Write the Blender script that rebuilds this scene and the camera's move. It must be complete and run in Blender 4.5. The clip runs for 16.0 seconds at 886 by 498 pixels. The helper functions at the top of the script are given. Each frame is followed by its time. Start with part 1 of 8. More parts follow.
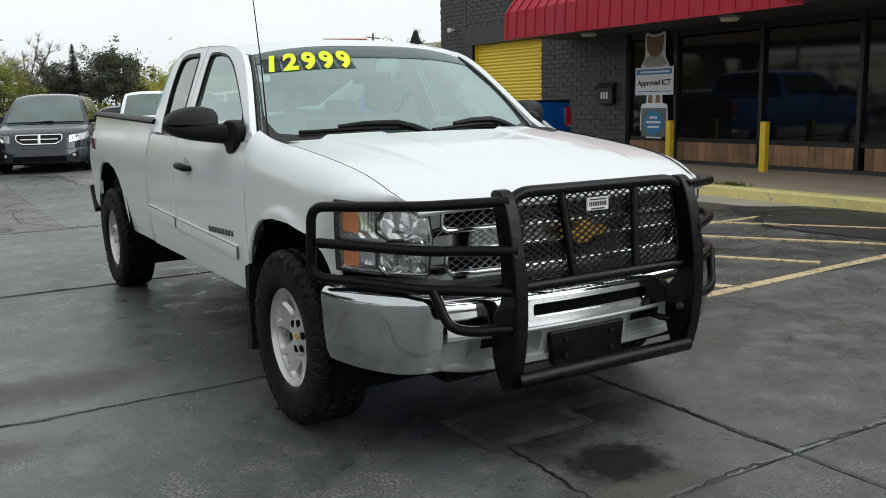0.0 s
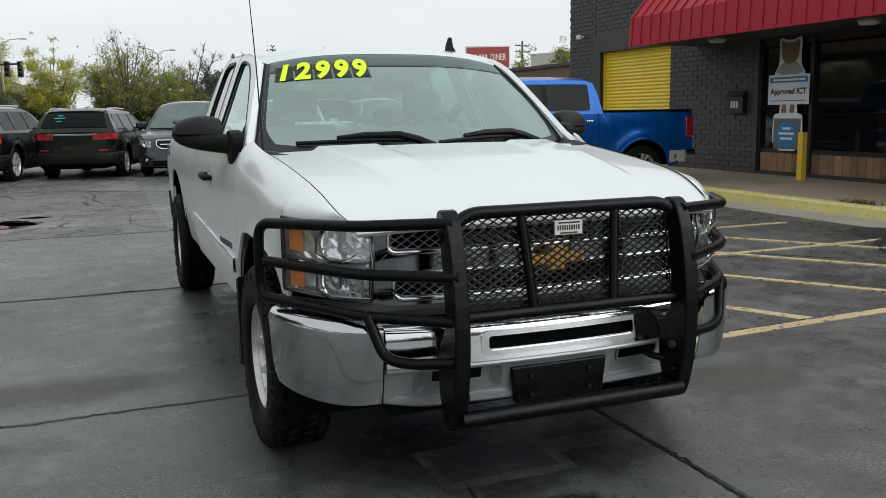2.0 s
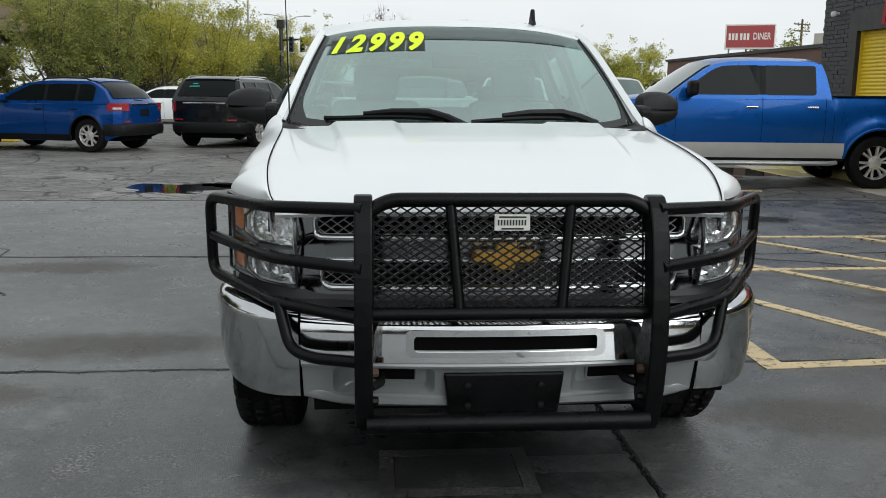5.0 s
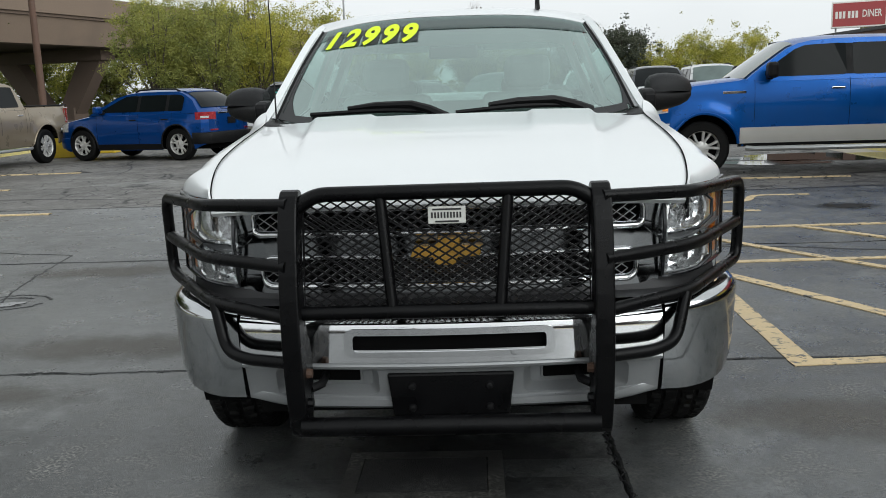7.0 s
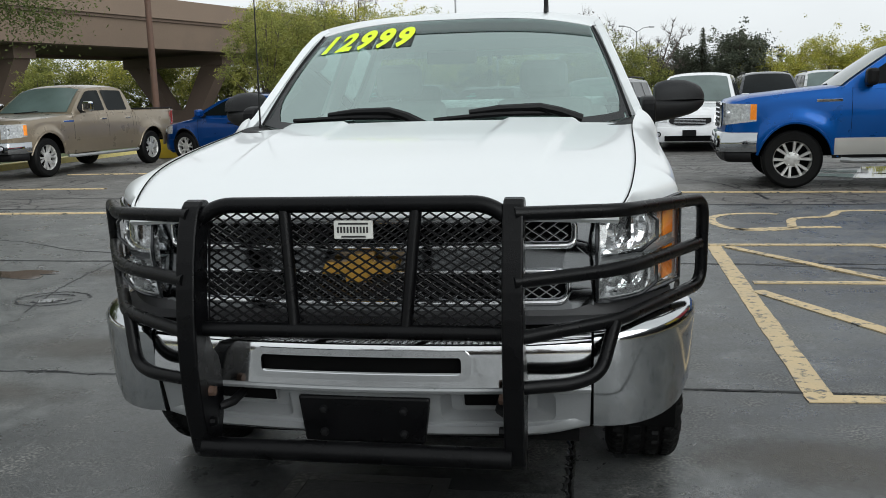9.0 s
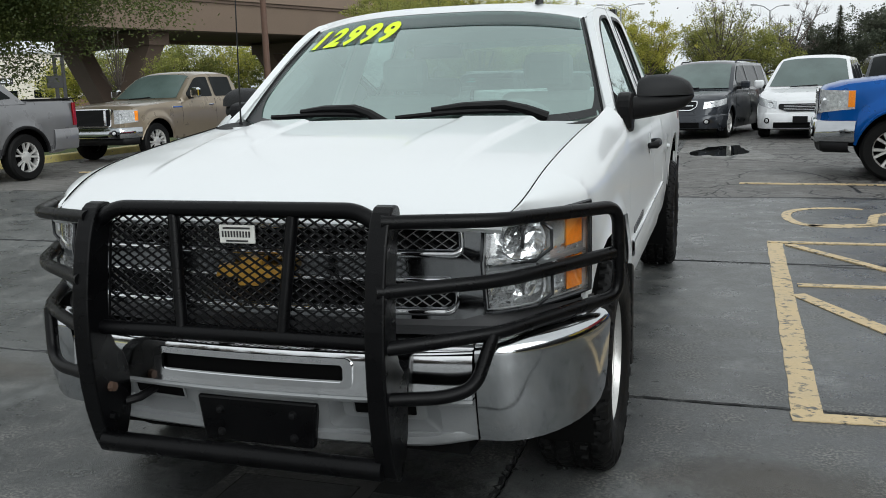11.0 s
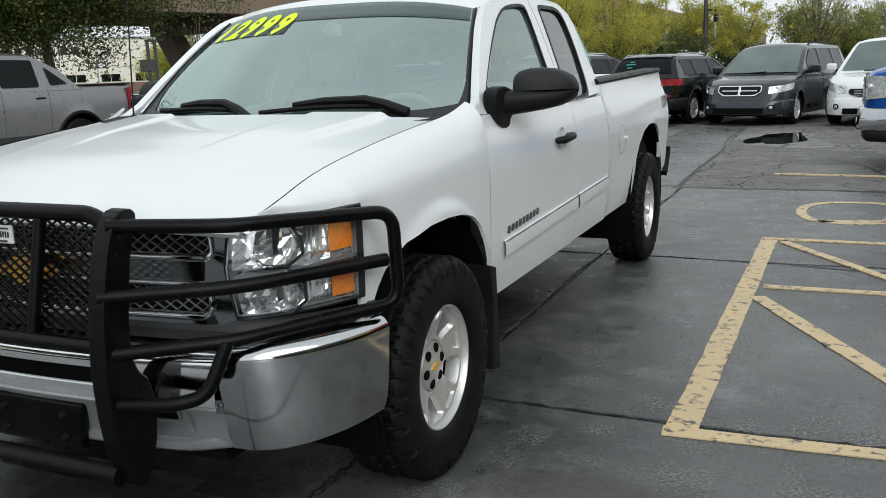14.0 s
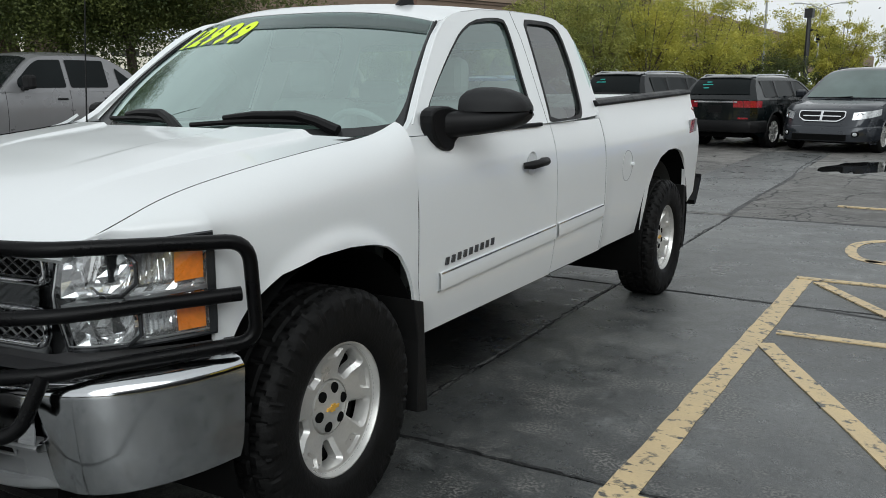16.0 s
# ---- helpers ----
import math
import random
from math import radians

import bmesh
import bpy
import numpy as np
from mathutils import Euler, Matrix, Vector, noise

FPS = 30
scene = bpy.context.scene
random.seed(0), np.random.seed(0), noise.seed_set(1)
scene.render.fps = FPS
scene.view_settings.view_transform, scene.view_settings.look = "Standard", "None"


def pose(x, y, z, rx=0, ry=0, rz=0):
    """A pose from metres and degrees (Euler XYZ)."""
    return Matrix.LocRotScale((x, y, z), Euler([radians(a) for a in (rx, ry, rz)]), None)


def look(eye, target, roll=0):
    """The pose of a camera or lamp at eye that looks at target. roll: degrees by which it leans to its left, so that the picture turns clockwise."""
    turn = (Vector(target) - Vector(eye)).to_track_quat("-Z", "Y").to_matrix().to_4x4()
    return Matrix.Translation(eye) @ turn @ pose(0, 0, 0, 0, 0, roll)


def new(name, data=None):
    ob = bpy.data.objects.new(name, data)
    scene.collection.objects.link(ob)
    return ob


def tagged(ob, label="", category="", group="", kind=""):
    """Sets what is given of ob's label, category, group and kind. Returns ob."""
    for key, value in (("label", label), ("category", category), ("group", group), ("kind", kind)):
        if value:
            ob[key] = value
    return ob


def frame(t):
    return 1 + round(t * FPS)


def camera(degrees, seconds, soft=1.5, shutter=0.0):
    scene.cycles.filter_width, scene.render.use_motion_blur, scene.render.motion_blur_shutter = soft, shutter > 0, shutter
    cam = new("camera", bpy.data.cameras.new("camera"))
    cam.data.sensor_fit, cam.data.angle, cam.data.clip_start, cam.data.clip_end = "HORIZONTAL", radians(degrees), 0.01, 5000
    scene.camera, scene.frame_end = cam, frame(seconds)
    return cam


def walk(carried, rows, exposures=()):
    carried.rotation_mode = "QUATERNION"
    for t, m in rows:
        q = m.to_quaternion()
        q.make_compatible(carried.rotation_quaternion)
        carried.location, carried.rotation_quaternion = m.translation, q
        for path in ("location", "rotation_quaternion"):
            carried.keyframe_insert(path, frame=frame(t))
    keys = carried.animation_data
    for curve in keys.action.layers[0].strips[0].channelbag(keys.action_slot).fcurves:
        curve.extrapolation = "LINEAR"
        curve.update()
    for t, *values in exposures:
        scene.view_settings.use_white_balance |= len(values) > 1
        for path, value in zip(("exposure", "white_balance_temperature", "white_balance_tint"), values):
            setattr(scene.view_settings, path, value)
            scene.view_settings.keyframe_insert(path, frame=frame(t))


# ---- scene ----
cam = camera(54.0, 16.0, soft=0.9)
PATH = [
    (0, (-2.281, -3.507, 1.395), (-1.251, -1.826, 1.06), -1.2),
    (0.5, (-2.108, -3.471, 1.386), (-1.115, -1.764, 1.069), -1.2),
    (1, (-1.919, -3.433, 1.393), (-0.995, -1.685, 1.089), -1.2),
    (1.5, (-1.706, -3.523, 1.388), (-0.861, -1.737, 1.079), -0.9),
    (2, (-1.525, -3.6, 1.397), (-0.797, -1.763, 1.085), -0.9),
    (2.5, (-1.333, -3.566, 1.375), (-0.704, -1.692, 1.069), -1.0),
    (3, (-1.144, -3.573, 1.368), (-0.565, -1.683, 1.061), -1.3),
    (3.5, (-0.932, -3.637, 1.373), (-0.451, -1.724, 1.046), -0.8),
    (4, (-0.775, -3.623, 1.38), (-0.401, -1.687, 1.045), 0.2),
    (6.5, (0.018, -3.484, 1.387), (-0.041, -1.521, 1.008), -1.5),
    (7, (0.096, -3.466, 1.348), (0.015, -1.5, 0.989), -2.0),
    (7.5, (0.247, -3.491, 1.35), (0.13, -1.528, 0.985), -1.6),
    (8, (0.369, -3.488, 1.35), (0.193, -1.528, 0.991), -1.7),
    (8.5, (0.508, -3.37, 1.335), (0.252, -1.416, 0.993), -1.7),
    (11, (1.287, -3.031, 1.377), (0.679, -1.162, 1.007), -1.8),
    (11.5, (1.47, -2.995, 1.384), (0.81, -1.147, 1.0), -2.1),
    (12, (1.631, -2.974, 1.38), (0.94, -1.139, 0.989), -2.2),
    (12.5, (1.716, -2.884, 1.375), (0.984, -1.061, 0.999), -2.2),
    (13, (1.805, -2.746, 1.383), (1.074, -0.921, 1.015), -2.0),
    (13.5, (1.968, -2.669, 1.386), (1.185, -0.868, 1.004), -2.1),
    (14, (2.121, -2.617, 1.395), (1.317, -0.83, 0.993), -1.9),
    (14.5, (2.185, -2.44, 1.391), (1.353, -0.662, 1.005), -1.6),
    (15, (2.27, -2.312, 1.403), (1.42, -0.539, 1.036), -1.4),
    (15.5, (2.437, -2.226, 1.41), (1.525, -0.486, 1.038), -0.5),
    (16, (2.526, -2.113, 1.408), (1.545, -0.411, 1.034), -0.0),
]
EXPOSURES = [(t, stops, 6510 if t < 9 else 6450, 12.5) for t, stops in ((0.0, 0.74), (1.0, 0.64), (2.0, 0.56), (3.5, 0.58), (7.0, 0.62), (11.0, 0.62), (12.5, 0.68), (14.5, 0.63), (16.0, 0.53))]
walk(cam, [(t, look(eye, target, roll)) for t, eye, target, roll in PATH], EXPOSURES)

# ---- world and light: an overcast day ----
SUN_EL, SUN_ROT = radians(24), radians(134)
world = bpy.data.worlds.new("overcast")
scene.world = world
world.use_nodes = True
wt = world.node_tree
wt.nodes.clear()
w_out = wt.nodes.new("ShaderNodeOutputWorld")
w_bg = wt.nodes.new("ShaderNodeBackground")
w_sky = wt.nodes.new("ShaderNodeTexSky")
w_sky.sky_type = "NISHITA"
w_sky.sun_disc = False
w_sky.sun_elevation, w_sky.sun_rotation = SUN_EL, SUN_ROT
w_sky.air_density, w_sky.dust_density = 1.0, 4.0
w_hsv = wt.nodes.new("ShaderNodeHueSaturation")
w_hsv.inputs["Saturation"].default_value = 0.06
w_hsv.inputs["Value"].default_value = 0.55
w_mix = wt.nodes.new("ShaderNodeMix")
w_mix.data_type = "RGBA"
w_mix.inputs["Factor"].default_value = 0.72
w_tc = wt.nodes.new("ShaderNodeTexCoord")
w_map = wt.nodes.new("ShaderNodeMapping")
w_map.inputs["Scale"].default_value = (1, 1, 3.2)
w_noise = wt.nodes.new("ShaderNodeTexNoise")
w_noise.inputs["Scale"].default_value = 1.7
w_noise.inputs["Detail"].default_value = 6
w_ramp = wt.nodes.new("ShaderNodeValToRGB")
w_ramp.color_ramp.elements[0].position, w_ramp.color_ramp.elements[0].color = 0.3, (6.2, 6.7, 6.75, 1)
w_ramp.color_ramp.elements[1].position, w_ramp.color_ramp.elements[1].color = 0.72, (7.75, 8.35, 8.4, 1)
wt.links.new(w_tc.outputs["Generated"], w_map.inputs["Vector"])
wt.links.new(w_map.outputs["Vector"], w_noise.inputs["Vector"])
wt.links.new(w_noise.outputs["Fac"], w_ramp.inputs["Fac"])
wt.links.new(w_sky.outputs["Color"], w_hsv.inputs["Color"])
wt.links.new(w_hsv.outputs["Color"], w_mix.inputs["A"])
wt.links.new(w_ramp.outputs["Color"], w_mix.inputs["B"])
wt.links.new(w_mix.outputs["Result"], w_bg.inputs["Color"])
w_bg.inputs["Strength"].default_value = 0.1
wt.links.new(w_bg.outputs["Background"], w_out.inputs["Surface"])

sun = new("sun", bpy.data.lights.new("sun", "SUN"))
sun.data.energy, sun.data.angle, sun.data.color = 1.38, radians(60), (0.93, 1.0, 0.985)
sun.matrix_world = pose(0, 0, 30, 66, 0, 46)


# ---- materials ----
def material(name, colour, rough=0.5, metal=0.0, spread=0.12, scale=6.0, grain=120.0, bump=0.0, coat=0.0, spec=0.5, rough_spread=0.1,
             blotch=None, blotch_at=(0.55, 0.7), blotch_scale=2.0, blotch_rough=None, per_object=0.0):
    """A procedural surface: two scales of tone variation, roughness variation, fine relief and, if wanted, blotches of a second colour."""
    m = bpy.data.materials.new(name)
    m.use_nodes = True
    t = m.node_tree
    b = t.nodes["Principled BSDF"]
    link = t.links.new
    tc = t.nodes.new("ShaderNodeTexCoord")
    big, fine = t.nodes.new("ShaderNodeTexNoise"), t.nodes.new("ShaderNodeTexNoise")
    for n, s, d in ((big, scale, 5), (fine, grain, 3)):
        n.inputs["Scale"].default_value, n.inputs["Detail"].default_value = s, d
        link(tc.outputs["Object"], n.inputs["Vector"])
    add = t.nodes.new("ShaderNodeMath")
    add.operation = "MULTIPLY_ADD"
    link(fine.outputs["Fac"], add.inputs[0])
    add.inputs[1].default_value = 0.5
    link(big.outputs["Fac"], add.inputs[2])
    rng = t.nodes.new("ShaderNodeMapRange")
    rng.inputs["From Min"].default_value, rng.inputs["From Max"].default_value = 0.4, 1.1
    rng.inputs["To Min"].default_value, rng.inputs["To Max"].default_value = 1 - spread, 1 + spread
    link(add.outputs[0], rng.inputs["Value"])
    factor = rng.outputs["Result"]
    if per_object:
        info = t.nodes.new("ShaderNodeObjectInfo")
        r2 = t.nodes.new("ShaderNodeMapRange")
        r2.inputs["To Min"].default_value, r2.inputs["To Max"].default_value = 1 - per_object, 1 + per_object
        link(info.outputs["Random"], r2.inputs["Value"])
        mm = t.nodes.new("ShaderNodeMath")
        mm.operation = "MULTIPLY"
        link(factor, mm.inputs[0])
        link(r2.outputs["Result"], mm.inputs[1])
        factor = mm.outputs[0]
    tone = t.nodes.new("ShaderNodeMix")
    tone.data_type, tone.blend_type = "RGBA", "MULTIPLY"
    tone.inputs["Factor"].default_value = 1.0
    tone.inputs["A"].default_value = (*colour, 1)
    link(factor, tone.inputs["B"])
    out = tone.outputs["Result"]
    rr = t.nodes.new("ShaderNodeMapRange")
    rr.inputs["From Min"].default_value, rr.inputs["From Max"].default_value = 0.3, 0.7
    rr.inputs["To Min"].default_value, rr.inputs["To Max"].default_value = max(0.02, rough - rough_spread), min(1, rough + rough_spread)
    link(big.outputs["Fac"], rr.inputs["Value"])
    rough_out = rr.outputs["Result"]
    if blotch:
        n = t.nodes.new("ShaderNodeTexNoise")
        n.inputs["Scale"].default_value, n.inputs["Detail"].default_value = blotch_scale, 9
        n.inputs["Roughness"].default_value = 0.65
        link(tc.outputs["Object"], n.inputs["Vector"])
        mr = t.nodes.new("ShaderNodeMapRange")
        mr.inputs["From Min"].default_value, mr.inputs["From Max"].default_value = blotch_at
        link(n.outputs["Fac"], mr.inputs["Value"])
        mx = t.nodes.new("ShaderNodeMix")
        mx.data_type = "RGBA"
        link(mr.outputs["Result"], mx.inputs["Factor"])
        link(out, mx.inputs["A"])
        mx.inputs["B"].default_value = (*blotch, 1)
        out = mx.outputs["Result"]
        if blotch_rough is not None:
            mf = t.nodes.new("ShaderNodeMix")
            link(mr.outputs["Result"], mf.inputs["Factor"])
            link(rough_out, mf.inputs["A"])
            mf.inputs["B"].default_value = blotch_rough
            rough_out = mf.outputs["Result"]
    link(out, b.inputs["Base Color"])
    link(rough_out, b.inputs["Roughness"])
    b.inputs["Metallic"].default_value = metal
    b.inputs["Specular IOR Level"].default_value = spec
    b.inputs["Coat Weight"].default_value = coat
    b.inputs["Coat Roughness"].default_value = 0.04
    if bump:
        bp = t.nodes.new("ShaderNodeBump")
        bp.inputs["Strength"].default_value = min(1.0, bump)
        bp.inputs["Distance"].default_value = 0.01
        link(fine.outputs["Fac"], bp.inputs["Height"])
        link(bp.outputs["Normal"], b.inputs["Normal"])
    return m


def glass_material(name, tint, gloss=0.0, sheen=(1, 1, 1)):
    """Clear pane: see-through with a mirror sheen that grows at grazing angles."""
    m = bpy.data.materials.new(name)
    m.use_nodes = True
    t = m.node_tree
    t.nodes.clear()
    o = t.nodes.new("ShaderNodeOutputMaterial")
    tr, gl, mx = t.nodes.new("ShaderNodeBsdfTransparent"), t.nodes.new("ShaderNodeBsdfGlossy"), t.nodes.new("ShaderNodeMixShader")
    fr = t.nodes.new("ShaderNodeFresnel")
    fr.inputs["IOR"].default_value = 1.5
    ad = t.nodes.new("ShaderNodeMath")
    ad.inputs[1].default_value = gloss
    tr.inputs["Color"].default_value = (*tint, 1)
    gl.inputs["Roughness"].default_value = 0.02
    gl.inputs["Color"].default_value = (*sheen, 1)
    t.links.new(fr.outputs["Fac"], ad.inputs[0])
    t.links.new(ad.outputs[0], mx.inputs["Fac"])
    t.links.new(tr.outputs[0], mx.inputs[1])
    t.links.new(gl.outputs[0], mx.inputs[2])
    t.links.new(mx.outputs[0], o.inputs["Surface"])
    return m


def asphalt(name, low, high, rough_lo, rough_hi, wear=0.3, cracks=0.0, spec=0.5):
    """Damp asphalt: stone grain, broad damp and dry areas, worn pale aggregate, fine crack lines."""
    m = bpy.data.materials.new(name)
    m.use_nodes = True
    t = m.node_tree
    b = t.nodes["Principled BSDF"]
    link = t.links.new
    tc = t.nodes.new("ShaderNodeTexCoord")

    def noise_at(scale, detail, rough=0.5):
        n = t.nodes.new("ShaderNodeTexNoise")
        n.inputs["Scale"].default_value, n.inputs["Detail"].default_value, n.inputs["Roughness"].default_value = scale, detail, rough
        link(tc.outputs["Object"], n.inputs["Vector"])
        return n.outputs["Fac"]

    def ranged(v, a, c, lo=0.0, hi=1.0):
        r = t.nodes.new("ShaderNodeMapRange")
        for k, val in (("From Min", a), ("From Max", c), ("To Min", lo), ("To Max", hi)):
            r.inputs[k].default_value = val
        link(v, r.inputs["Value"])
        return r.outputs["Result"]

    def mixed(f, a, c):
        x = t.nodes.new("ShaderNodeMix")
        x.data_type = "RGBA"
        link(f, x.inputs["Factor"])
        for k, val in (("A", a), ("B", c)):
            if isinstance(val, tuple):
                x.inputs[k].default_value = (*val, 1)
            else:
                link(val, x.inputs[k])
        return x.outputs["Result"]

    broad, mid, grain = noise_at(0.45, 6, 0.6), noise_at(3.1, 8, 0.7), noise_at(190, 2)
    col = mixed(ranged(broad, 0.35, 0.68), low, high)
    spots = noise_at(1.3, 12, 0.78)
    col = mixed(ranged(spots, 0.44, 0.30, 0, 0.85), col, tuple(c * 0.55 for c in low))
    col = mixed(ranged(spots, 0.54, 0.66, 0, 0.75), col, tuple(min(1, c * 1.5) for c in high))
    col = mixed(ranged(noise_at(22, 6, 0.75), 0.56, 0.64, 0, 0.8), col, tuple(c * 0.35 for c in low))
    fine = noise_at(44, 9, 0.8)
    col = mixed(ranged(fine, 0.47, 0.36, 0, 0.75), col, tuple(c * 0.4 for c in low))
    col = mixed(ranged(fine, 0.55, 0.68, 0, 0.6), col, tuple(min(1, c * 1.7) for c in high))
    col = mixed(ranged(grain, 0.58, 0.75, 0, 0.5), col, tuple(min(1, c * 2.4) for c in high))
    mul = t.nodes.new("ShaderNodeMath")
    mul.operation = "MULTIPLY"
    link(ranged(mid, 0.48, 0.62), mul.inputs[0])
    link(ranged(noise_at(75, 3), 0.47, 0.60), mul.inputs[1])
    mul2 = t.nodes.new("ShaderNodeMath")
    mul2.operation = "MULTIPLY"
    link(mul.outputs[0], mul2.inputs[0])
    mul2.inputs[1].default_value = wear
    col = mixed(mul2.outputs[0], col, (0.21, 0.205, 0.19))
    rough = ranged(mid, 0.35, 0.65, rough_lo, rough_hi)
    height = grain
    if cracks:
        warp = t.nodes.new("ShaderNodeTexNoise")
        warp.inputs["Scale"].default_value, warp.inputs["Detail"].default_value, warp.inputs["Roughness"].default_value = 1.3, 9, 0.62
        link(tc.outputs["Object"], warp.inputs["Vector"])
        va = t.nodes.new("ShaderNodeVectorMath")
        va.operation = "MULTIPLY_ADD"
        link(warp.outputs["Color"], va.inputs[0])
        va.inputs[1].default_value = (0.42, 0.42, 0)
        link(tc.outputs["Object"], va.inputs[2])
        vo = t.nodes.new("ShaderNodeTexVoronoi")
        vo.feature = "DISTANCE_TO_EDGE"
        vo.inputs["Scale"].default_value = cracks
        link(va.outputs["Vector"], vo.inputs["Vector"])
        line = ranged(vo.outputs["Distance"], 0.006, 0.020, 1, 0)
        gate = t.nodes.new("ShaderNodeMath")
        gate.operation = "MULTIPLY"
        link(line, gate.inputs[0])
        link(ranged(noise_at(0.7, 3), 0.36, 0.5), gate.inputs[1])
        col = mixed(gate.outputs[0], col, (0.006, 0.006, 0.006))
        # a finer net of cracks inside some of the fields
        vf = t.nodes.new("ShaderNodeTexVoronoi")
        vf.feature = "DISTANCE_TO_EDGE"
        vf.inputs["Scale"].default_value = cracks * 2.6
        link(va.outputs["Vector"], vf.inputs["Vector"])
        gf = t.nodes.new("ShaderNodeMath")
        gf.operation = "MULTIPLY"
        link(ranged(vf.outputs["Distance"], 0.010, 0.034, 1, 0), gf.inputs[0])
        link(ranged(noise_at(0.35, 3), 0.44, 0.56), gf.inputs[1])
        col = mixed(gf.outputs[0], col, (0.010, 0.010, 0.010))
    link(col, b.inputs["Base Color"])
    link(rough, b.inputs["Roughness"])
    b.inputs["Specular IOR Level"].default_value = spec
    bp = t.nodes.new("ShaderNodeBump")
    bp.inputs["Strength"].default_value, bp.inputs["Distance"].default_value = 0.5, 0.004
    link(height, bp.inputs["Height"])
    link(bp.outputs["Normal"], b.inputs["Normal"])
    return m


def worn_paint(name, colour, under, at=(0.57, 0.64)):
    """Road paint, chipped through to the asphalt."""
    return material(name, colour, 0.55, spread=0.14, scale=4, grain=90, bump=0.25, blotch=under, blotch_at=at, blotch_scale=16.0, blotch_rough=0.4)


M = {}
M["slab"] = asphalt("damp_asphalt", (0.026, 0.0285, 0.029), (0.128, 0.133, 0.131), 0.20, 0.52, wear=1.0)
M["old"] = asphalt("old_asphalt", (0.086, 0.083, 0.079), (0.190, 0.182, 0.170), 0.42, 0.75, wear=0.9, cracks=1.15, spec=0.3)
M["new_tar"] = asphalt("new_asphalt_patch", (0.014, 0.014, 0.015), (0.034, 0.034, 0.034), 0.4, 0.6, wear=0.2, spec=0.3)
M["patch"] = asphalt("patched_asphalt", (0.020, 0.020, 0.021), (0.050, 0.050, 0.050), 0.35, 0.55, wear=0.3, spec=0.35)
M["collar"] = asphalt("worn_collar", (0.018, 0.018, 0.018), (0.052, 0.051, 0.048), 0.4, 0.6, wear=0.5, spec=0.3)
M["joint"] = material("joint_dirt", (0.012, 0.011, 0.010), 0.9, bump=0.4)
M["sealer"] = material("tar_sealer", (0.010, 0.010, 0.011), 0.55, spread=0.3, scale=5, bump=0.3)
M["yellow_line"] = worn_paint("yellow_line_paint", (0.62, 0.475, 0.27), (0.07, 0.068, 0.062), at=(0.54, 0.62))
M["yellow"] = material("yellow_paint", (0.74, 0.52, 0.045), 0.5, spread=0.12, scale=5, bump=0.15, blotch=(0.45, 0.38, 0.2), blotch_at=(0.62, 0.72), blotch_scale=7)
M["kerb_paint"] = worn_paint("kerb_paint", (0.68, 0.58, 0.22), (0.36, 0.33, 0.27), at=(0.56, 0.66))
M["concrete"] = material("walkway_concrete", (0.33, 0.27, 0.205), 0.6, spread=0.2, scale=1.5, grain=140, bump=0.3, blotch=(0.2, 0.17, 0.14), blotch_scale=0.8)
M["gutter"] = material("gutter_concrete", (0.42, 0.38, 0.31), 0.6, spread=0.15, scale=1.5, grain=120, bump=0.3)
M["silt"] = asphalt("silty_asphalt", (0.13, 0.13, 0.125), (0.22, 0.215, 0.20), 0.4, 0.7, wear=0.8, cracks=0.6, spec=0.35)
M["puddle"] = material("standing_water", (0.012, 0.013, 0.013), 0.03, spread=0.1, rough_spread=0.01, spec=0.6)
M["white_paint"] = material("white_paint", (0.705, 0.725, 0.73), 0.32, spread=0.02, scale=3, coat=0.5, rough_spread=0.04)
M["chrome"] = material("chrome", (0.78, 0.79, 0.80), 0.07, metal=1.0, spread=0.04, rough_spread=0.04, scale=9)
M["grille_chrome"] = material("grille_chrome", (0.33, 0.34, 0.35), 0.12, metal=1.0, spread=0.06, rough_spread=0.05, scale=9)
M["grille_mesh"] = material("silver_mesh_plastic", (0.42, 0.43, 0.44), 0.3, metal=0.7, spread=0.1)
M["chrome_dull"] = material("damp_chrome", (0.47, 0.485, 0.50), 0.07, metal=1.0, spread=0.07, rough_spread=0.03, scale=5, blotch=(0.45, 0.45, 0.45), blotch_at=(0.64, 0.78), blotch_scale=60)
M["silver"] = material("silver_plastic", (0.31, 0.32, 0.325), 0.36, metal=0.45, spread=0.06, coat=0.3)
M["satin_chrome"] = material("water_marked_chrome", (0.52, 0.535, 0.545), 0.11, metal=1.0, spread=0.06, rough_spread=0.03, scale=4, blotch=(0.50, 0.50, 0.49), blotch_at=(0.66, 0.8), blotch_scale=70)
M["pale_silver"] = material("pale_silver_paint", (0.50, 0.49, 0.46), 0.4, metal=0.2, spread=0.05, coat=0.4)
M["alloy"] = material("silver_alloy", (0.60, 0.595, 0.575), 0.34, metal=0.6, spread=0.12, scale=14, rough_spread=0.08, blotch=(0.3, 0.27, 0.22), blotch_at=(0.62, 0.8), blotch_scale=18)
M["powder"] = material("black_powder_coat", (0.0022, 0.0022, 0.0026), 0.30, spec=0.16, spread=0.3, scale=8, grain=300, bump=0.15)
M["black_plastic"] = material("black_plastic", (0.006, 0.006, 0.0065), 0.5, spec=0.18, spread=0.25, scale=8, grain=260, bump=0.12)
M["mirror_shell"] = material("grained_black_plastic", (0.012, 0.0125, 0.0135), 0.55, spec=0.3, spread=0.2, scale=8, grain=420, bump=0.25)
# near-black colour that stands in for deep shade in openings and underneath
M["dark"] = material("void_shade_black", (0.004, 0.004, 0.004), 0.9, spec=0.08)
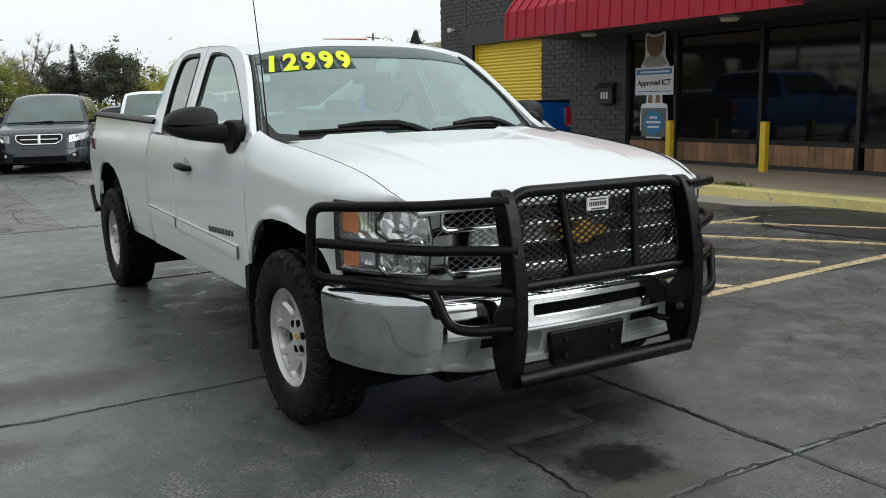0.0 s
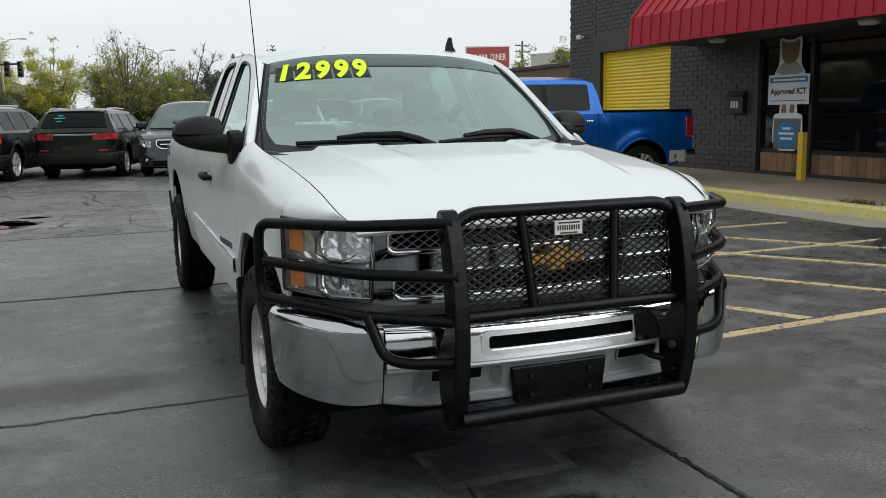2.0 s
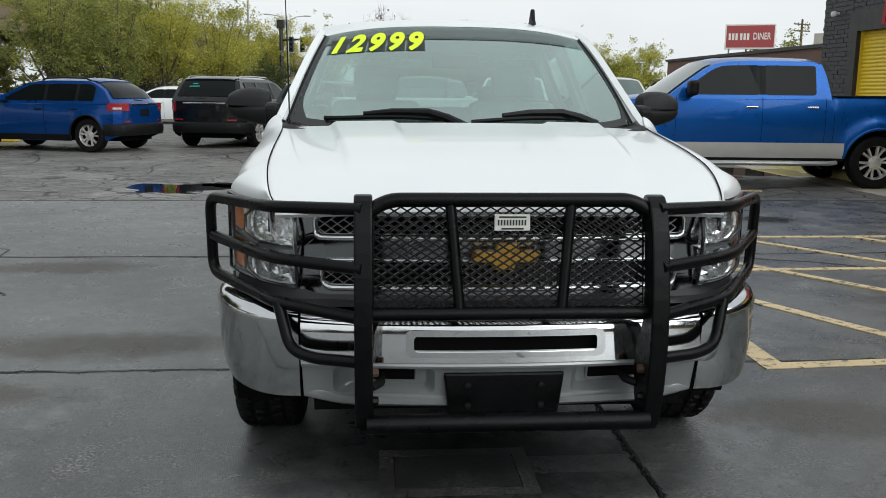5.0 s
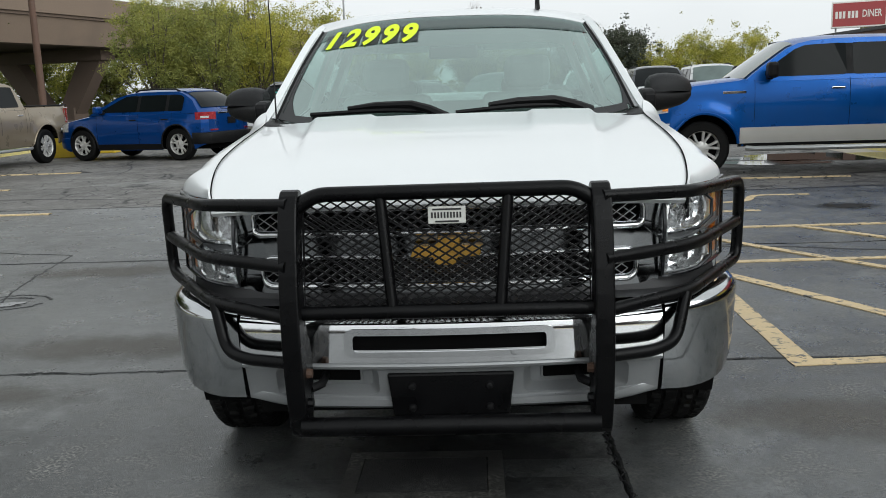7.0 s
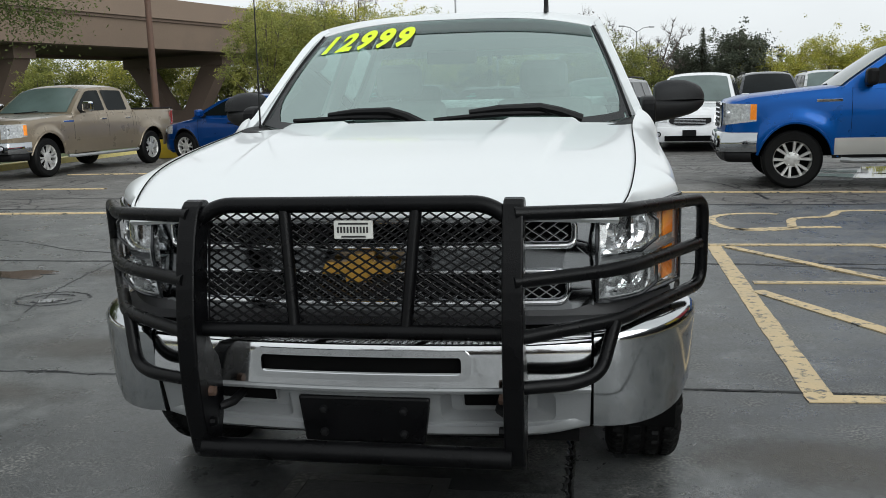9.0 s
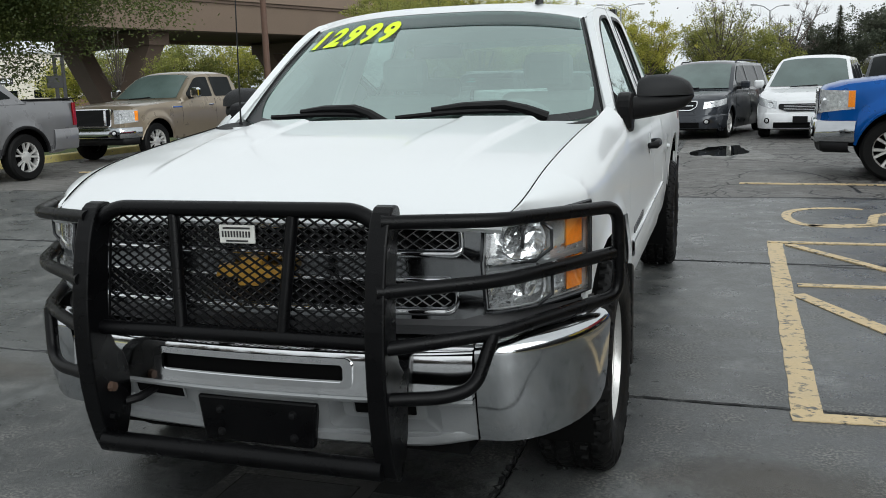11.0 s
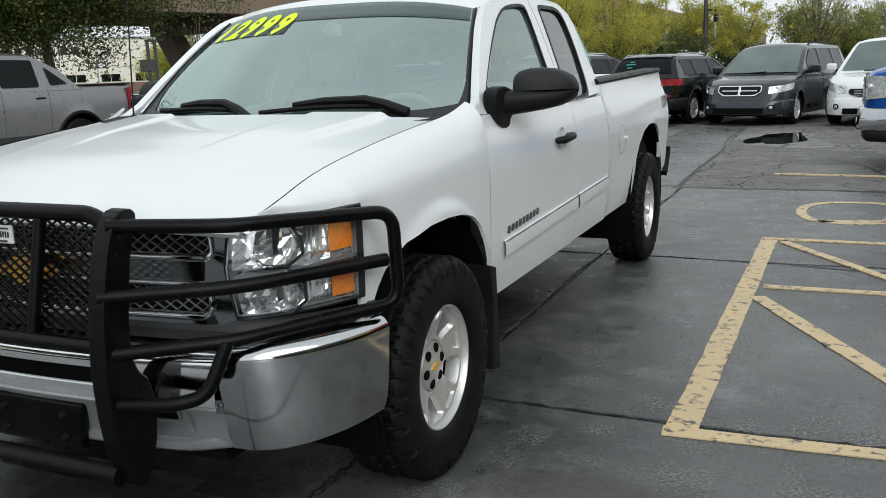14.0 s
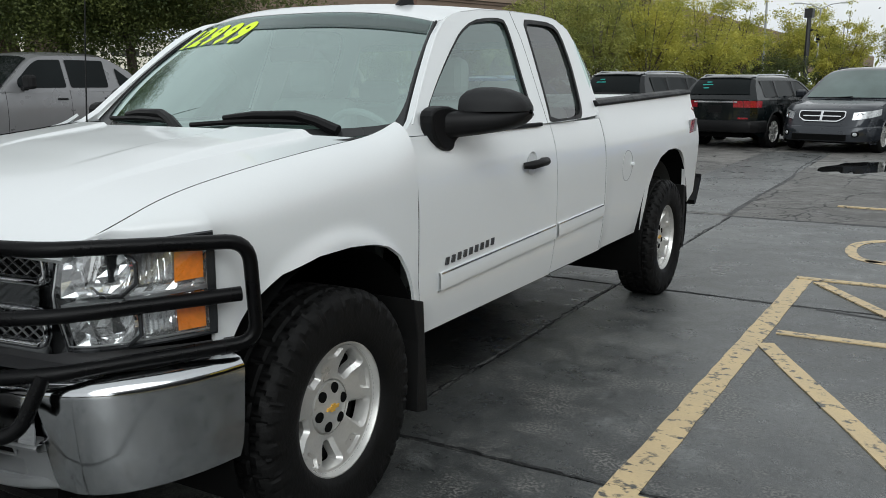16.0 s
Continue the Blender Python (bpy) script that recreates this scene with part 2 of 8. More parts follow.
M["rubber"] = material("tyre_rubber", (0.005, 0.005, 0.005), 0.6, spec=0.16, spread=0.4, scale=10, grain=90, bump=0.2)
M["glass"] = glass_material("clear_glass", (0.60, 0.74, 0.70), 0.15, (0.85, 0.96, 0.94))
M["windshield"] = glass_material("windshield_glass", (0.50, 0.66, 0.625), 0.35, (0.78, 0.94, 0.905))
M["band"] = glass_material("tint_band_glass", (0.46, 0.50, 0.50), 0.17, (0.66, 0.76, 0.74))
M["band_edge"] = glass_material("fading_tint_glass", (0.74, 0.78, 0.775), 0.07, (0.74, 0.86, 0.84))
M["glass_edge"] = material("dark_grey_glass_edge", (0.018, 0.019, 0.020), 0.28, spec=0.45, spread=0.2)
M["privacy"] = glass_material("privacy_glass", (0.24, 0.26, 0.25), 0.05)
M["lens"] = glass_material("lamp_lens", (0.95, 0.96, 0.96), 0.08)
M["car_glass"] = material("dark_car_glass", (0.006, 0.008, 0.0085), 0.05, spread=0.3, scale=1.6, rough_spread=0.01, spec=0.11)
# pale base colour paints the reflected sky into the parked windshields
M["sky_pale_glass"] = material("sky_tinted_car_glass", (0.085, 0.120, 0.112), 0.05, spread=0.35, scale=1.5, rough_spread=0.01, spec=0.7)
M["amber"] = material("amber_lens", (0.92, 0.27, 0.015), 0.15, spread=0.15, scale=60, coat=0.5)
M["red_lens"] = material("red_lens", (0.27, 0.010, 0.016), 0.2, spread=0.45, scale=26, coat=0.5)
M["lamp_dim"] = material("parked_lamp_lens", (0.58, 0.60, 0.61), 0.18, metal=0.35, spread=0.5, rough_spread=0.1, scale=26, coat=0.8)
M["reflector"] = material("lamp_reflector", (0.93, 0.94, 0.95), 0.045, metal=0.8, spread=0.06, rough_spread=0.03, scale=25)
M["lamp_frame"] = material("dark_grey_lamp_frame", (0.035, 0.037, 0.04), 0.25, metal=0.5, spread=0.15, coat=0.4)
M["gold"] = material("gold_badge", (0.80, 0.45, 0.075), 0.32, metal=0.35, spread=0.12, scale=30, coat=0.4)
M["neon"] = material("neon_paint_marker", (0.70, 0.95, 0.01), 0.5, spread=0.08, scale=14)
M["scrawl"] = material("teal_marker", (0.03, 0.42, 0.38), 0.6, spread=0.2, scale=20)
M["decal"] = glass_material("grey_decal_film", (0.84, 0.88, 0.88), -0.03)
M["print_grey"] = material("grey_print_field", (0.12, 0.14, 0.14), 0.5, spread=0.2, scale=12)
M["sticker"] = material("printed_plate", (0.62, 0.62, 0.58), 0.45, spread=0.1, scale=30)
M["seat"] = material("grey_seat_cloth", (0.33, 0.35, 0.335), 0.9, spread=0.15, scale=10, grain=200, bump=0.2)
M["dash"] = material("grey_dash_vinyl", (0.33, 0.35, 0.34), 0.7, spread=0.1)
M["badge_grey"] = material("dark_badge_metal", (0.07, 0.072, 0.075), 0.35, metal=0.5)
M["rust"] = material("rusty_bolt", (0.07, 0.038, 0.024), 0.8, spread=0.3, scale=60)
M["liner"] = material("dusty_grey_liner", (0.075, 0.075, 0.07), 0.85, spread=0.35, scale=6, blotch=(0.13, 0.125, 0.115), blotch_scale=5)
M["flap"] = material("mud_flap_rubber", (0.008, 0.008, 0.008), 0.55, spec=0.2, spread=0.2, bump=0.15)
M["brick"] = material("grey_painted_brick", (0.058, 0.058, 0.062), 0.62, spread=0.16, scale=3, grain=70, bump=0.5, per_object=0.14)
M["mortar"] = material("painted_mortar", (0.040, 0.040, 0.043), 0.75, spread=0.15, bump=0.4)
M["trim_grey"] = material("dark_grey_trim", (0.035, 0.035, 0.037), 0.5, spread=0.12, bump=0.1)
M["door_yellow"] = material("yellow_roller_door", (0.78, 0.56, 0.035), 0.42, spread=0.08, scale=2, coat=0.1)
M["awning"] = material("red_sheet_metal", (0.40, 0.015, 0.032), 0.48, spread=0.12, scale=1.2, spec=0.25)
M["soffit"] = material("dark_soffit", (0.05, 0.05, 0.05), 0.7)
M["window_dark"] = material("tinted_shop_glass", (0.006, 0.007, 0.008), 0.04, spread=0.2, rough_spread=0.01, spec=0.38)
M["frame_black"] = material("black_window_frame", (0.012, 0.012, 0.012), 0.45, spread=0.2)
M["wood"] = material("weathered_wood", (0.25, 0.145, 0.08), 0.75, spread=0.35, scale=5, grain=45, bump=0.3, per_object=0.35)
M["lamp_glow"] = material("lamp_diffuser", (0.75, 0.68, 0.56), 0.5)
M["overpass"] = material("tan_concrete", (0.165, 0.120, 0.089), 0.8, spread=0.12, scale=0.25, grain=8, bump=0.1, blotch=(0.14, 0.104, 0.078), blotch_scale=0.15)
# darkened copy of the tan concrete: the underside's shade put into its colour
M["overpass_shaded"] = material("shade_darkened_concrete", (0.105, 0.074, 0.056), 0.85, spread=0.12, scale=0.3, grain=8)
M["bark"] = material("bark", (0.075, 0.06, 0.048), 0.9, spread=0.3, scale=9, grain=40, bump=0.5)
M["pale_wall"] = material("cream_wall", (0.62, 0.58, 0.50), 0.8, spread=0.06, scale=0.3)
M["brick_red"] = material("brown_brick_wall", (0.17, 0.10, 0.075), 0.8, spread=0.2, scale=1.0, grain=6)
M["sign_red"] = material("red_sign_face", (0.36, 0.06, 0.06), 0.5, spread=0.08)
M["sign_white"] = material("white_sign_letters", (0.75, 0.73, 0.68), 0.5)
M["grey_metal"] = material("galvanised_steel", (0.30, 0.31, 0.31), 0.5, metal=0.5, spread=0.15)
M["pole_wood"] = material("brown_pole", (0.10, 0.055, 0.038), 0.75, spread=0.2, scale=3, grain=20, bump=0.3)
M["grass"] = material("grass", (0.075, 0.105, 0.03), 0.9, spread=0.35, scale=3, grain=60, bump=0.6)
M["blue_sign"] = material("blue_print", (0.03, 0.20, 0.42), 0.45)
M["white_board"] = material("white_board", (0.74, 0.75, 0.76), 0.45, spread=0.04)
M["black_ink"] = material("black_ink", (0.02, 0.02, 0.02), 0.6)
M["fox_brown"] = material("brown_print", (0.22, 0.13, 0.08), 0.5, spread=0.2, scale=12)
M["fox_grey"] = material("grey_print", (0.36, 0.34, 0.31), 0.5, spread=0.15, scale=12)


def paint(name, colour, metal=0.35, coat=0.85):
    return material(name, colour, 0.3, metal=metal, spread=0.06, scale=4, coat=coat, rough_spread=0.05, spec=0.2)


def leaf_material(name, colour, other, through_leaf=0.35):
    """Blades whose colour drifts over the crown and that let some light through."""
    m = bpy.data.materials.new(name)
    m.use_nodes = True
    t = m.node_tree
    b = t.nodes["Principled BSDF"]
    link = t.links.new
    g = t.nodes.new("ShaderNodeNewGeometry")
    mx = t.nodes.new("ShaderNodeMix")
    mx.data_type = "RGBA"
    mx.inputs["A"].default_value, mx.inputs["B"].default_value = (*colour, 1), (*other, 1)
    tc, nz = t.nodes.new("ShaderNodeTexCoord"), t.nodes.new("ShaderNodeTexNoise")
    nz.inputs["Scale"].default_value, nz.inputs["Detail"].default_value = 0.75, 4
    link(tc.outputs["Object"], nz.inputs["Vector"])
    rg, hf = t.nodes.new("ShaderNodeMapRange"), t.nodes.new("ShaderNodeMath")
    for k, val in (("From Min", 0.36), ("From Max", 0.64), ("To Min", -0.12), ("To Max", 0.82)):
        rg.inputs[k].default_value = val
    link(nz.outputs["Fac"], rg.inputs["Value"])
    hf.operation, hf.use_clamp = "MULTIPLY_ADD", True
    link(g.outputs["Random Per Island"], hf.inputs[0])
    hf.inputs[1].default_value = 0.3
    link(rg.outputs["Result"], hf.inputs[2])
    link(hf.outputs[0], mx.inputs["Factor"])
    link(mx.outputs["Result"], b.inputs["Base Color"])
    b.inputs["Roughness"].default_value = 0.6
    b.inputs["Specular IOR Level"].default_value = 0.25
    tl, ms = t.nodes.new("ShaderNodeBsdfTranslucent"), t.nodes.new("ShaderNodeMixShader")
    link(mx.outputs["Result"], tl.inputs["Color"])
    ms.inputs["Fac"].default_value = through_leaf
    link(b.outputs[0], ms.inputs[1])
    link(tl.outputs[0], ms.inputs[2])
    link(ms.outputs[0], t.nodes["Material Output"].inputs["Surface"])
    return m


M["leaf_green"] = leaf_material("green_leaves", (0.125, 0.150, 0.042), (0.32, 0.32, 0.08))
M["leaf_deep"] = leaf_material("deep_green_leaves", (0.042, 0.060, 0.021), (0.115, 0.135, 0.038))
M["leaf_yellow"] = leaf_material("turning_leaves", (0.24, 0.26, 0.055), (0.50, 0.46, 0.085), 0.42)
M["leaf_dark"] = leaf_material("dark_needles", (0.048, 0.060, 0.040), (0.10, 0.11, 0.075))
M["twig"] = leaf_material("bare_twigs", (0.09, 0.075, 0.065), (0.16, 0.14, 0.12))


# ---- mesh tools ----
class Geo:
    """Collects vertices and faces."""

    def __init__(self):
        self.v, self.f = [], []

    def add(self, verts, faces):
        o = len(self.v)
        self.v += [tuple(p) for p in verts]
        self.f += [tuple(i + o for i in f) for f in faces]
        return self

    def grid(self, rows, flip=False, wrap=False):
        n, k = len(rows), len(rows[0])
        faces = []
        for i in range(n - 1):
            for j in range(k if wrap else k - 1):
                q = (i * k + j, i * k + (j + 1) % k, (i + 1) * k + (j + 1) % k, (i + 1) * k + j)
                faces.append(q[::-1] if flip else q)
        return self.add([p for r in rows for p in r], faces)

    def box(self, x0, x1, y0, y1, z0, z1, m=None):
        vs = [(x, y, z) for z in (z0, z1) for y in (y0, y1) for x in (x0, x1)]
        if m:
            vs = [m @ Vector(p) for p in vs]
        return self.add(vs, [(0, 2, 3, 1), (4, 5, 7, 6), (0, 1, 5, 4), (2, 6, 7, 3), (0, 4, 6, 2), (1, 3, 7, 5)])

    def prism(self, poly, lo, hi, axis="x", m=None):
        """A polygon of 2D points (the two other axes, in order) swept from lo to hi."""
        def p3(a, c, h):
            return {"x": (h, a, c), "y": (a, h, c), "z": (a, c, h)}[axis]
        n = len(poly)
        vs = [p3(a, c, lo) for a, c in poly] + [p3(a, c, hi) for a, c in poly]
        if m:
            vs = [m @ Vector(p) for p in vs]
        return self.add(vs, [tuple(range(n))[::-1], tuple(range(n, 2 * n))] + [(i, (i + 1) % n, n + (i + 1) % n, n + i) for i in range(n)])

    def tube(self, pts, r, n=10, closed=False):
        pts = [Vector(p) for p in pts]
        k = len(pts)
        rs = r if isinstance(r, (list, tuple)) else [r] * k
        up = None
        rows = []
        for i, p in enumerate(pts):
            a = pts[(i - 1) % k] if closed or i else p
            c = pts[(i + 1) % k] if closed or i < k - 1 else p
            d = (c - a).normalized()
            if up is None:
                up = Vector((0, 0, 1)) if abs(d.z) < 0.9 else Vector((1, 0, 0))
            s = d.cross(up).normalized()
            up = s.cross(d).normalized()
            rows.append([p + rs[i] * (math.cos(2 * math.pi * j / n) * s + math.sin(2 * math.pi * j / n) * up) for j in range(n)])
        o = len(self.v)
        if closed:
            rows.append(rows[0])
        self.grid(rows, wrap=True)
        if not closed:
            self.f += [tuple(o + j for j in range(n)), tuple(o + (k - 1) * n + j for j in range(n))[::-1]]
        return self

    def lathe(self, profile, n=32, centre=(0, 0, 0), axis="x", caps=False):
        """A profile of (radius, along) turned round an axis through centre."""
        rows = []
        for r, a in profile:
            ring = []
            for j in range(n):
                c, s = math.cos(2 * math.pi * j / n), math.sin(2 * math.pi * j / n)
                q = {"x": (a, r * c, r * s), "y": (r * c, a, r * s), "z": (r * c, r * s, a)}[axis]
                ring.append(tuple(q[i] + centre[i] for i in range(3)))
            rows.append(ring)
        o = len(self.v)
        self.grid(rows, wrap=True)
        if caps:
            self.f += [tuple(o + j for j in range(n))[::-1], tuple(o + (len(profile) - 1) * n + j for j in range(n))]
        return self

    def moved(self, m):
        self.v = [tuple(m @ Vector(p)) for p in self.v]
        return self

    def mirrored(self):
        o = Geo()
        o.v = [(-x, y, z) for x, y, z in self.v]
        o.f = [f[::-1] for f in self.f]
        return o

    def mesh(self, name):
        me = bpy.data.meshes.new(name)
        me.from_pydata(self.v, [], self.f)
        me.update()
        return me


def part(name, g, mat, parent=None, label="", smooth=False, bevel=0.0, thick=0.0, merge=False, angle=40):
    """Links collected geometry as one mesh object, under a thing or a part."""
    me = g.mesh(name) if isinstance(g, Geo) else g
    bm = bmesh.new()
    bm.from_mesh(me)
    if merge:
        bmesh.ops.remove_doubles(bm, verts=bm.verts, dist=1e-4)
    bmesh.ops.recalc_face_normals(bm, faces=bm.faces)
    if thick:
        bm.normal_update()
        faces, rim = list(bm.faces), [e.link_loops[0] for e in bm.edges if e.is_boundary]
        rim = [(lp.vert, lp.link_loop_next.vert) for lp in rim]
        twin = {v: bm.verts.new(v.co - v.normal * thick) for v in list(bm.verts)}
        for f in faces:
            bm.faces.new([twin[v] for v in reversed(f.verts)])
        for a, c in rim:
            bm.faces.new((c, a, twin[a], twin[c]))
    bm.to_mesh(me)
    bm.free()
    if mat:
        me.materials.append(mat)
    ob = new(name, me)
    if smooth:
        me.set_sharp_from_angle(angle=radians(angle))
        for p in me.polygons:
            p.use_smooth = True
    if bevel:
        b = ob.modifiers.new("edge", "BEVEL")
        b.width, b.segments, b.limit_method = bevel, 2, "ANGLE"
    if parent:
        ob.parent = parent
    if label:
        ob["label"] = label
    return ob


def root(name, m, label, category, group="", kind=""):
    ob = new(name)
    ob.empty_display_size = 0.2
    ob.matrix_world = m
    return tagged(ob, label, category, group, kind)


def interp(x, table):
    """Smooth-enough lookup in rows of (x, value)."""
    if x <= table[0][0]:
        return table[0][1]
    for (a, p), (c, q) in zip(table, table[1:]):
        if x <= c:
            u = (x - a) / (c - a)
            return p + (q - p) * u
    return table[-1][1]


def span(a, c, n):
    return [a + (c - a) * i / n for i in range(n + 1)]


def arc_path(pts, r, n=6):
    """A polyline with its inner corners rounded by radius r."""
    pts = [Vector(p) for p in pts]
    out = [pts[0]]
    for a, p, c in zip(pts, pts[1:], pts[2:]):
        u, w = (a - p), (c - p)
        d = min(r, u.length * 0.49, w.length * 0.49)
        s, e = p + u.normalized() * d, p + w.normalized() * d
        for i in range(n + 1):
            k = i / n
            out.append((1 - k) ** 2 * s + 2 * k * (1 - k) * p + k * k * e)
    out.append(pts[-1])
    return out


def lettering(text, size, depth, bold=0.0):
    """Solid letters of the built-in font as collected geometry, centred, in the xy plane."""
    cu = bpy.data.curves.new("lettering", "FONT")
    cu.body, cu.size, cu.extrude, cu.offset = text, size, depth, bold
    cu.align_x, cu.align_y = "CENTER", "CENTER"
    cu.resolution_u = 3
    ob = bpy.data.objects.new("lettering", cu)
    scene.collection.objects.link(ob)
    bpy.context.view_layer.update()
    me = bpy.data.meshes.new_from_object(ob.evaluated_get(bpy.context.evaluated_depsgraph_get()))
    g = Geo()
    g.add([v.co for v in me.vertices], [tuple(p.vertices) for p in me.polygons])
    bpy.data.objects.remove(ob)
    bpy.data.meshes.remove(me)
    bpy.data.curves.remove(cu)
    return g


def filled(outer, holes, place):
    """A flat outline with holes, filled and laid into space by place(a, b)."""
    bm = bmesh.new()
    for loop in [outer] + holes:
        vs = [bm.verts.new((a, c, 0)) for a, c in loop]
        for i in range(len(vs)):
            bm.edges.new((vs[i], vs[(i + 1) % len(vs)]))
    bmesh.ops.triangle_fill(bm, use_beauty=True, use_dissolve=False, edges=bm.edges, normal=(0, 0, 1))
    g = Geo()
    bm.verts.index_update()
    g.add([place(v.co.x, v.co.y) for v in bm.verts], [tuple(v.index for v in f.verts) for f in bm.faces])
    bm.free()
    return g


def rounded(pts, n=2):
    """Chaikin smoothing of a closed outline."""
    for _ in range(n):
        out = []
        for (a, c), (d, e) in zip(pts, pts[1:] + pts[:1]):
            out += [(a * 0.75 + d * 0.25, c * 0.75 + e * 0.25), (a * 0.25 + d * 0.75, c * 0.25 + e * 0.75)]
        pts = out
    return pts


def rrect(x0, x1, z0, z1, r, n=5):
    """A rectangle with round corners, as an outline."""
    x0, x1, z0, z1 = min(x0, x1), max(x0, x1), min(z0, z1), max(z0, z1)
    out = []
    for cx, cz, a0 in ((x1 - r, z0 + r, -math.pi / 2), (x1 - r, z1 - r, 0), (x0 + r, z1 - r, math.pi / 2), (x0 + r, z0 + r, math.pi)):
        out += [(cx + r * math.cos(a0 + math.pi / 2 * k / n), cz + r * math.sin(a0 + math.pi / 2 * k / n)) for k in range(n + 1)]
    return out


def dense(poly, step):
    out = []
    for (a, c), (d, e) in zip(poly, poly[1:] + poly[:1]):
        k = max(1, int(math.hypot(d - a, e - c) / step))
        out += [(a + (d - a) * i / k, c + (e - c) * i / k) for i in range(k)]
    return out


# ---- ground ----
KERB_X, WALL_X, WALK_Z = 7.35, 10.1, 0.15
g = Geo()
g.box(-400, 400, -200, 600, -0.5, -0.025)
ground = tagged(part("ground", g, M["joint"]), "wide dark asphalt lot with open joints", "ground", kind="structure")
tagged(part("road", Geo().box(-70, 60, 7.5, 70, -0.02, 0.0), M["old"]), "cracked patched old asphalt of the car lot", "asphalt", kind="structure")


def slab(x0, x1, y0, y1, seed):
    """A slab of asphalt with slightly ragged edges and a worn arris."""
    rnd = random.Random(seed)
    gap, n = 0.004, 90

    def rim():
        pts = []
        for (ax, ay), (bx, by) in zip([(x0, y0), (x1, y0), (x1, y1), (x0, y1)], [(x1, y0), (x1, y1), (x0, y1), (x0, y0)]):
            for i in range(n):
                u = i / n
                pts.append((ax + (bx - ax) * u, ay + (by - ay) * u))
        return pts
    base = rim()
    cx, cy = (x0 + x1) / 2, (y0 + y1) / 2
    jit = [rnd.random() * 0.007 for _ in base]

    def ring(extra, z):
        out = []
        for (px, py), j in zip(base, jit):
            d = gap + j + extra
            out.append((min(max(px, x0 + d), x1 - d), min(max(py, y0 + d), y1 - d), z))
        return out
    g = Geo()
    g.grid([ring(0, -0.03), ring(0, -0.007), ring(0.009, 0.0)], wrap=True)
    o = len(g.v)
    g.add(ring(0.009, 0.0), [tuple(range(len(base)))])
    return part("slab", g, M["slab"], ground, merge=True)


xs = [-30, -11.1, 0.58, 6.72]
ys = [-40, -8.5, -5.0, -1.46, 0.69, 3.74, 7.5]
for i in range(len(xs) - 1):
    for j in range(len(ys) - 1):
        slab(xs[i], xs[i + 1], ys[j], ys[j + 1], i * 10 + j)

tagged(part("gutter", Geo().box(6.72, KERB_X + 0.02, -40, 60, -0.03, 0.004), M["gutter"]), "pale tan concrete gutter along the kerb", "gutter", kind="structure")
part("kerb", Geo().prism([(KERB_X, -0.03), (KERB_X + 0.02, WALK_Z - 0.03), (KERB_X + 0.045, WALK_Z), (KERB_X + 0.2, WALK_Z), (KERB_X + 0.2, -0.03)], -40, 16.5, "y", None), M["kerb_paint"], smooth=False)
tagged(bpy.data.objects["kerb"], "yellow painted concrete kerb, worn and chipped", "kerb", kind="structure")
tagged(part("pavement", Geo().box(KERB_X + 0.2, WALL_X + 0.3, -40, 16.5, -0.03, WALK_Z - 0.003), M["concrete"]), "brown stained concrete walkway before the shop", "pavement", kind="structure")


def line(ax, ay, bx, by, w=0.10, z=0.004):
    d = Vector((bx - ax, by - ay, 0))
    s = Vector((-d.y, d.x, 0)).normalized() * (w / 2)
    rnd = random.Random(ax * 7 + ay * 13)
    n = max(2, int(d.length / 0.12))
    rows = []
    for i in range(n + 1):
        p = Vector((ax, ay, z)) + d * (i / n)
        j, k = 1 + rnd.uniform(-0.07, 0.07), 1 + rnd.uniform(-0.07, 0.07)
        rows.append([Vector((p.x, p.y, 0.0005)) - s * j, p - s * j, p + s * k, Vector((p.x, p.y, 0.0005)) + s * k])
    return tagged(part("parking_line", Geo().grid(rows), M["yellow_line"]), "worn pale yellow painted parking line", "road marking", "parking lines", "structure")


LINES = [
    (1.645, 0.58, 1.715, 4.62, 0.12), (1.58, 0.60, 6.3, 0.86, 0.09),
    (1.76, 2.76, 2.80, 0.72, 0.10), (1.78, 3.03, 6.2, 3.08, 0.075), (1.66, 4.61, 6.2, 4.60, 0.075),
    (1.82, 4.50, 4.12, 0.92, 0.08), (3.04, 4.58, 5.5, 0.92, 0.08), (4.30, 4.56, 6.3, 1.6, 0.08), (1.5, 8.87, 5.2, 8.6, 0.08),
    (-7.2, 7.0, -5.2, 7.05, 0.08), (-10.0, 10.2, -7.4, 10.2, 0.08), (-10.0, 13.2, -7.6, 13.2, 0.08),
]
for k, a in enumerate(LINES):
    line(*a, z=0.004 + 0.0012 * k)

# ---- the shop ----
shop = root("shop_building", pose(0, 0, 0), "dark grey painted brick shop with a red metal awning", "building")
TOP, Y_END, Y_DOOR0, Y_DOOR1, DOOR_Z, Y_JAMB = 5.2, 16.65, 12.36, 15.12, 2.76, 9.62
# walls: openings go right through
wallg = Geo()
wallg.box(WALL_X + 0.05, WALL_X + 0.35, Y_DOOR1, Y_END, 0, TOP)
wallg.box(WALL_X + 0.05, WALL_X + 0.35, Y_JAMB, Y_DOOR0, 0, TOP)
wallg.box(WALL_X + 0.05, WALL_X + 0.35, Y_DOOR0, Y_DOOR1, DOOR_Z, TOP)
wallg.box(WALL_X + 0.05, WALL_X + 0.35, -14, Y_JAMB, 2.62, TOP)
wallg.box(WALL_X + 0.05, WALL_X + 0.35, -14, Y_JAMB, 0, 0.2)
wallg.box(WALL_X + 0.35, 24, Y_END - 0.3, Y_END, 0, TOP)
wallg.box(WALL_X + 0.35, 24, -14, -13.7, 0, TOP)
wallg.box(23.7, 24, -13.7, Y_END - 0.3, 0, TOP)
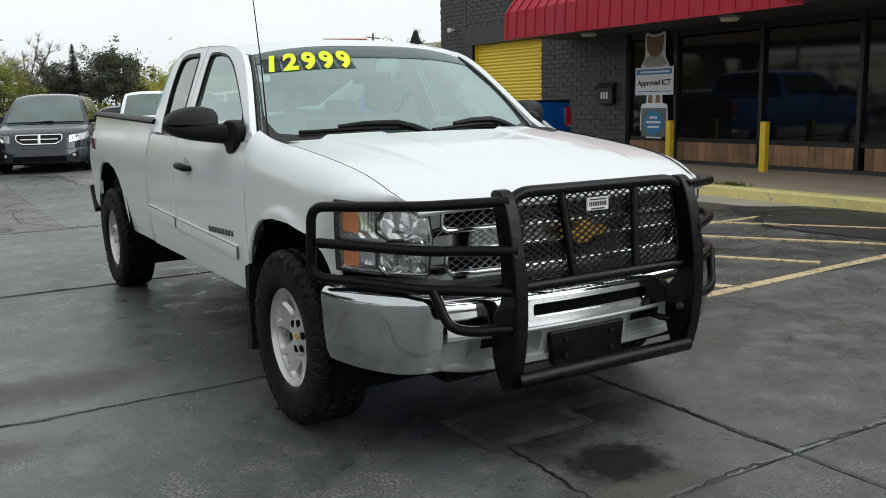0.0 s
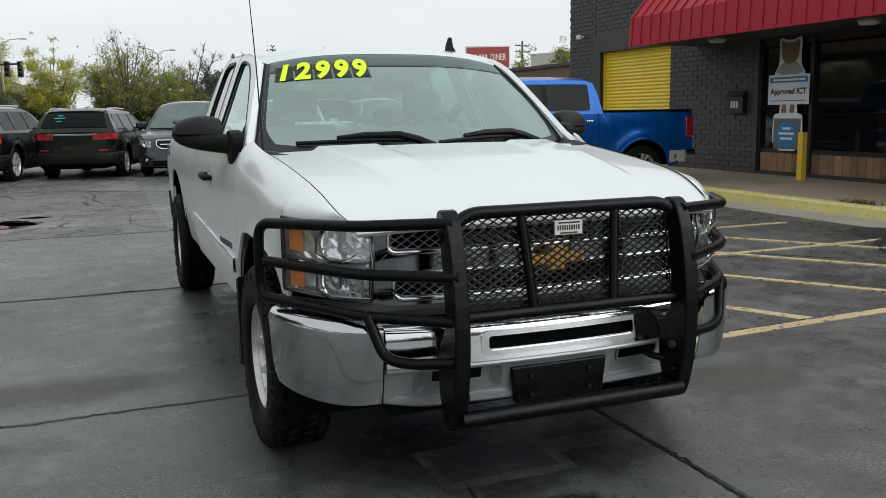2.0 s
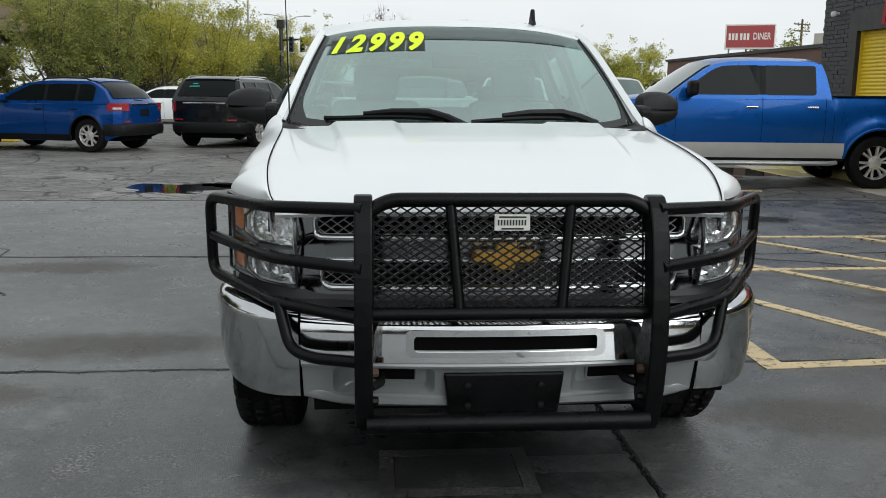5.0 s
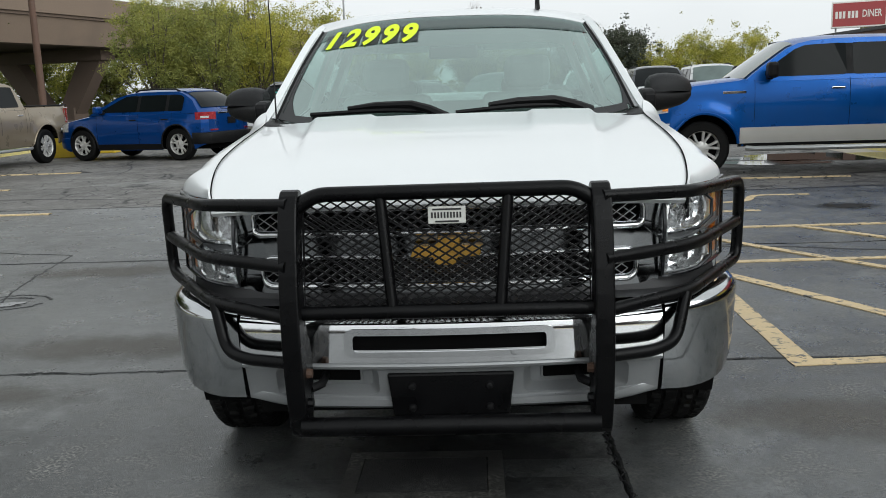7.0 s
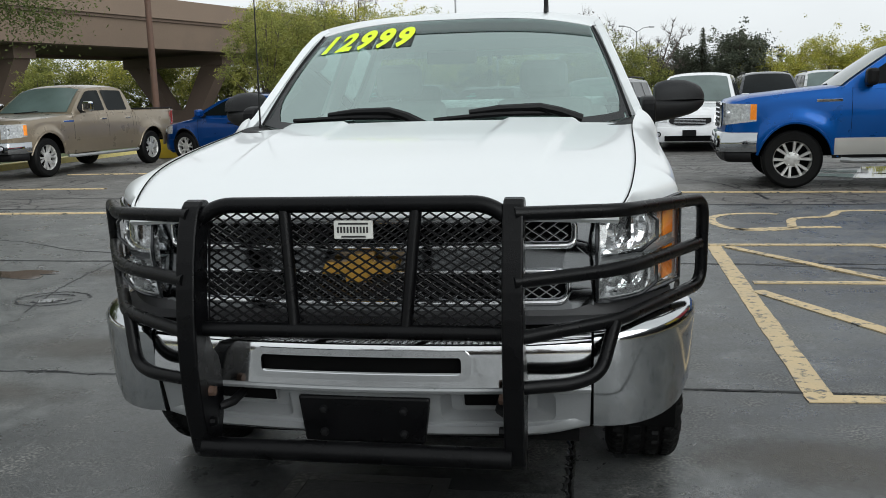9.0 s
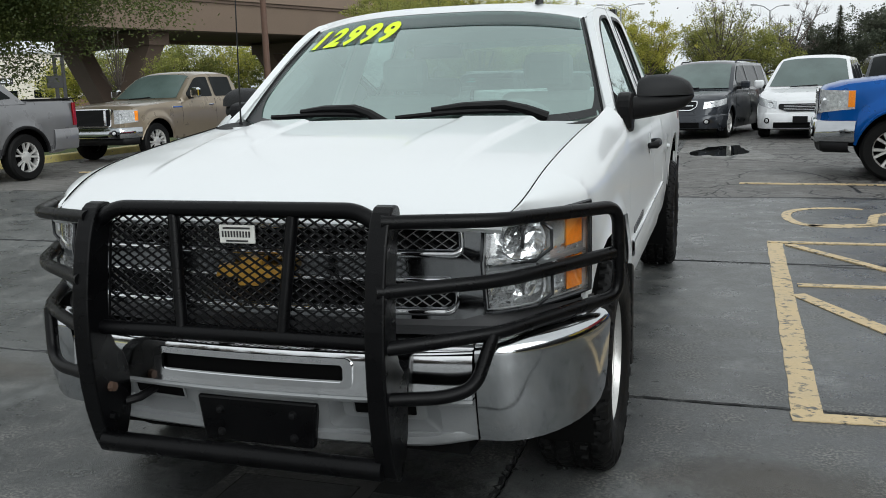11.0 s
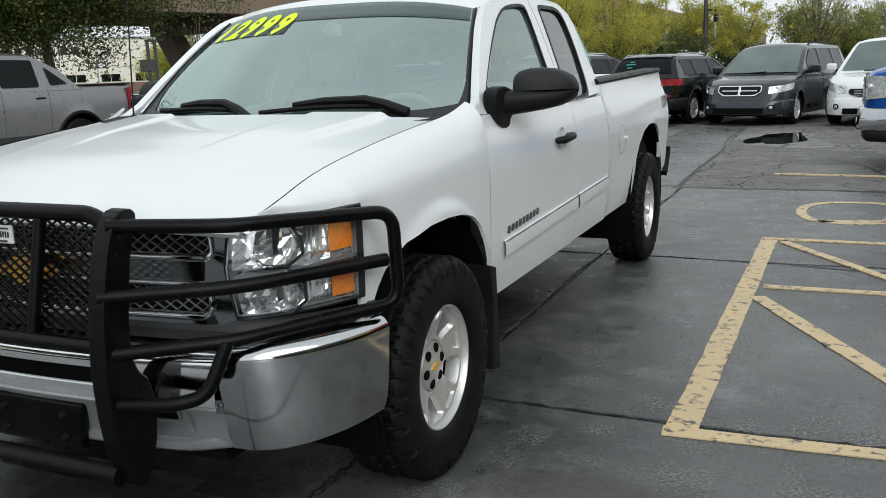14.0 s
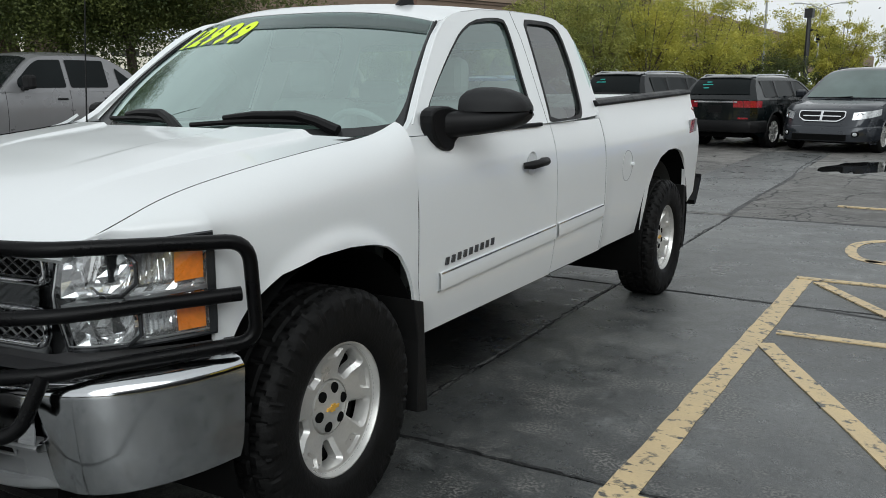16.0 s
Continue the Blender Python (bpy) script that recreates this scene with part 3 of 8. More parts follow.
wall = part("wall", wallg, M["mortar"], shop)
part("roof", Geo().box(WALL_X + 0.35, 23.7, -13.7, Y_END - 0.3, TOP - 0.5, TOP - 0.3), M["soffit"], shop)
part("lintel", Geo().box(WALL_X + 0.0, WALL_X + 0.06, Y_DOOR0 - 0.28, Y_DOOR1 + 0.3, DOOR_Z, DOOR_Z + 0.42), M["trim_grey"], shop)
part("jamb", Geo().box(WALL_X + 0.0, WALL_X + 0.06, Y_DOOR1, Y_DOOR1 + 0.28, 0.1, DOOR_Z), M["trim_grey"], shop)
# roller door of curved slats
dg = Geo()
rows = []
zz = 0.14
prof = []
while zz < DOOR_Z:
    for k in range(5):
        prof.append((WALL_X + 0.16 - 0.018 * math.sin(math.pi * k / 4), zz + 0.075 * k / 4))
    zz += 0.08
for y in (Y_DOOR0, Y_DOOR1):
    rows.append([(x, y, z) for x, z in prof])
dg.grid(rows)
rd = part("roller_door", dg, M["door_yellow"], shop, "yellow corrugated roller door")
for y in (Y_DOOR0, Y_DOOR1):
    part("door_track", Geo().box(WALL_X + 0.10, WALL_X + 0.2, y - 0.05, y + 0.05, 0.1, DOOR_Z), M["door_yellow"], rd)
# shop window: panes, mullions, sill, wooden boards
front = part("window_frame", Geo().box(WALL_X + 0.10, WALL_X + 0.2, -14, Y_JAMB, 2.5, 2.62).box(WALL_X + 0.10, WALL_X + 0.22, -14, Y_JAMB, 0.55, 0.63).box(WALL_X + 0.08, WALL_X + 0.2, -14, Y_JAMB, 0.15, 0.21), M["frame_black"], shop)
ym = [Y_JAMB, 8.35, 6.42, 4.6, 2.8, 1.0, -0.8, -2.6, -4.4, -7, -14]
for a, c in zip(ym, ym[1:]):
    part("pane", Geo().box(WALL_X + 0.14, WALL_X + 0.152, c + 0.03, a - 0.03, 0.63, 2.5), M["window_dark"], front)
    part("mullion", Geo().box(WALL_X + 0.07, WALL_X + 0.22, a - 0.045, a + 0.03, 0.15, 2.62), M["frame_black"], front)
rnd = random.Random(4)
y = Y_JAMB - 0.05
while y > -5:
    w = rnd.uniform(0.13, 0.2)
    if all(abs(y - w / 2 - q) > w / 2 + 0.03 for q in ym):
        part("board", Geo().box(WALL_X + 0.10, WALL_X + 0.125 + rnd.uniform(0, 0.006), y - w + 0.008, y, 0.21, 0.55), M["wood"], front)
    y -= w
# awning of standing-seam sheet
AW_X, AW_Y, AW_Z = 8.5, 11.5, 2.64
AW_END = 4.42
aw = part("awning", Geo().prism([(AW_X, AW_Z), (AW_X + 0.03, AW_Z + 0.52), (WALL_X + 0.04, 5.0), (WALL_X + 0.04, AW_Z + 0.1)], AW_END, AW_Y, "y"), M["awning"], shop, "red standing-seam metal awning")
part("canopy", Geo().prism([(AW_X + 0.02, AW_Z + 0.03), (AW_X + 0.02, AW_Z + 0.5), (WALL_X + 0.04, 5.0), (WALL_X + 0.04, AW_Z + 0.1)], -14, AW_END - 0.004, "y"), M["trim_grey"], shop)
y = AW_Y - 0.1
(5.0 - AW_Z - 0.12) / (WALL_X - AW_X)
seam = Geo().prism([(AW_X - 0.016, AW_Z), (AW_X + 0.014, AW_Z + 0.54), (WALL_X, 5.0 + 0.03), (WALL_X, 4.98), (AW_X + 0.035, AW_Z + 0.51), (AW_X + 0.005, AW_Z)], -0.012, 0.012, "y").mesh("seam")
seam.materials.append(M["awning"])
while y > AW_END + 0.02:
    s = new("seam", seam)
    s.parent, s.location = aw, (0, y, 0)
    y -= 0.305
part("fascia", Geo().box(AW_X - 0.004, AW_X + 0.03, AW_END, AW_Y + 0.004, AW_Z - 0.03, AW_Z + 0.012), M["awning"], aw)
part("soffit", Geo().box(AW_X + 0.02, WALL_X, -13.9, AW_Y - 0.02, AW_Z + 0.005, AW_Z + 0.03), M["soffit"], shop)
for y in (9.56, 6.2, 2.9):
    lamp = root("ceiling_lamp", pose(9.1, y, AW_Z), "round flush ceiling lamp under the awning, switched off", "lamp", "awning lamps")
    part("base", Geo().lathe([(0.0, 0.0), (0.17, 0.0), (0.17, -0.03), (0.15, -0.035)], 20, axis="z"), M["grey_metal"], lamp, smooth=True)
    part("diffuser", Geo().lathe([(0.15, -0.03), (0.15, -0.06), (0.12, -0.085), (0.0, -0.09)], 20, axis="z"), M["lamp_glow"], lamp, smooth=True)
yb = root("sign_board", pose(AW_X - 0.12, 4.66, AW_Z + 0.06), "plain yellow sign board on the front of the awning", "sign")
part("panel", Geo().box(0.0, 0.04, -3.4, 0.0, 0.0, 0.95), M["door_yellow"], yb, bevel=0.004)
part("bracket", Geo().box(0.04, 0.13, -0.4, -0.34, 0.1, 0.4), M["trim_grey"], yb)
# painted bricks
brick_mesh = Geo().box(0, 0.016, 0.006, 0.294, 0.006, 0.094).mesh("brick")
brick_mesh.materials.append(M["brick"])
half_mesh = Geo().box(0, 0.016, 0.006, 0.144, 0.006, 0.094).mesh("brick_half")
half_mesh.materials.append(M["brick"])
rest = Geo()
rnd = random.Random(9)
count = 0
for y0, y1, z0, z1 in ((Y_JAMB, Y_DOOR0, 0.15, 2.75), (Y_DOOR1 + 0.28, Y_END, 0.15, 5.2), (Y_DOOR0, Y_DOOR1 + 0.28, DOOR_Z + 0.42, 5.2), (Y_JAMB + 1.9, Y_DOOR0, 2.75, 5.2)):
    row, z = 0, z0
    while z + 0.09 < z1:
        y = y0 - (0.15 if row % 2 else 0)
        while y < y1 - 0.02:
            a, c = max(y, y0), min(y + 0.3, y1)
            if c - a > 0.05:
                d = rnd.uniform(-0.004, 0.005)
                near = y0 == Y_JAMB and 0.2 < z < 2.2
                if near and count < 290 and c - a > 0.29:
                    ob = new("brick", brick_mesh)
                    ob.parent, ob.location = wall, (WALL_X + 0.034 - d, a, z)
                    count += 1
                else:
                    rest.box(WALL_X + 0.034 - d, WALL_X + 0.05, a + 0.006, c - 0.006, z + 0.006, z + 0.094)
            y += 0.3
        z += 0.1
        row += 1
tagged(part("brickwork", rest, M["brick"], wall), kind="stuff")

# yellow bollards
for y in (7.95, 5.88):
    b = root("bollard", pose(9.65, y, WALK_Z), "square yellow painted steel bollard on the walkway", "bollard", "bollards")
    part("post", Geo().box(-0.055, 0.055, -0.055, 0.055, -0.004, 0.80), M["yellow"], b, bevel=0.008)
    part("cap", Geo().box(-0.058, 0.058, -0.058, 0.058, 0.80, 0.812), M["yellow"], b, bevel=0.004)
# letter box with a number plate
mb = root("mailbox", pose(WALL_X + 0.03, 10.12, 1.28) @ Matrix.Scale(1.2, 4), "black wall mailbox with a pale number", "mailbox")
part("body", Geo().prism([(-0.1, 0.0), (0.0, 0.0), (0.0, 0.34), (-0.05, 0.34), (-0.1, 0.27)], -0.19, 0.19, "y"), M["frame_black"], mb, bevel=0.006)
part("lid", Geo().prism([(-0.108, 0.26), (-0.052, 0.342), (0.0, 0.35), (0.0, 0.356), (-0.056, 0.35), (-0.114, 0.264)], -0.2, 0.2, "y"), M["black_plastic"], mb)
for k in (-1, 0, 1):
    part("number_bar", Geo().box(-0.104, -0.1, k * 0.065 - 0.022, k * 0.065 + 0.022, 0.08, 0.19), M["sticker"], mb)
# wall camera
wc = root("wall_camera", pose(WALL_X + 0.03, 15.95, 3.2), "small white dome camera on the brick wall", "camera")
part("bracket", Geo().box(-0.12, 0.0, -0.02, 0.02, -0.02, 0.03), M["white_board"], wc, bevel=0.005)
part("dome", Geo().lathe([(0.0, 0.06), (0.06, 0.05), (0.075, 0.0), (0.06, -0.05), (0.0, -0.07)], 16, (-0.14, 0, -0.01), "z"), M["white_board"], wc, smooth=True)


# ---- the white pickup ----
truck = root("pickup_truck", pose(0, 0, 0), "white extended-cab pickup with a black grille guard, parked on damp asphalt", "pickup truck")
WB = 3.645
ARCH = ((0.0, 0.45, 0.465), (3.66, 0.47, 0.48))
ARCH_F = [(-0.47, 0.70), (-0.44, 0.755), (-0.39, 0.815), (-0.28, 0.878), (-0.12, 0.908), (0.04, 0.910), (0.17, 0.898), (0.27, 0.872), (0.34, 0.83), (0.385, 0.765), (0.415, 0.68), (0.435, 0.58), (0.447, 0.47)]
ARCH_R = [(3.19, 0.50), (3.20, 0.62), (3.25, 0.77), (3.33, 0.87), (3.46, 0.945), (3.62, 0.978), (3.80, 0.978), (3.95, 0.95), (4.05, 0.89), (4.11, 0.80), (4.13, 0.66), (4.14, 0.52)]
SIDE = [(0.40, 0.875), (0.48, 0.912), (0.62, 0.936), (0.75, 0.945), (0.95, 0.948), (1.06, 0.942), (1.15, 0.925), (1.22, 0.897), (1.34, 0.872)]


def side_x(y, z):
    x = interp(z, SIDE)
    if y < -0.1:
        x -= 0.028 * ((-0.1 - y) / 0.4) ** 2
    for cy, cz, r in ARCH:
        d = math.hypot((y - cy) * 0.98, z - cz)
        u = max(0.0, 1 - max(0.0, d - r) / 0.075)
        x += (0.020 if cy < 1 else 0.004) * u * u * (3 - 2 * u)
    if y > 2.43:
        u = min(1.0, max(0.0, (1.2 - abs(z - 1.02) * 5))) if z > 0.7 else 0.0
        x += 0.012 * u - 0.012
    return x - 0.008


SEAM_X = [(-0.78, 0.735), (-0.70, 0.767), (-0.53, 0.79), (-0.26, 0.80), (0.08, 0.805), (0.32, 0.816), (0.40, 0.828), (0.47, 0.845)]
SEAM_Z = [(-0.78, 1.022), (-0.74, 1.040), (-0.70, 1.058), (-0.53, 1.125), (-0.26, 1.168), (0.08, 1.206), (0.32, 1.228), (0.40, 1.248), (0.47, 1.278)]


def flowing(table):
    """Softens the corners of a lookup table."""
    for _ in range(3):
        t = [table[0]]
        for (a, p), (c, q) in zip(table, table[1:]):
            t += [(a * 0.75 + c * 0.25, p * 0.75 + q * 0.25), (a * 0.25 + c * 0.75, p * 0.25 + q * 0.75)]
        table = t + [table[-1]]
    return table


SEAM_X, SEAM_Z, SIDE = flowing(SEAM_X), flowing(SEAM_Z), flowing(SIDE)


def fender(sign):
    rows = []
    ys = [-0.762, -0.745, -0.72] + span(-0.70, -0.51, 8) + [-0.505, -0.49, -0.47] + span(-0.46, 0.30, 20) + [0.32, 0.34, 0.36, 0.385, 0.40, 0.415, 0.425, 0.435, 0.441, 0.447, 0.455, 0.468]
    for y in ys:
        sx, sz = interp(y, SEAM_X), interp(y, SEAM_Z)
        pts = []
        ease = min(1.0, max(0.0, (y + 0.51) / 0.16))
        ease = ease * ease * (3 - 2 * ease)
        if y <= -0.51:
            u = max(0.0, (y + 0.70) / 0.19)
            lx, lz = max(sx + 0.004, 0.772 + 0.143 * u ** 0.8) if y > -0.70 else sx + 0.005, min(1.03, sz - 0.006)
            zs = []
        else:
            cy, cz, r = ARCH[0]
            zb = interp(y, ARCH_F)
            lz = 1.03 - 0.03 * ease
            lx = 0.915 + (side_x(y, lz) - 0.915) * ease
            zs = span(zb, lz, 9)[:-1]
        low = [(side_x(y, z) + (lx - side_x(y, lz)) * (z - zs[0]) / (lz - zs[0]), z) for z in zs]
        while len(low) < 9:
            low.append((lx, lz)) if y <= -0.51 else low.append(low[-1])
        ctrl = (lx + 0.008, ((lz + sz) / 2 + 0.02) * (1 - ease) + max(lz, sz - 0.03) * ease)
        for k in range(11):
            u = k / 10
            low.append(((1 - u) ** 2 * lx + 2 * u * (1 - u) * ctrl[0] + u * u * sx, (1 - u) ** 2 * lz + 2 * u * (1 - u) * ctrl[1] + u * u * sz))
        rows.append([(sign * x, y, z) for x, z in low])
    return Geo().grid(rows)


def side_panel(sign, y0, y1, zb, zt, n=16, arch=None):
    ys = span(y0, y1, n)
    if arch:
        cy, cz, r = arch
        ys = span(y0, 3.185, 10) + [3.19, 3.195, 3.2, 3.215, 3.23, 3.25, 3.27, 3.29, 3.31] + span(3.33, 4.06, 18) + [4.08, 4.10, 4.12, 4.13, 4.135, 4.14, 4.145] + span(4.17, y1, 8)
    rows = []
    for y in ys:
        b = zb(y)
        if arch and 3.187 < y < 4.142:
            b = max(b, interp(y, ARCH_R))
        rows.append([(sign * side_x(y, z), y, z) for z in span(b, zt(y), 14)])
    return Geo().grid(rows)


def upper_x(z):
    return 0.89 - 0.395 * (z - 1.20)


FRAME = [(0.40, 1.215), (0.54, 1.262), (0.66, 1.37), (0.80, 1.49), (0.93, 1.595), (1.04, 1.66), (1.16, 1.70), (1.4, 1.73), (1.7, 1.745), (2.05, 1.75), (2.26, 1.742),
         (2.40, 1.69), (2.455, 1.60), (2.485, 1.46), (2.48, 1.30), (2.44, 1.222)]
GLASS_F = [(0.60, 1.235), (0.70, 1.325), (0.82, 1.41), (0.95, 1.495), (1.06, 1.562), (1.155, 1.616), (1.29, 1.667), (1.45, 1.688), (1.59, 1.694), (1.627, 1.68), (1.632, 1.60), (1.605, 1.40), (1.595, 1.235)]
GLASS_R = [(1.775, 1.228), (1.80, 1.30), (1.825, 1.45), (1.845, 1.60), (1.85, 1.70), (1.95, 1.705), (2.19, 1.705), (2.262, 1.66), (2.275, 1.52), (2.245, 1.38), (2.215, 1.28), (2.15, 1.235)]


def grown(pts, d):
    cx, cy = sum(p[0] for p in pts) / len(pts), sum(p[1] for p in pts) / len(pts)
    w = max(abs(p[0] - cx) for p in pts)
    h = max(abs(p[1] - cy) for p in pts)
    return [(cx + (a - cx) * (1 + d / w), cy + (c - cy) * (1 + d / h)) for a, c in pts]


def hood_z(x, y):
    sx, sz = interp(y, SEAM_X), interp(y, SEAM_Z)
    u = min(1.0, abs(x) / sx)
    crown = 0.022 * (1 - u ** 2.2)
    dome = 0.020 * max(0.0, min(1.0, (0.50 + 0.12 * (y + 0.7) / 1.1 - abs(x)) / 0.022)) * min(1.0, max(0.0, (y + 0.62) / 0.5))
    return sz - 0.006 + crown + dome


for s in (1, -1):
    part("fender", fender(s), M["white_paint"], truck, smooth=True, thick=0.012, merge=True)
    fd = part("front_door", side_panel(s, 0.476, 1.732, lambda y: 0.495, lambda y: 1.222), M["white_paint"], truck, smooth=True, thick=0.02)
    rd = part("rear_door", side_panel(s, 1.738, 2.410, lambda y: 0.50, lambda y: 1.222, n=8), M["white_paint"], truck, smooth=True, thick=0.02)
    bed = part("bed_side", side_panel(s, 2.424, 4.425, lambda y: 0.50 + max(0, y - 4.2) * 0.5, lambda y: interp(y, [(2.42, 1.285), (4.4, 1.335)]), arch=ARCH[1]), M["white_paint"], truck, smooth=True, thick=0.02)
    up = part("cab_side", filled(rounded(FRAME, 1), [grown(rounded(GLASS_F, 1), 0.012), grown(rounded(GLASS_R, 1), 0.012)], lambda a, c: (s * upper_x(c), a, c)), M["white_paint"], truck, thick=0.03)
    for nm, gl, mt, own in (("door_glass", GLASS_F, M["glass"], fd), ("quarter_glass", GLASS_R, M["privacy"], rd)):
        pane = part(nm, filled(rounded(gl, 1), [], lambda a, c: (s * (upper_x(c) - 0.012), a, c)), mt, own)
        pane.visible_shadow = False
        part("window_seal", filled(grown(rounded(gl, 1), 0.014), [grown(rounded(gl, 1), -0.008)], lambda a, c: (s * (upper_x(c) + 0.003), a, c)), M["black_plastic"], own, thick=0.012)
    part("seam_line", Geo().tube([(s * (upper_x(z) - 0.0005), interp(z, [(1.22, 1.735), (1.60, 1.755), (1.75, 1.72)]), z) for z in span(1.222, 1.75, 8)], 0.0016, 6), M["dark"], up)
    # shoulder line filler where the pillar meets the cowl
    part("belt_moulding", Geo().box(s * 0.895 - 0.012, s * 0.895 + 0.012, 0.70, 1.62, 1.215, 1.232), M["black_plastic"], fd, bevel=0.004)
    # dark panel gaps
    for y, own, zt in ((0.472, fd, 1.222), (1.735, fd, 1.222), (2.416, rd, 1.222)):
        part("panel_gap", Geo().tube([(s * (side_x(y, z) - 0.0035), y, z) for z in span(0.505, zt, 16)], 0.0026, 6), M["dark"], own)
    # rub strips
    for own, a, c in ((fd, 0.615, 1.722), (rd, 1.748, 2.392)):
        part("rub_strip", Geo().grid([[(s * (side_x(y, 0.68) + dx), y, z + 0.006 + 0.027 * (y - 0.6)) for dx, z in ((-0.004, 0.637), (0.010, 0.640), (0.013, 0.652), (0.013, 0.695), (0.010, 0.708), (-0.004, 0.711))] for y in [a] + span(a + 0.012, c - 0.012, 6) + [c]]), M["white_paint"], own, smooth=True, angle=25)
        part("strip_edge", Geo().box(s * 0.938 - 0.008, s * 0.938 + 0.008, a + 0.01, c - 0.01, 0.708 + 0.027 * (a - 0.6), 0.714 + 0.027 * (a - 0.6), Matrix.Translation((0, a, 0.7)) @ Matrix.Rotation(0.027, 4, "X") @ Matrix.Translation((0, -a, -0.7))), M["chrome_dull"], own)
    # brand badge as plain slanted bars
    for k in range(9):
        y = (0.66 + k * 0.047) if s > 0 else (1.05 - k * 0.047)
        part("badge_bar", Geo().prism([(y, 0.738 + 0.002 * k), (y + 0.022, 0.738 + 0.002 * k), (y + 0.028, 0.766 + 0.002 * k), (y + 0.006, 0.766 + 0.002 * k)], s * 0.930, s * 0.942, "x"), M["badge_grey"], fd, "grey metal badge letter block")
    # handle with its recess
    part("handle_recess", Geo().lathe([(0.0, s * 0.932), (0.045, s * 0.932), (0.052, s * 0.9385)], 24, (0, 1.44, 1.06), "x"), M["white_paint"], fd, smooth=True)
    h = Geo()
    h.tube([(s * 0.94, 1.345, 1.055), (s * 0.972, 1.365, 1.058), (s * 0.978, 1.44, 1.062), (s * 0.972, 1.52, 1.064), (s * 0.94, 1.545, 1.062)], [0.014, 0.019, 0.018, 0.019, 0.016], 10)
    part("door_handle", h, M["black_plastic"], fd, smooth=True)
    # mirror: arm and shell
    my = 0.0 if s > 0 else 0.05
    cap = Geo()
    rows = []
    for x, yc, ya, h in ((0.932, 0.838, 0.070, 0.046), (0.934, 0.838, 0.078, 0.066), (0.948, 0.842, 0.084, 0.078), (0.98, 0.850, 0.090, 0.087), (1.03, 0.864, 0.092, 0.089), (1.075, 0.878, 0.088, 0.084), (1.112, 0.892, 0.078, 0.071), (1.14, 0.905, 0.062, 0.054), (1.155, 0.915, 0.040, 0.028), (1.160, 0.92, 0.012, 0.006)):
        rows.append([(s * x, my + yc - ya * math.copysign(abs(math.cos(a)) ** 0.75, math.cos(a)), 1.306 + h * math.sin(a) ** 0.7) for a in span(0.0, math.pi, 16)])
    cap.grid(rows)
    cap.add(rows[0], [tuple(range(17))])
    shell = part("mirror", cap, M["mirror_shell"], truck, "black plastic door mirror", smooth=True, angle=50)
    low = Geo()
    rows = []
    for x, yc, ya, z0, z1 in ((0.870, 0.740, 0.115, 1.205, 1.306), (0.92, 0.785, 0.110, 1.208, 1.307), (0.98, 0.825, 0.102, 1.216, 1.308), (1.04, 0.862, 0.098, 1.226, 1.308), (1.09, 0.885, 0.088, 1.238, 1.308), (1.125, 0.90, 0.074, 1.254, 1.307), (1.148, 0.912, 0.052, 1.274, 1.306), (1.160, 0.92, 0.016, 1.296, 1.305)):
        rows.append([(s * x, my * (x - 0.87) / 0.2 + yc + ya * math.copysign(abs(math.cos(a)) ** 0.55, math.cos(a)), (z0 + z1) / 2 + (z1 - z0) / 2 * math.copysign(abs(math.sin(a)) ** 0.55, math.sin(a))) for a in span(0, 2 * math.pi, 20)[:-1]])
    part("mirror_lower", low.grid(rows, wrap=True), M["black_plastic"], shell, smooth=True, angle=50)
    part("mirror_foot", Geo().prism(rounded([(0.60, 1.320), (0.585, 1.285), (0.605, 1.215), (0.665, 1.165), (0.755, 1.158), (0.765, 1.20), (0.85, 1.215), (0.90, 1.240), (0.88, 1.30), (0.80, 1.308), (0.70, 1.330)], 1), min(s * 0.868, s * 0.925), max(s * 0.868, s * 0.925), "x"), M["black_plastic"], shell, bevel=0.012)
    part("mirror_face", Geo().prism(rounded([(s * 0.975, 1.235), (s * 1.12, 1.262), (s * 1.135, 1.31), (s * 1.09, 1.375), (s * 0.98, 1.375)], 1), my + 0.945, my + 0.951, "y"), M["chrome"], shell)
    # mud flaps, and arch liners whose deep shade is painted near-black
    part("mud_flap", Geo().prism([(0.41, 0.66), (0.475, 0.64), (0.50, 0.22), (0.43, 0.235), (0.44, 0.5)], min(s * 0.70, s * 0.955), max(s * 0.70, s * 0.955), "x"), M["flap"], truck, bevel=0.004)
    part("mud_flap", Geo().prism([(4.10, 0.70), (4.16, 0.68), (4.16, 0.24), (4.11, 0.24)], min(s * 0.68, s * 0.93), max(s * 0.68, s * 0.93), "x"), M["flap"], truck, bevel=0.004)
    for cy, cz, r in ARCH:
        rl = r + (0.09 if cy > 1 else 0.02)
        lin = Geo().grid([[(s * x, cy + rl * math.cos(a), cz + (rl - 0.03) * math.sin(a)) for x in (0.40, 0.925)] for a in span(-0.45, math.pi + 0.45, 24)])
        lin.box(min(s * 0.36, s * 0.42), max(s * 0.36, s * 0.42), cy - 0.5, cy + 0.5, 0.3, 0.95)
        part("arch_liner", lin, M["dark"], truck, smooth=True)
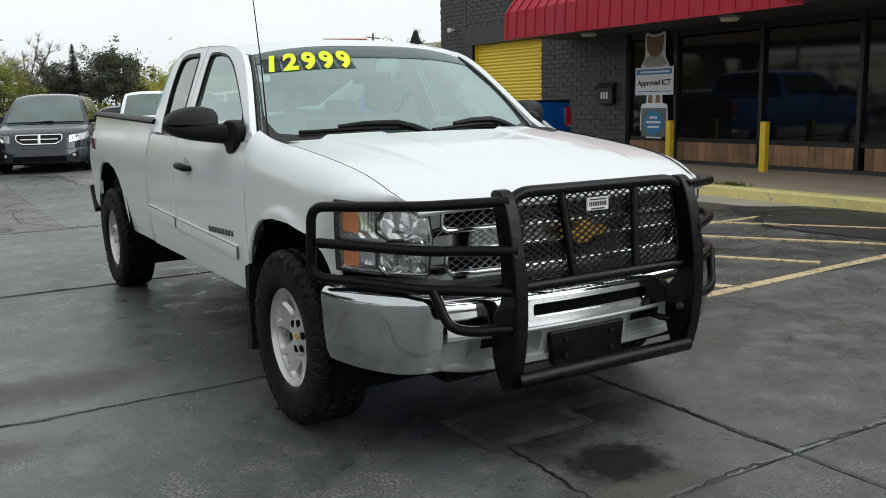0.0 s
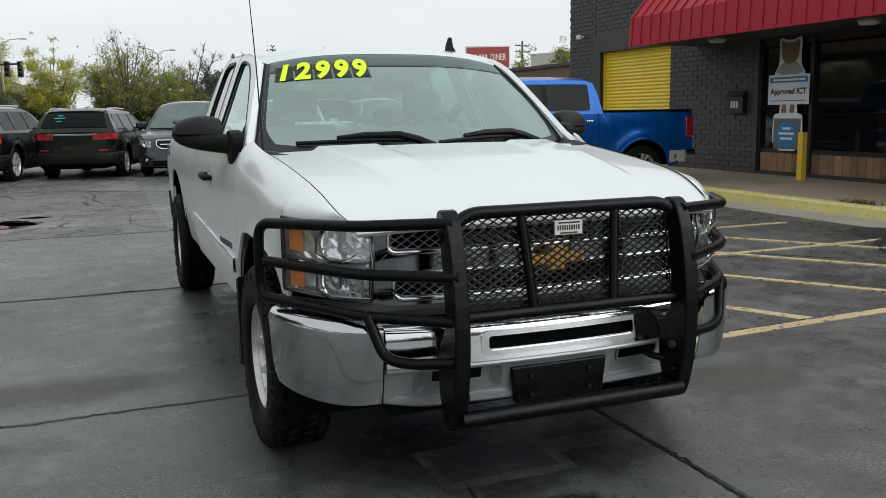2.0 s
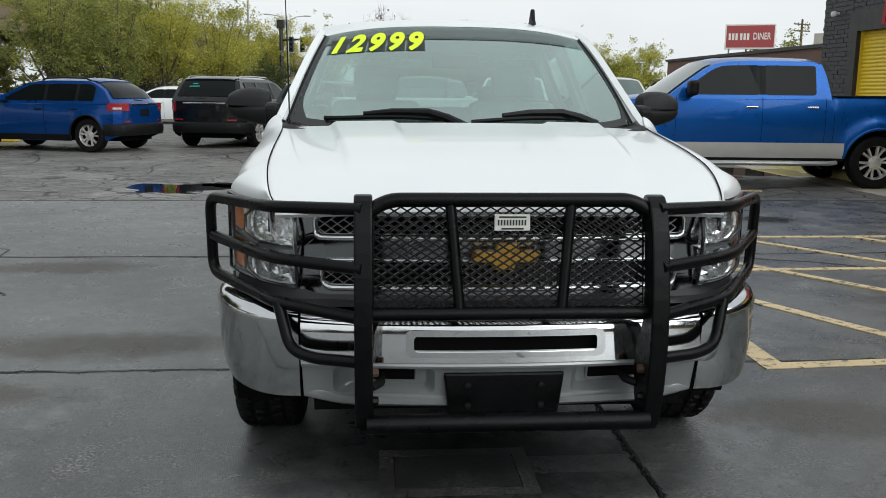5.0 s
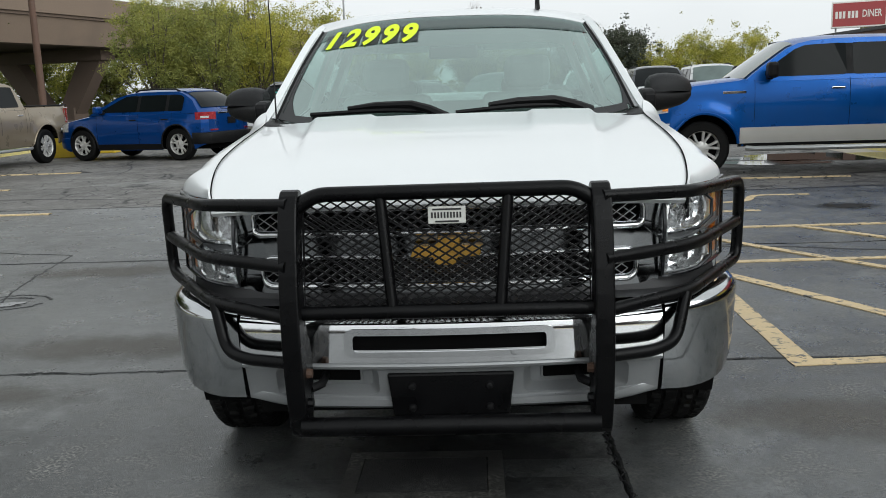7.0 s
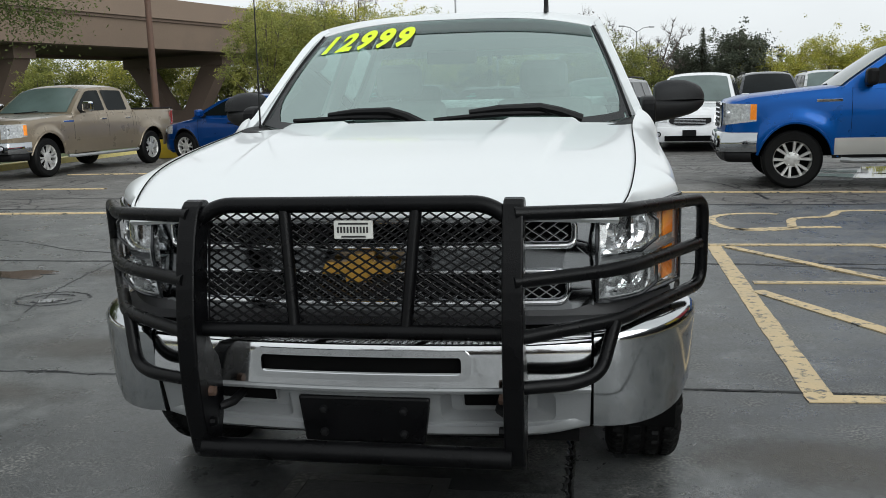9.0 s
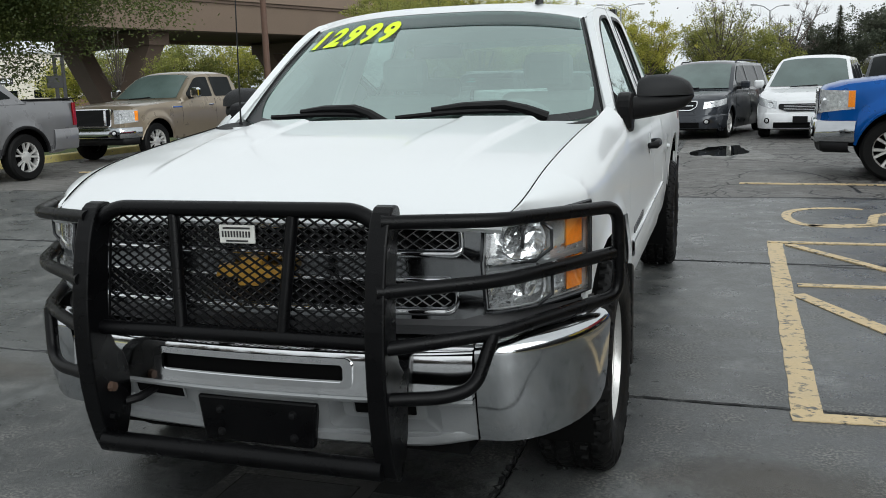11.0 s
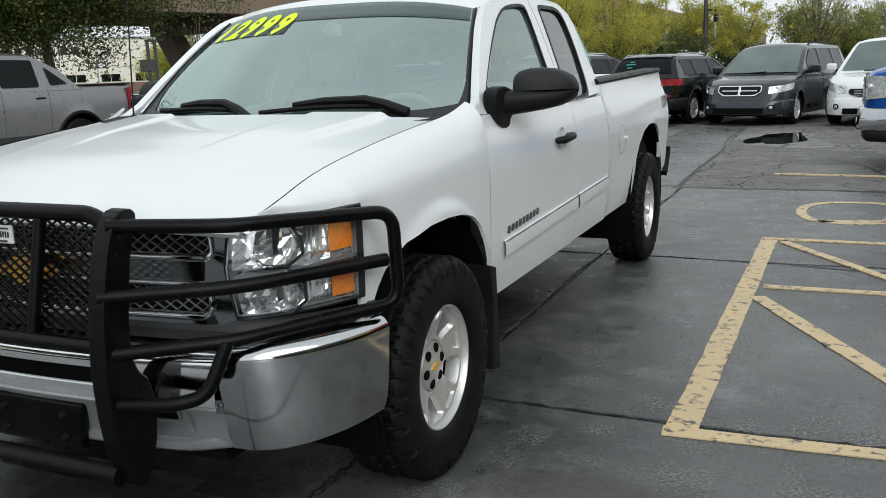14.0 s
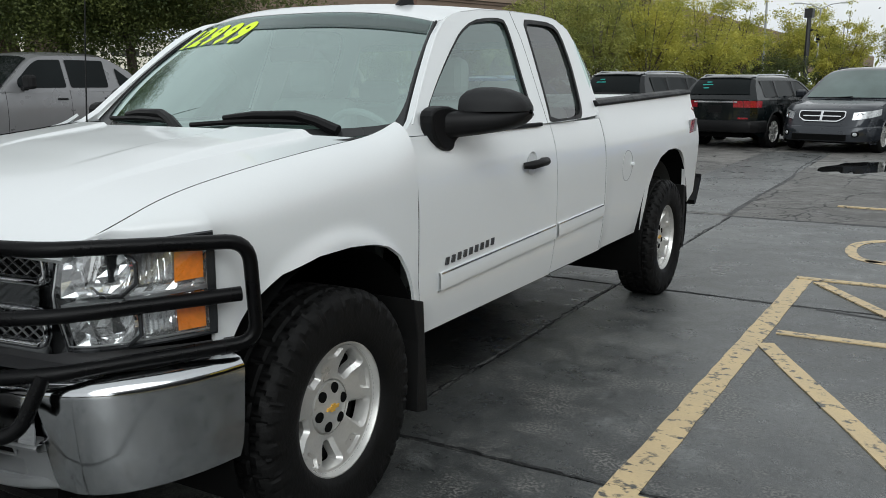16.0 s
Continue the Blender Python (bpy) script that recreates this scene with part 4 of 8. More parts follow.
    # fuel door on the driver's side
    if s > 0:
        part("fuel_door", Geo().tube([(side_x(2.79 + 0.088 * math.cos(a), 0.94 + 0.088 * math.sin(a)) - 0.0005, 2.79 + 0.088 * math.cos(a), 0.94 + 0.088 * math.sin(a)) for a in span(0, 2 * math.pi, 36)[:-1]], 0.0022, 5, closed=True), M["grey_metal"], bed, smooth=True)
        part("fuel_latch", Geo().lathe([(0.0, 0.955), (0.012, 0.951), (0.013, 0.92)], 12, (0, 2.86, 0.945), "x"), M["white_paint"], bed, smooth=True)
    # bed rail cap and decal
    part("rail_cap", Geo().prism([(s * 0.75, 1.29), (s * 0.872, 1.285), (s * 0.878, 1.30), (s * 0.86, 1.318), (s * 0.76, 1.318)], 2.43, 4.39, "y", Matrix.Translation((0, 2.43, 1.29)) @ Matrix.Rotation(0.0235, 4, "X") @ Matrix.Translation((0, -2.43, -1.29))), M["black_plastic"], bed, bevel=0.006)
    dec = part("side_decal", Geo().prism([(4.17, 1.06), (4.36, 1.07), (4.37, 1.16), (4.20, 1.15)], s * 0.915, s * 0.9315, "x"), M["grey_metal"], bed, "red and grey trim decal")
    part("decal_stripe", Geo().prism([(4.17, 1.06), (4.26, 1.065), (4.31, 1.155), (4.22, 1.15)], s * 0.9315, s * 0.9325, "x"), M["red_lens"], dec)
    part("tail_lamp", Geo().prism([(4.37, 0.86), (4.45, 0.86), (4.45, 1.24), (4.385, 1.24)], min(s * 0.76, s * 0.885), max(s * 0.76, s * 0.885), "x"), M["red_lens"], truck, bevel=0.015)

# hood
rows = []
for y in [-0.815, -0.80, -0.78, -0.765] + span(-0.75, 0.292, 30):
    row = []
    for k in range(141):
        u = -1 + 2 * k / 140
        sx = interp(y, SEAM_X) - 0.004
        x = u * sx
        bow = -0.085 * (1 - u * u) * min(1.0, max(0.0, (0.1 - y) / 0.8))
        back = (-0.12 * (1 - u * u) + 0.20 * u ** 4 * (1 - u ** 8)) * max(0.0, min(1.0, (y + 0.3) / 0.59))
        # shallow sunk panel between two creases, fading towards the nose
        e = min(1.0, max(0.0, (y + 0.50) / 0.70))
        dip = 0.010 * e * e * (3 - 2 * e) * min(1.0, max(0.0, (0.335 + 0.07 * min(0.0, y - 0.2) - abs(x)) / 0.022))
        row.append((x, y + bow + back, hood_z(x, y) - dip - (0.022 if y < -0.81 else 0.008 if y < -0.79 else 0.0)))
    rows.append(row)
hood = part("hood", Geo().grid(rows), M["white_paint"], truck, smooth=True, thick=0.015, angle=60)

for s in (1, -1):
    part("hood_gap", Geo().tube([(s * (interp(y, SEAM_X) - 0.0025), y, interp(y, SEAM_Z) - 0.0008) for y in span(-0.77, 0.31, 40)], 0.0021, 6), M["dark"], hood)

# roof, windshield, cowl
def shield(u, w):
    """Point of the windshield; u from side to side, w from the cowl to the roof."""
    c = 1 - u * u
    lo = Vector((0.812 * u, 0.565 - 0.290 * c, 1.212 - 0.008 * c + 0.030 * abs(u) ** 8))
    hi = Vector((0.656 * u, 1.065 - 0.08 * c, 1.655 + 0.052 * (1 - abs(u) ** 3)))
    p = lo.lerp(hi, w)
    p.z += 0.018 * math.sin(math.pi * w)
    p.y -= 0.012 * math.sin(math.pi * w)
    return p


# roof: a header that rises from the glass, then the crowned panel
rows = []
for dy, dz in ((0.0, 0.002), (0.012, 0.013), (0.045, 0.028), (0.10, 0.041)):
    rows.append([(lambda p, u: (p.x * (1 + 0.03 * abs(u) ** 4 * min(1.0, dz / 0.03)), p.y + dy, p.z + dz * (1 - 0.45 * abs(u) ** 4)))(shield(-1 + 2 * j / 24, 1.0), -1 + 2 * j / 24) for j in range(25)])
for k in range(23):
    y = 1.22 + (2.45 - 1.22) * k / 22
    zc = interp(y, [(1.22, 1.757), (1.5, 1.770), (2.0, 1.776), (2.33, 1.766), (2.45, 1.72)])
    ze = interp(y, [(1.15, 1.70), (1.4, 1.73), (1.7, 1.745), (2.05, 1.75), (2.26, 1.742), (2.40, 1.69), (2.45, 1.61)])
    row = []
    for j in range(25):
        u = -1 + 2 * j / 24
        row.append((u * (upper_x(ze) + 0.002), y - 0.06 * (1 - u * u) * max(0.0, (1.6 - y) / 0.6), ze + (zc - ze) * (1 - abs(u) ** 3.0)))
    rows.append(row)
roof = part("roof", Geo().grid(rows), M["white_paint"], truck, smooth=True, thick=0.02)


ws = part("windshield", Geo().grid([[shield(-1 + 2 * j / 28, i / 18) for j in range(29)] for i in range(19)]), M["windshield"], truck, smooth=True)
ws.visible_shadow = False
# black border round the glass, tinted top band
bd = Geo()
n = Vector((0, -0.55, 0.8)).normalized() * 0.004
for a, c in ((-1.0, -0.985), (0.990, 1.0)):
    bd.grid([[shield(a + (c - a) * j / 3, i / 18) + n for j in range(4)] for i in range(19)])
bd.grid([[shield(-0.985 + 1.965 * j / 24, w) + n for j in range(25)] for w in (0.0, 0.03, 0.06)])
bd.grid([[shield(-0.98 + 1.965 * j / 24, w) + n for j in range(25)] for w in (0.997, 0.9985, 1.0)])
for s in (1, -1):
    bd.grid([[shield(s * ((0.982 if s < 0 else 0.991) - (0.006 - 0.006 * s + (0.11 if s < 0 else 0.05) * max(0.0, 1 - w / 0.30) ** 2.4) * j / 4), w) + n * 0.95 for j in range(5)] for w in span(0.04, 0.99, 24)])
part("glass_border", bd, M["glass_edge"], ws, smooth=True)
for s in (1, -1):
    part("pillar_trim", Geo().tube([shield(s, w) + Vector((s * 0.006, 0, 0.003)) for w in span(0, 1, 12)], 0.006, 8), M["black_plastic"], ws, smooth=True)
    pil = Geo().grid([[shield(s, w), shield(s, w) + Vector((s * 0.022, 0.008, 0.006)), Vector((s * upper_x(interp(y, FRAME)), y, interp(y, FRAME)))] for w, y in [(w, 0.545 + 0.505 * w) for w in span(0, 1, 14)]])
    part("pillar", pil, M["white_paint"], truck, smooth=True, thick=0.006)
tint = part("tint_band", Geo().grid([[shield(-0.975 + 1.955 * j / 24, w) + n * 0.7 for j in range(25)] for w in span(0.875, 0.9965, 4)]), M["band"], ws, "grey tint band")
fade = part("tint_fade", Geo().grid([[shield(-0.975 + 1.955 * j / 24, w) + n * 0.7 for j in range(25)] for w in (0.848, 0.862, 0.8745)]), M["band_edge"], ws)
tint.visible_shadow = fade.visible_shadow = False
part("cowl", Geo().grid([[(x * u, y - dc * (1 - u * u), z + 0.03 * abs(u) ** 10 * e) for u in span(-1, 1, 40)] for x, y, dc, z, e in ((0.806, 0.265, 0.12, 1.195, 0.4), (0.814, 0.305, 0.13, 1.216, 0.4), (0.826, 0.39, 0.17, 1.216, 0.7), (0.820, 0.575, 0.285, 1.206, 1.2))]), M["black_plastic"], truck, smooth=True, thick=0.01)
for u0, ue in ((-0.02, -0.80), (0.76, 0.02)):
    wp = part("wiper", Geo().tube([shield(ue + (u0 - 0.10 - ue) * k / 10, 0.065 + 0.030 * math.sin(math.pi * 0.8 * k / 10)) + n * 3.5 for k in range(11)], 0.011, 6), M["black_plastic"], truck, "black windshield wiper", smooth=True)
    part("wiper_arm", Geo().tube([shield(u0, 0.02) + n * 5, shield(u0 - 0.10, 0.075) + n * 7, shield(u0 - 0.20, 0.110) + n * 8, shield(u0 - 0.40, 0.115) + n * 7, shield(u0 - 0.56, 0.10) + n * 6], [0.022, 0.020, 0.018, 0.016, 0.011], 8), M["black_plastic"], wp, smooth=True)
# price on the glass
for k, ch in enumerate("12999"):
    dg = lettering(ch, 0.152, 0.0012, 0.0066)
    mid = -0.614 + 0.0995 * k
    for p in range(len(dg.v)):
        x, y, z = dg.v[p]
        dg.v[p] = tuple(shield((mid + x + y * 0.17) / 0.71, 0.815 + y * 1.45 / 0.80) + n * (1.2 + 60 * z))
    part("price_digit", dg, M["neon"], ws, "neon yellow painted price digit")
    film = part("decal_film", Geo().grid([[shield((mid + a) / 0.71, w) + n * 0.8 for a in span(-0.047, 0.047, 6)] for w in span(0.722, 0.905, 6)]), M["decal"], ws)
    film.visible_shadow = False
# roof fin and whip antenna
part("antenna_fin", Geo().prism([(1.11, 1.735), (1.25, 1.745), (1.24, 1.775), (1.20, 1.822), (1.178, 1.822), (1.155, 1.768)], 0.425, 0.445, "x"), M["black_plastic"], roof, bevel=0.006)
part("whip_antenna", Geo().tube([(-0.80, 0.48, 1.21), (-0.80, 0.482, 1.25), (-0.806, 0.51, 1.60), (-0.822, 0.56, 2.05)], [0.012, 0.004, 0.003, 0.002], 6), M["black_plastic"], truck, smooth=True)
# rear of the cab, cargo bed, tailgate, bumper, underbody
part("cab_back", Geo().box(-0.86, 0.86, 2.395, 2.415, 0.5, 1.225).grid([[(x, 2.44, 1.22) for x in (-0.86, 0.86)], [(x, 2.46, 1.28) for x in (-0.84, 0.84)]]).grid([[(x, 2.44, 1.60) for x in (-0.70, 0.70)], [(x, 2.43, 1.72) for x in (-0.66, 0.66)]]), M["white_paint"], truck)
rg = part("rear_glass", Geo().grid([[(x * (1 if z < 1.5 else 0.88), 2.455 - (z - 1.25) * 0.05, z) for x in span(-0.82, 0.82, 6)] for z in (1.26, 1.45, 1.64)]), M["glass"], truck, smooth=True)
rg.visible_shadow = False
part("cargo_floor", Geo().box(-0.78, 0.78, 2.44, 4.37, 0.72, 0.76).box(-0.78, 0.78, 2.43, 2.46, 0.76, 1.27), M["black_plastic"], truck)
part("tailgate", Geo().box(-0.80, 0.80, 4.375, 4.44, 0.70, 1.325), M["white_paint"], truck, bevel=0.02)
part("rear_bumper", Geo().grid([[(x, 4.66 - 0.06 * (abs(x) / 0.93) ** 4 - d, z) for z, d in ((0.515, 0.16), (0.53, 0.13), (0.69, 0.01), (0.725, 0.0), (0.735, 0.03))] for x in span(-0.93, 0.93, 20)]), M["black_plastic"], truck, smooth=True, thick=0.04)
# underbody boxes with their shade put in as near-black colour
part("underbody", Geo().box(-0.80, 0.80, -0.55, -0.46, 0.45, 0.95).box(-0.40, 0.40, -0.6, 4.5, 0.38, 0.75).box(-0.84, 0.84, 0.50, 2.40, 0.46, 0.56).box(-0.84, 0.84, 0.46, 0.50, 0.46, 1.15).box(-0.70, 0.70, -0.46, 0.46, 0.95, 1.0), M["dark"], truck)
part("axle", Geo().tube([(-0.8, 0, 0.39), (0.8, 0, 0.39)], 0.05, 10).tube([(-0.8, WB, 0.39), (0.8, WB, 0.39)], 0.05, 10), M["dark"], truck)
for s in (1, -1):
    part("wheel_liner", Geo().grid([[(s * x, WB + 0.515 * math.cos(a), 0.388 + 0.515 * math.sin(a)) for x in (0.55, 0.70, 0.85)] for a in span(0.15, math.pi - 0.15, 24)]).grid([[(s * 0.55, WB + r * math.cos(a), 0.388 + r * math.sin(a)) for r in (0.1, 0.515)] for a in span(0.15, math.pi - 0.15, 24)]), M["liner"], truck, smooth=True)
# interior
part("dashboard", Geo().prism([(0.42, 0.9), (0.42, 1.17), (0.55, 1.215), (0.80, 1.20), (0.92, 1.10), (0.90, 0.7), (0.5, 0.6)], -0.80, 0.80, "x"), M["dash"], truck, bevel=0.03)
for x in (-0.40, 0.40):
    st = part("seat", Geo().prism([(1.02, 0.75), (1.0, 0.88), (1.42, 0.88), (1.54, 1.33), (1.66, 1.33), (1.60, 0.75)], x - 0.26, x + 0.26, "x"), M["seat"], truck, bevel=0.05)
    part("headrest", Geo().box(x - 0.13, x + 0.13, 1.53, 1.63, 1.35, 1.53), M["seat"], st, bevel=0.045)
    part("rear_headrest", Geo().box(x - 0.13, x + 0.13, 2.16, 2.25, 1.30, 1.42), M["seat"], st, bevel=0.04)
part("rear_bench", Geo().prism([(1.85, 0.8), (1.85, 0.93), (2.15, 0.93), (2.22, 1.28), (2.34, 1.28), (2.34, 0.8)], -0.75, 0.75, "x"), M["seat"], truck, bevel=0.04)
sw = [(0.40 + 0.185 * math.cos(a), 0.93 - 0.09 * math.sin(a), 1.13 + 0.165 * math.sin(a)) for a in span(0, 2 * math.pi, 28)[:-1]]
part("steering_wheel", Geo().tube(sw, 0.015, 8, closed=True).tube([(0.22, 0.93, 1.13), (0.40, 0.90, 1.12), (0.58, 0.93, 1.13)], 0.02, 8), M["dash"], truck, smooth=True)
part("cab_floor", Geo().box(-0.85, 0.85, 0.5, 2.40, 0.56, 0.60), M["dash"], truck)
part("rear_view_mirror", Geo().box(-0.12, 0.12, 0.93, 0.95, 1.50, 1.565), M["black_plastic"], ws, bevel=0.015)


# wheels
def wheel_face(r):
    """Dish of the wheel: how far the face stands out at a radius."""
    return interp(r, [(0.0, 0.066), (0.05, 0.066), (0.085, 0.058), (0.10, 0.052), (0.14, 0.056), (0.18, 0.070), (0.205, 0.080)])


def sector(r0, r1, a, h0, h1, n=5):
    """A rounded wedge between two radii round the bearing a, as an outline."""
    pts = [(r0, a - h0), (r0, a), (r0, a + h0), ((r0 + r1) / 2, a + (h0 + h1) / 2), (r1, a + h1), (r1, a), (r1, a - h1), ((r0 + r1) / 2, a - (h0 + h1) / 2)]
    return rounded([(r * math.cos(b), r * math.sin(b)) for r, b in pts], 2)


def wheel_mesh():
    """Five broad spokes with shallow outer pockets, windows between them, in a plain lip."""
    rim = Geo()
    rim.lathe([(0.220, 0.098), (0.220, 0.104), (0.214, 0.104), (0.208, 0.092), (0.205, 0.080)], 72)
    outer = [(0.205 * math.cos(2 * math.pi * k / 80), 0.205 * math.sin(2 * math.pi * k / 80)) for k in range(80)]
    holes = []

    def at(outline, sink):
        return [(wheel_face(math.hypot(p, q)) - sink, p, q) for p, q in outline]
    for k in range(5):
        a = 2 * math.pi * k / 5 + math.pi / 2
        big, small = sector(0.106, 0.200, a + math.pi / 5, 0.25, 0.31), sector(0.118, 0.193, a + math.pi / 5, 0.17, 0.235)
        holes.append(big)
        rim.grid([at(big, 0.0), at(small, 0.016), at(small, 0.05)], wrap=True)
        big, small = sector(0.160, 0.199, a, 0.15, 0.23), sector(0.168, 0.195, a, 0.12, 0.19)
        holes.append(big)
        rim.grid([at(big, 0.0), at(small, 0.012)], wrap=True)
        rim.add(at(small, 0.012), [tuple(range(len(small)))])
    ring = [(0.092 * math.cos(2 * math.pi * k / 40), 0.092 * math.sin(2 * math.pi * k / 40)) for k in range(40)]
    face = filled(outer, holes + [ring], lambda p, q: (wheel_face(math.hypot(p, q)), p, q))
    rim.add(face.v, face.f)
    rim.lathe([(0.092, 0.054), (0.088, 0.046), (0.084, 0.058), (0.05, 0.066), (0.0, 0.068)], 40)
    return rim


def tyre_mesh(R=0.388, width=0.262, n=42):
    """A carcass with tread blocks and shoulder lugs carved into one skin."""
    h = width / 2
    prof = [(0.206, h - 0.046), (0.216, h - 0.030), (0.226, h - 0.016), (0.25, h - 0.007), (0.29, h - 0.002), (0.322, h - 0.003)]
    prof += [(0.338, h - 0.005), (0.344, h - 0.006), (0.360, h - 0.011), (0.372, h - 0.019), (R - 0.004, h - 0.029)]
    prof += [(R, x) for x in (0.090, 0.070, 0.064, 0.056, 0.050, 0.030, 0.012, 0.006, -0.006, -0.012, -0.030, -0.050, -0.056, -0.064, -0.070, -0.090)]
    prof += [(R - 0.004, 0.029 - h), (0.372, 0.018 - h), (0.34, 0.006 - h), (0.29, 0.004 - h), (0.23, 0.026 - h), (0.206, 0.05 - h)]
    t = Geo()
    rows = []
    steps = n * 8
    for i in range(steps + 1):
        a = 2 * math.pi * (i % steps) / steps
        row = []
        for r, x in prof:
            k = (i / 8 + 0.6 * math.sin(x * 38) + (0.5 if x > 0 else 0.0) + 0.18 * ((i // 8) % 3 == 0)) % 1.0
            dx = 0.0
            if r > 0.373 and abs(x) < 0.125:
                groove = 0.052 < abs(x) < 0.066 or abs(x) < 0.009
                if groove or k < 0.20:
                    r -= 0.010
            elif r > 0.336 and x > 0.1:
                deep = 0.344 < r or (i // 8) % 2
                dx = 0.005 if k > 0.24 and deep else -0.001
            row.append((x + dx, r * math.cos(a), r * math.sin(a)))
        rows.append(row)
    return t.grid(rows)


def bowtie(w, h):
    return [(-w, -h * 0.42), (-w * 0.36, -h * 0.42), (-w * 0.36, -h), (w * 0.22, -h), (w * 0.3, -h * 0.42), (w * 0.88, -h * 0.42), (w, h * 0.42), (w * 0.36, h * 0.42), (w * 0.36, h), (-w * 0.22, h), (-w * 0.3, h * 0.42), (-w * 0.88, h * 0.42)]


rim0, tyre0 = wheel_mesh(), tyre_mesh()
for y in (0.0, WB):
    for s in (1, -1):
        rot = Matrix.Translation((s * 0.832, y, 0.388)) @ Matrix.Rotation(0 if s > 0 else math.pi, 4, "Z") @ Matrix.Rotation(radians(17 if y else -4), 4, "X")
        gr = Geo()
        gr.v, gr.f = list(rim0.v), list(rim0.f)
        gt = Geo()
        gt.v, gt.f = list(tyre0.v), list(tyre0.f)
        w = part("wheel", gr.moved(rot), M["alloy"], truck, "silver five-spoke alloy wheel", smooth=True, angle=25)
        part("tyre", gt.moved(rot), M["rubber"], w, "black all-terrain tyre with chunky tread", smooth=True, angle=35, merge=True)
        # disc painted near-black so the wheel windows read as shaded depth
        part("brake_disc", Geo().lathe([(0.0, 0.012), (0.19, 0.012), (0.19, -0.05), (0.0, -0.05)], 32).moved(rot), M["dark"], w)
        for k in range(6):
            a = 2 * math.pi * k / 6 + 0.3
            part("lug_hole", Geo().lathe([(0.0, 0.0665), (0.017, 0.0665), (0.019, 0.05)], 16, (0, 0.063 * math.cos(a), 0.063 * math.sin(a))).moved(rot), M["dark"], w)
        part("cap_badge", Geo().prism(bowtie(0.031, 0.012), 0.066, 0.0725, "x").moved(rot @ Matrix.Rotation(radians(-17 if y else 4), 4, "X")), M["gold"], w)


# front end
def front_y(x, y0=-0.80, side=0.90):
    """Plan curve of the nose: flat in the middle, swept back at the ends."""
    return y0 + 0.05 * (abs(x) / 0.66) ** 2 if abs(x) < 0.66 else y0 + 0.05 + 0.27 * ((abs(x) - 0.66) / 0.26) ** 1.5


# near-black sheet paints the shaded depth behind the grille
gr = Geo()
gr.grid([[(x, -0.775 + 0.04 * (x / 0.66) ** 2, z) for x in span(-0.67, 0.67, 16)] for z in span(0.70, 1.02, 6)])
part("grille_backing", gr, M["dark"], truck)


def grille_face(a, c):
    return (a, -0.812 + 0.05 * (a / 0.66) ** 2 - 0.05 * (c - 0.86) + (0.10 * max(0.0, abs(a) - 0.60)), c)


UP, LOW = (-0.600, 0.600, 0.930, 0.988, 0.016), (-0.582, 0.582, 0.762, 0.838, 0.028)
part("grille_frame", filled(dense([(-0.660, 0.715), (0.660, 0.715), (0.672, 0.86), (0.668, 1.018), (-0.668, 1.018), (-0.672, 0.86)], 0.05), [dense(rrect(*UP), 0.05), dense(rrect(*LOW), 0.05)], grille_face), M["grille_chrome"], truck, "chrome grille frame", thick=0.03)
for x0, x1, z0, z1, r in (UP, LOW):
    # bright lip round each opening, deeper along its foot
    hoop = [grille_face(a, c) for a, c in dense(rrect(x0 - 0.010, x1 + 0.010, z0 - 0.012, z1 + 0.006, r + 0.008), 0.05)]
    part("grille_lip", Geo().tube([(x, y - 0.006, z) for x, y, z in hoop], [0.0105 if z < z0 else 0.0065 for x, y, z in hoop], 10, closed=True), M["chrome"], truck, smooth=True)
    part("opening_wall", Geo().grid([[(x, y + d, z) for x, y, z in [grille_face(a, c) for a, c in dense(rrect(x0, x1, z0, z1, r), 0.05)]] for d in (0.0, 0.045)], wrap=True), M["black_plastic"], truck)
    # diamond mesh inside, a nearer silver layer and a dark one behind it
    for depth, thin, mat in ((0.012, 0.0013, "grille_mesh"), (0.028, 0.003, "black_plastic")):
        hc = Geo()
        x, row = x0 - 0.02, 0
        while x < x1 + 0.02:
            for k in range(-1, int((z1 - z0) / 0.0145) + 1):
                z = z0 + k * 0.0145
                for tilt in (1, -1):
                    if (k + row) % 2:
                        continue
                    a, c = (x, z), (x + 0.0205, z + tilt * 0.0145)
                    if min(a[0], c[0]) < x0 or max(a[0], c[0]) > x1 or min(a[1], c[1]) < z0 - 0.004 or max(a[1], c[1]) > z1 + 0.004:
                        continue
                    p, q = grille_face(*a), grille_face(*c)
                    hc.add([(p[0], p[1] + depth, p[2] - thin), (q[0], q[1] + depth, q[2] - thin), (q[0], q[1] + depth, q[2] + thin), (p[0], p[1] + depth, p[2] + thin),
                            (p[0], p[1] + depth + 0.006, p[2] - thin), (q[0], q[1] + depth + 0.006, q[2] - thin), (q[0], q[1] + depth + 0.006, q[2] + thin), (p[0], p[1] + depth + 0.006, p[2] + thin)],
                           [(0, 1, 2, 3), (3, 2, 6, 7), (0, 4, 5, 1)])
            x += 0.0205
            row += 1
        part("grille_mesh", hc, M[mat], truck)
part("badge", Geo().prism(bowtie(0.112, 0.042), -0.880, -0.835, "y", Matrix.Translation((0, 0, 0.868))), M["gold"], truck, "gold badge in the grille", bevel=0.004)


# headlights
def lamp_pt(s, u, z, out=0.0):
    """u from the inner end to the outer end."""
    x = 0.672 + 0.245 * u ** 0.9
    y = -0.765 + 0.255 * u ** 1.75 - 0.035 * (1 - abs((z - 0.90) / 0.14)) * (1 - u)
    return (s * (x + out * u), y - out * (1 - 0.4 * u), z)


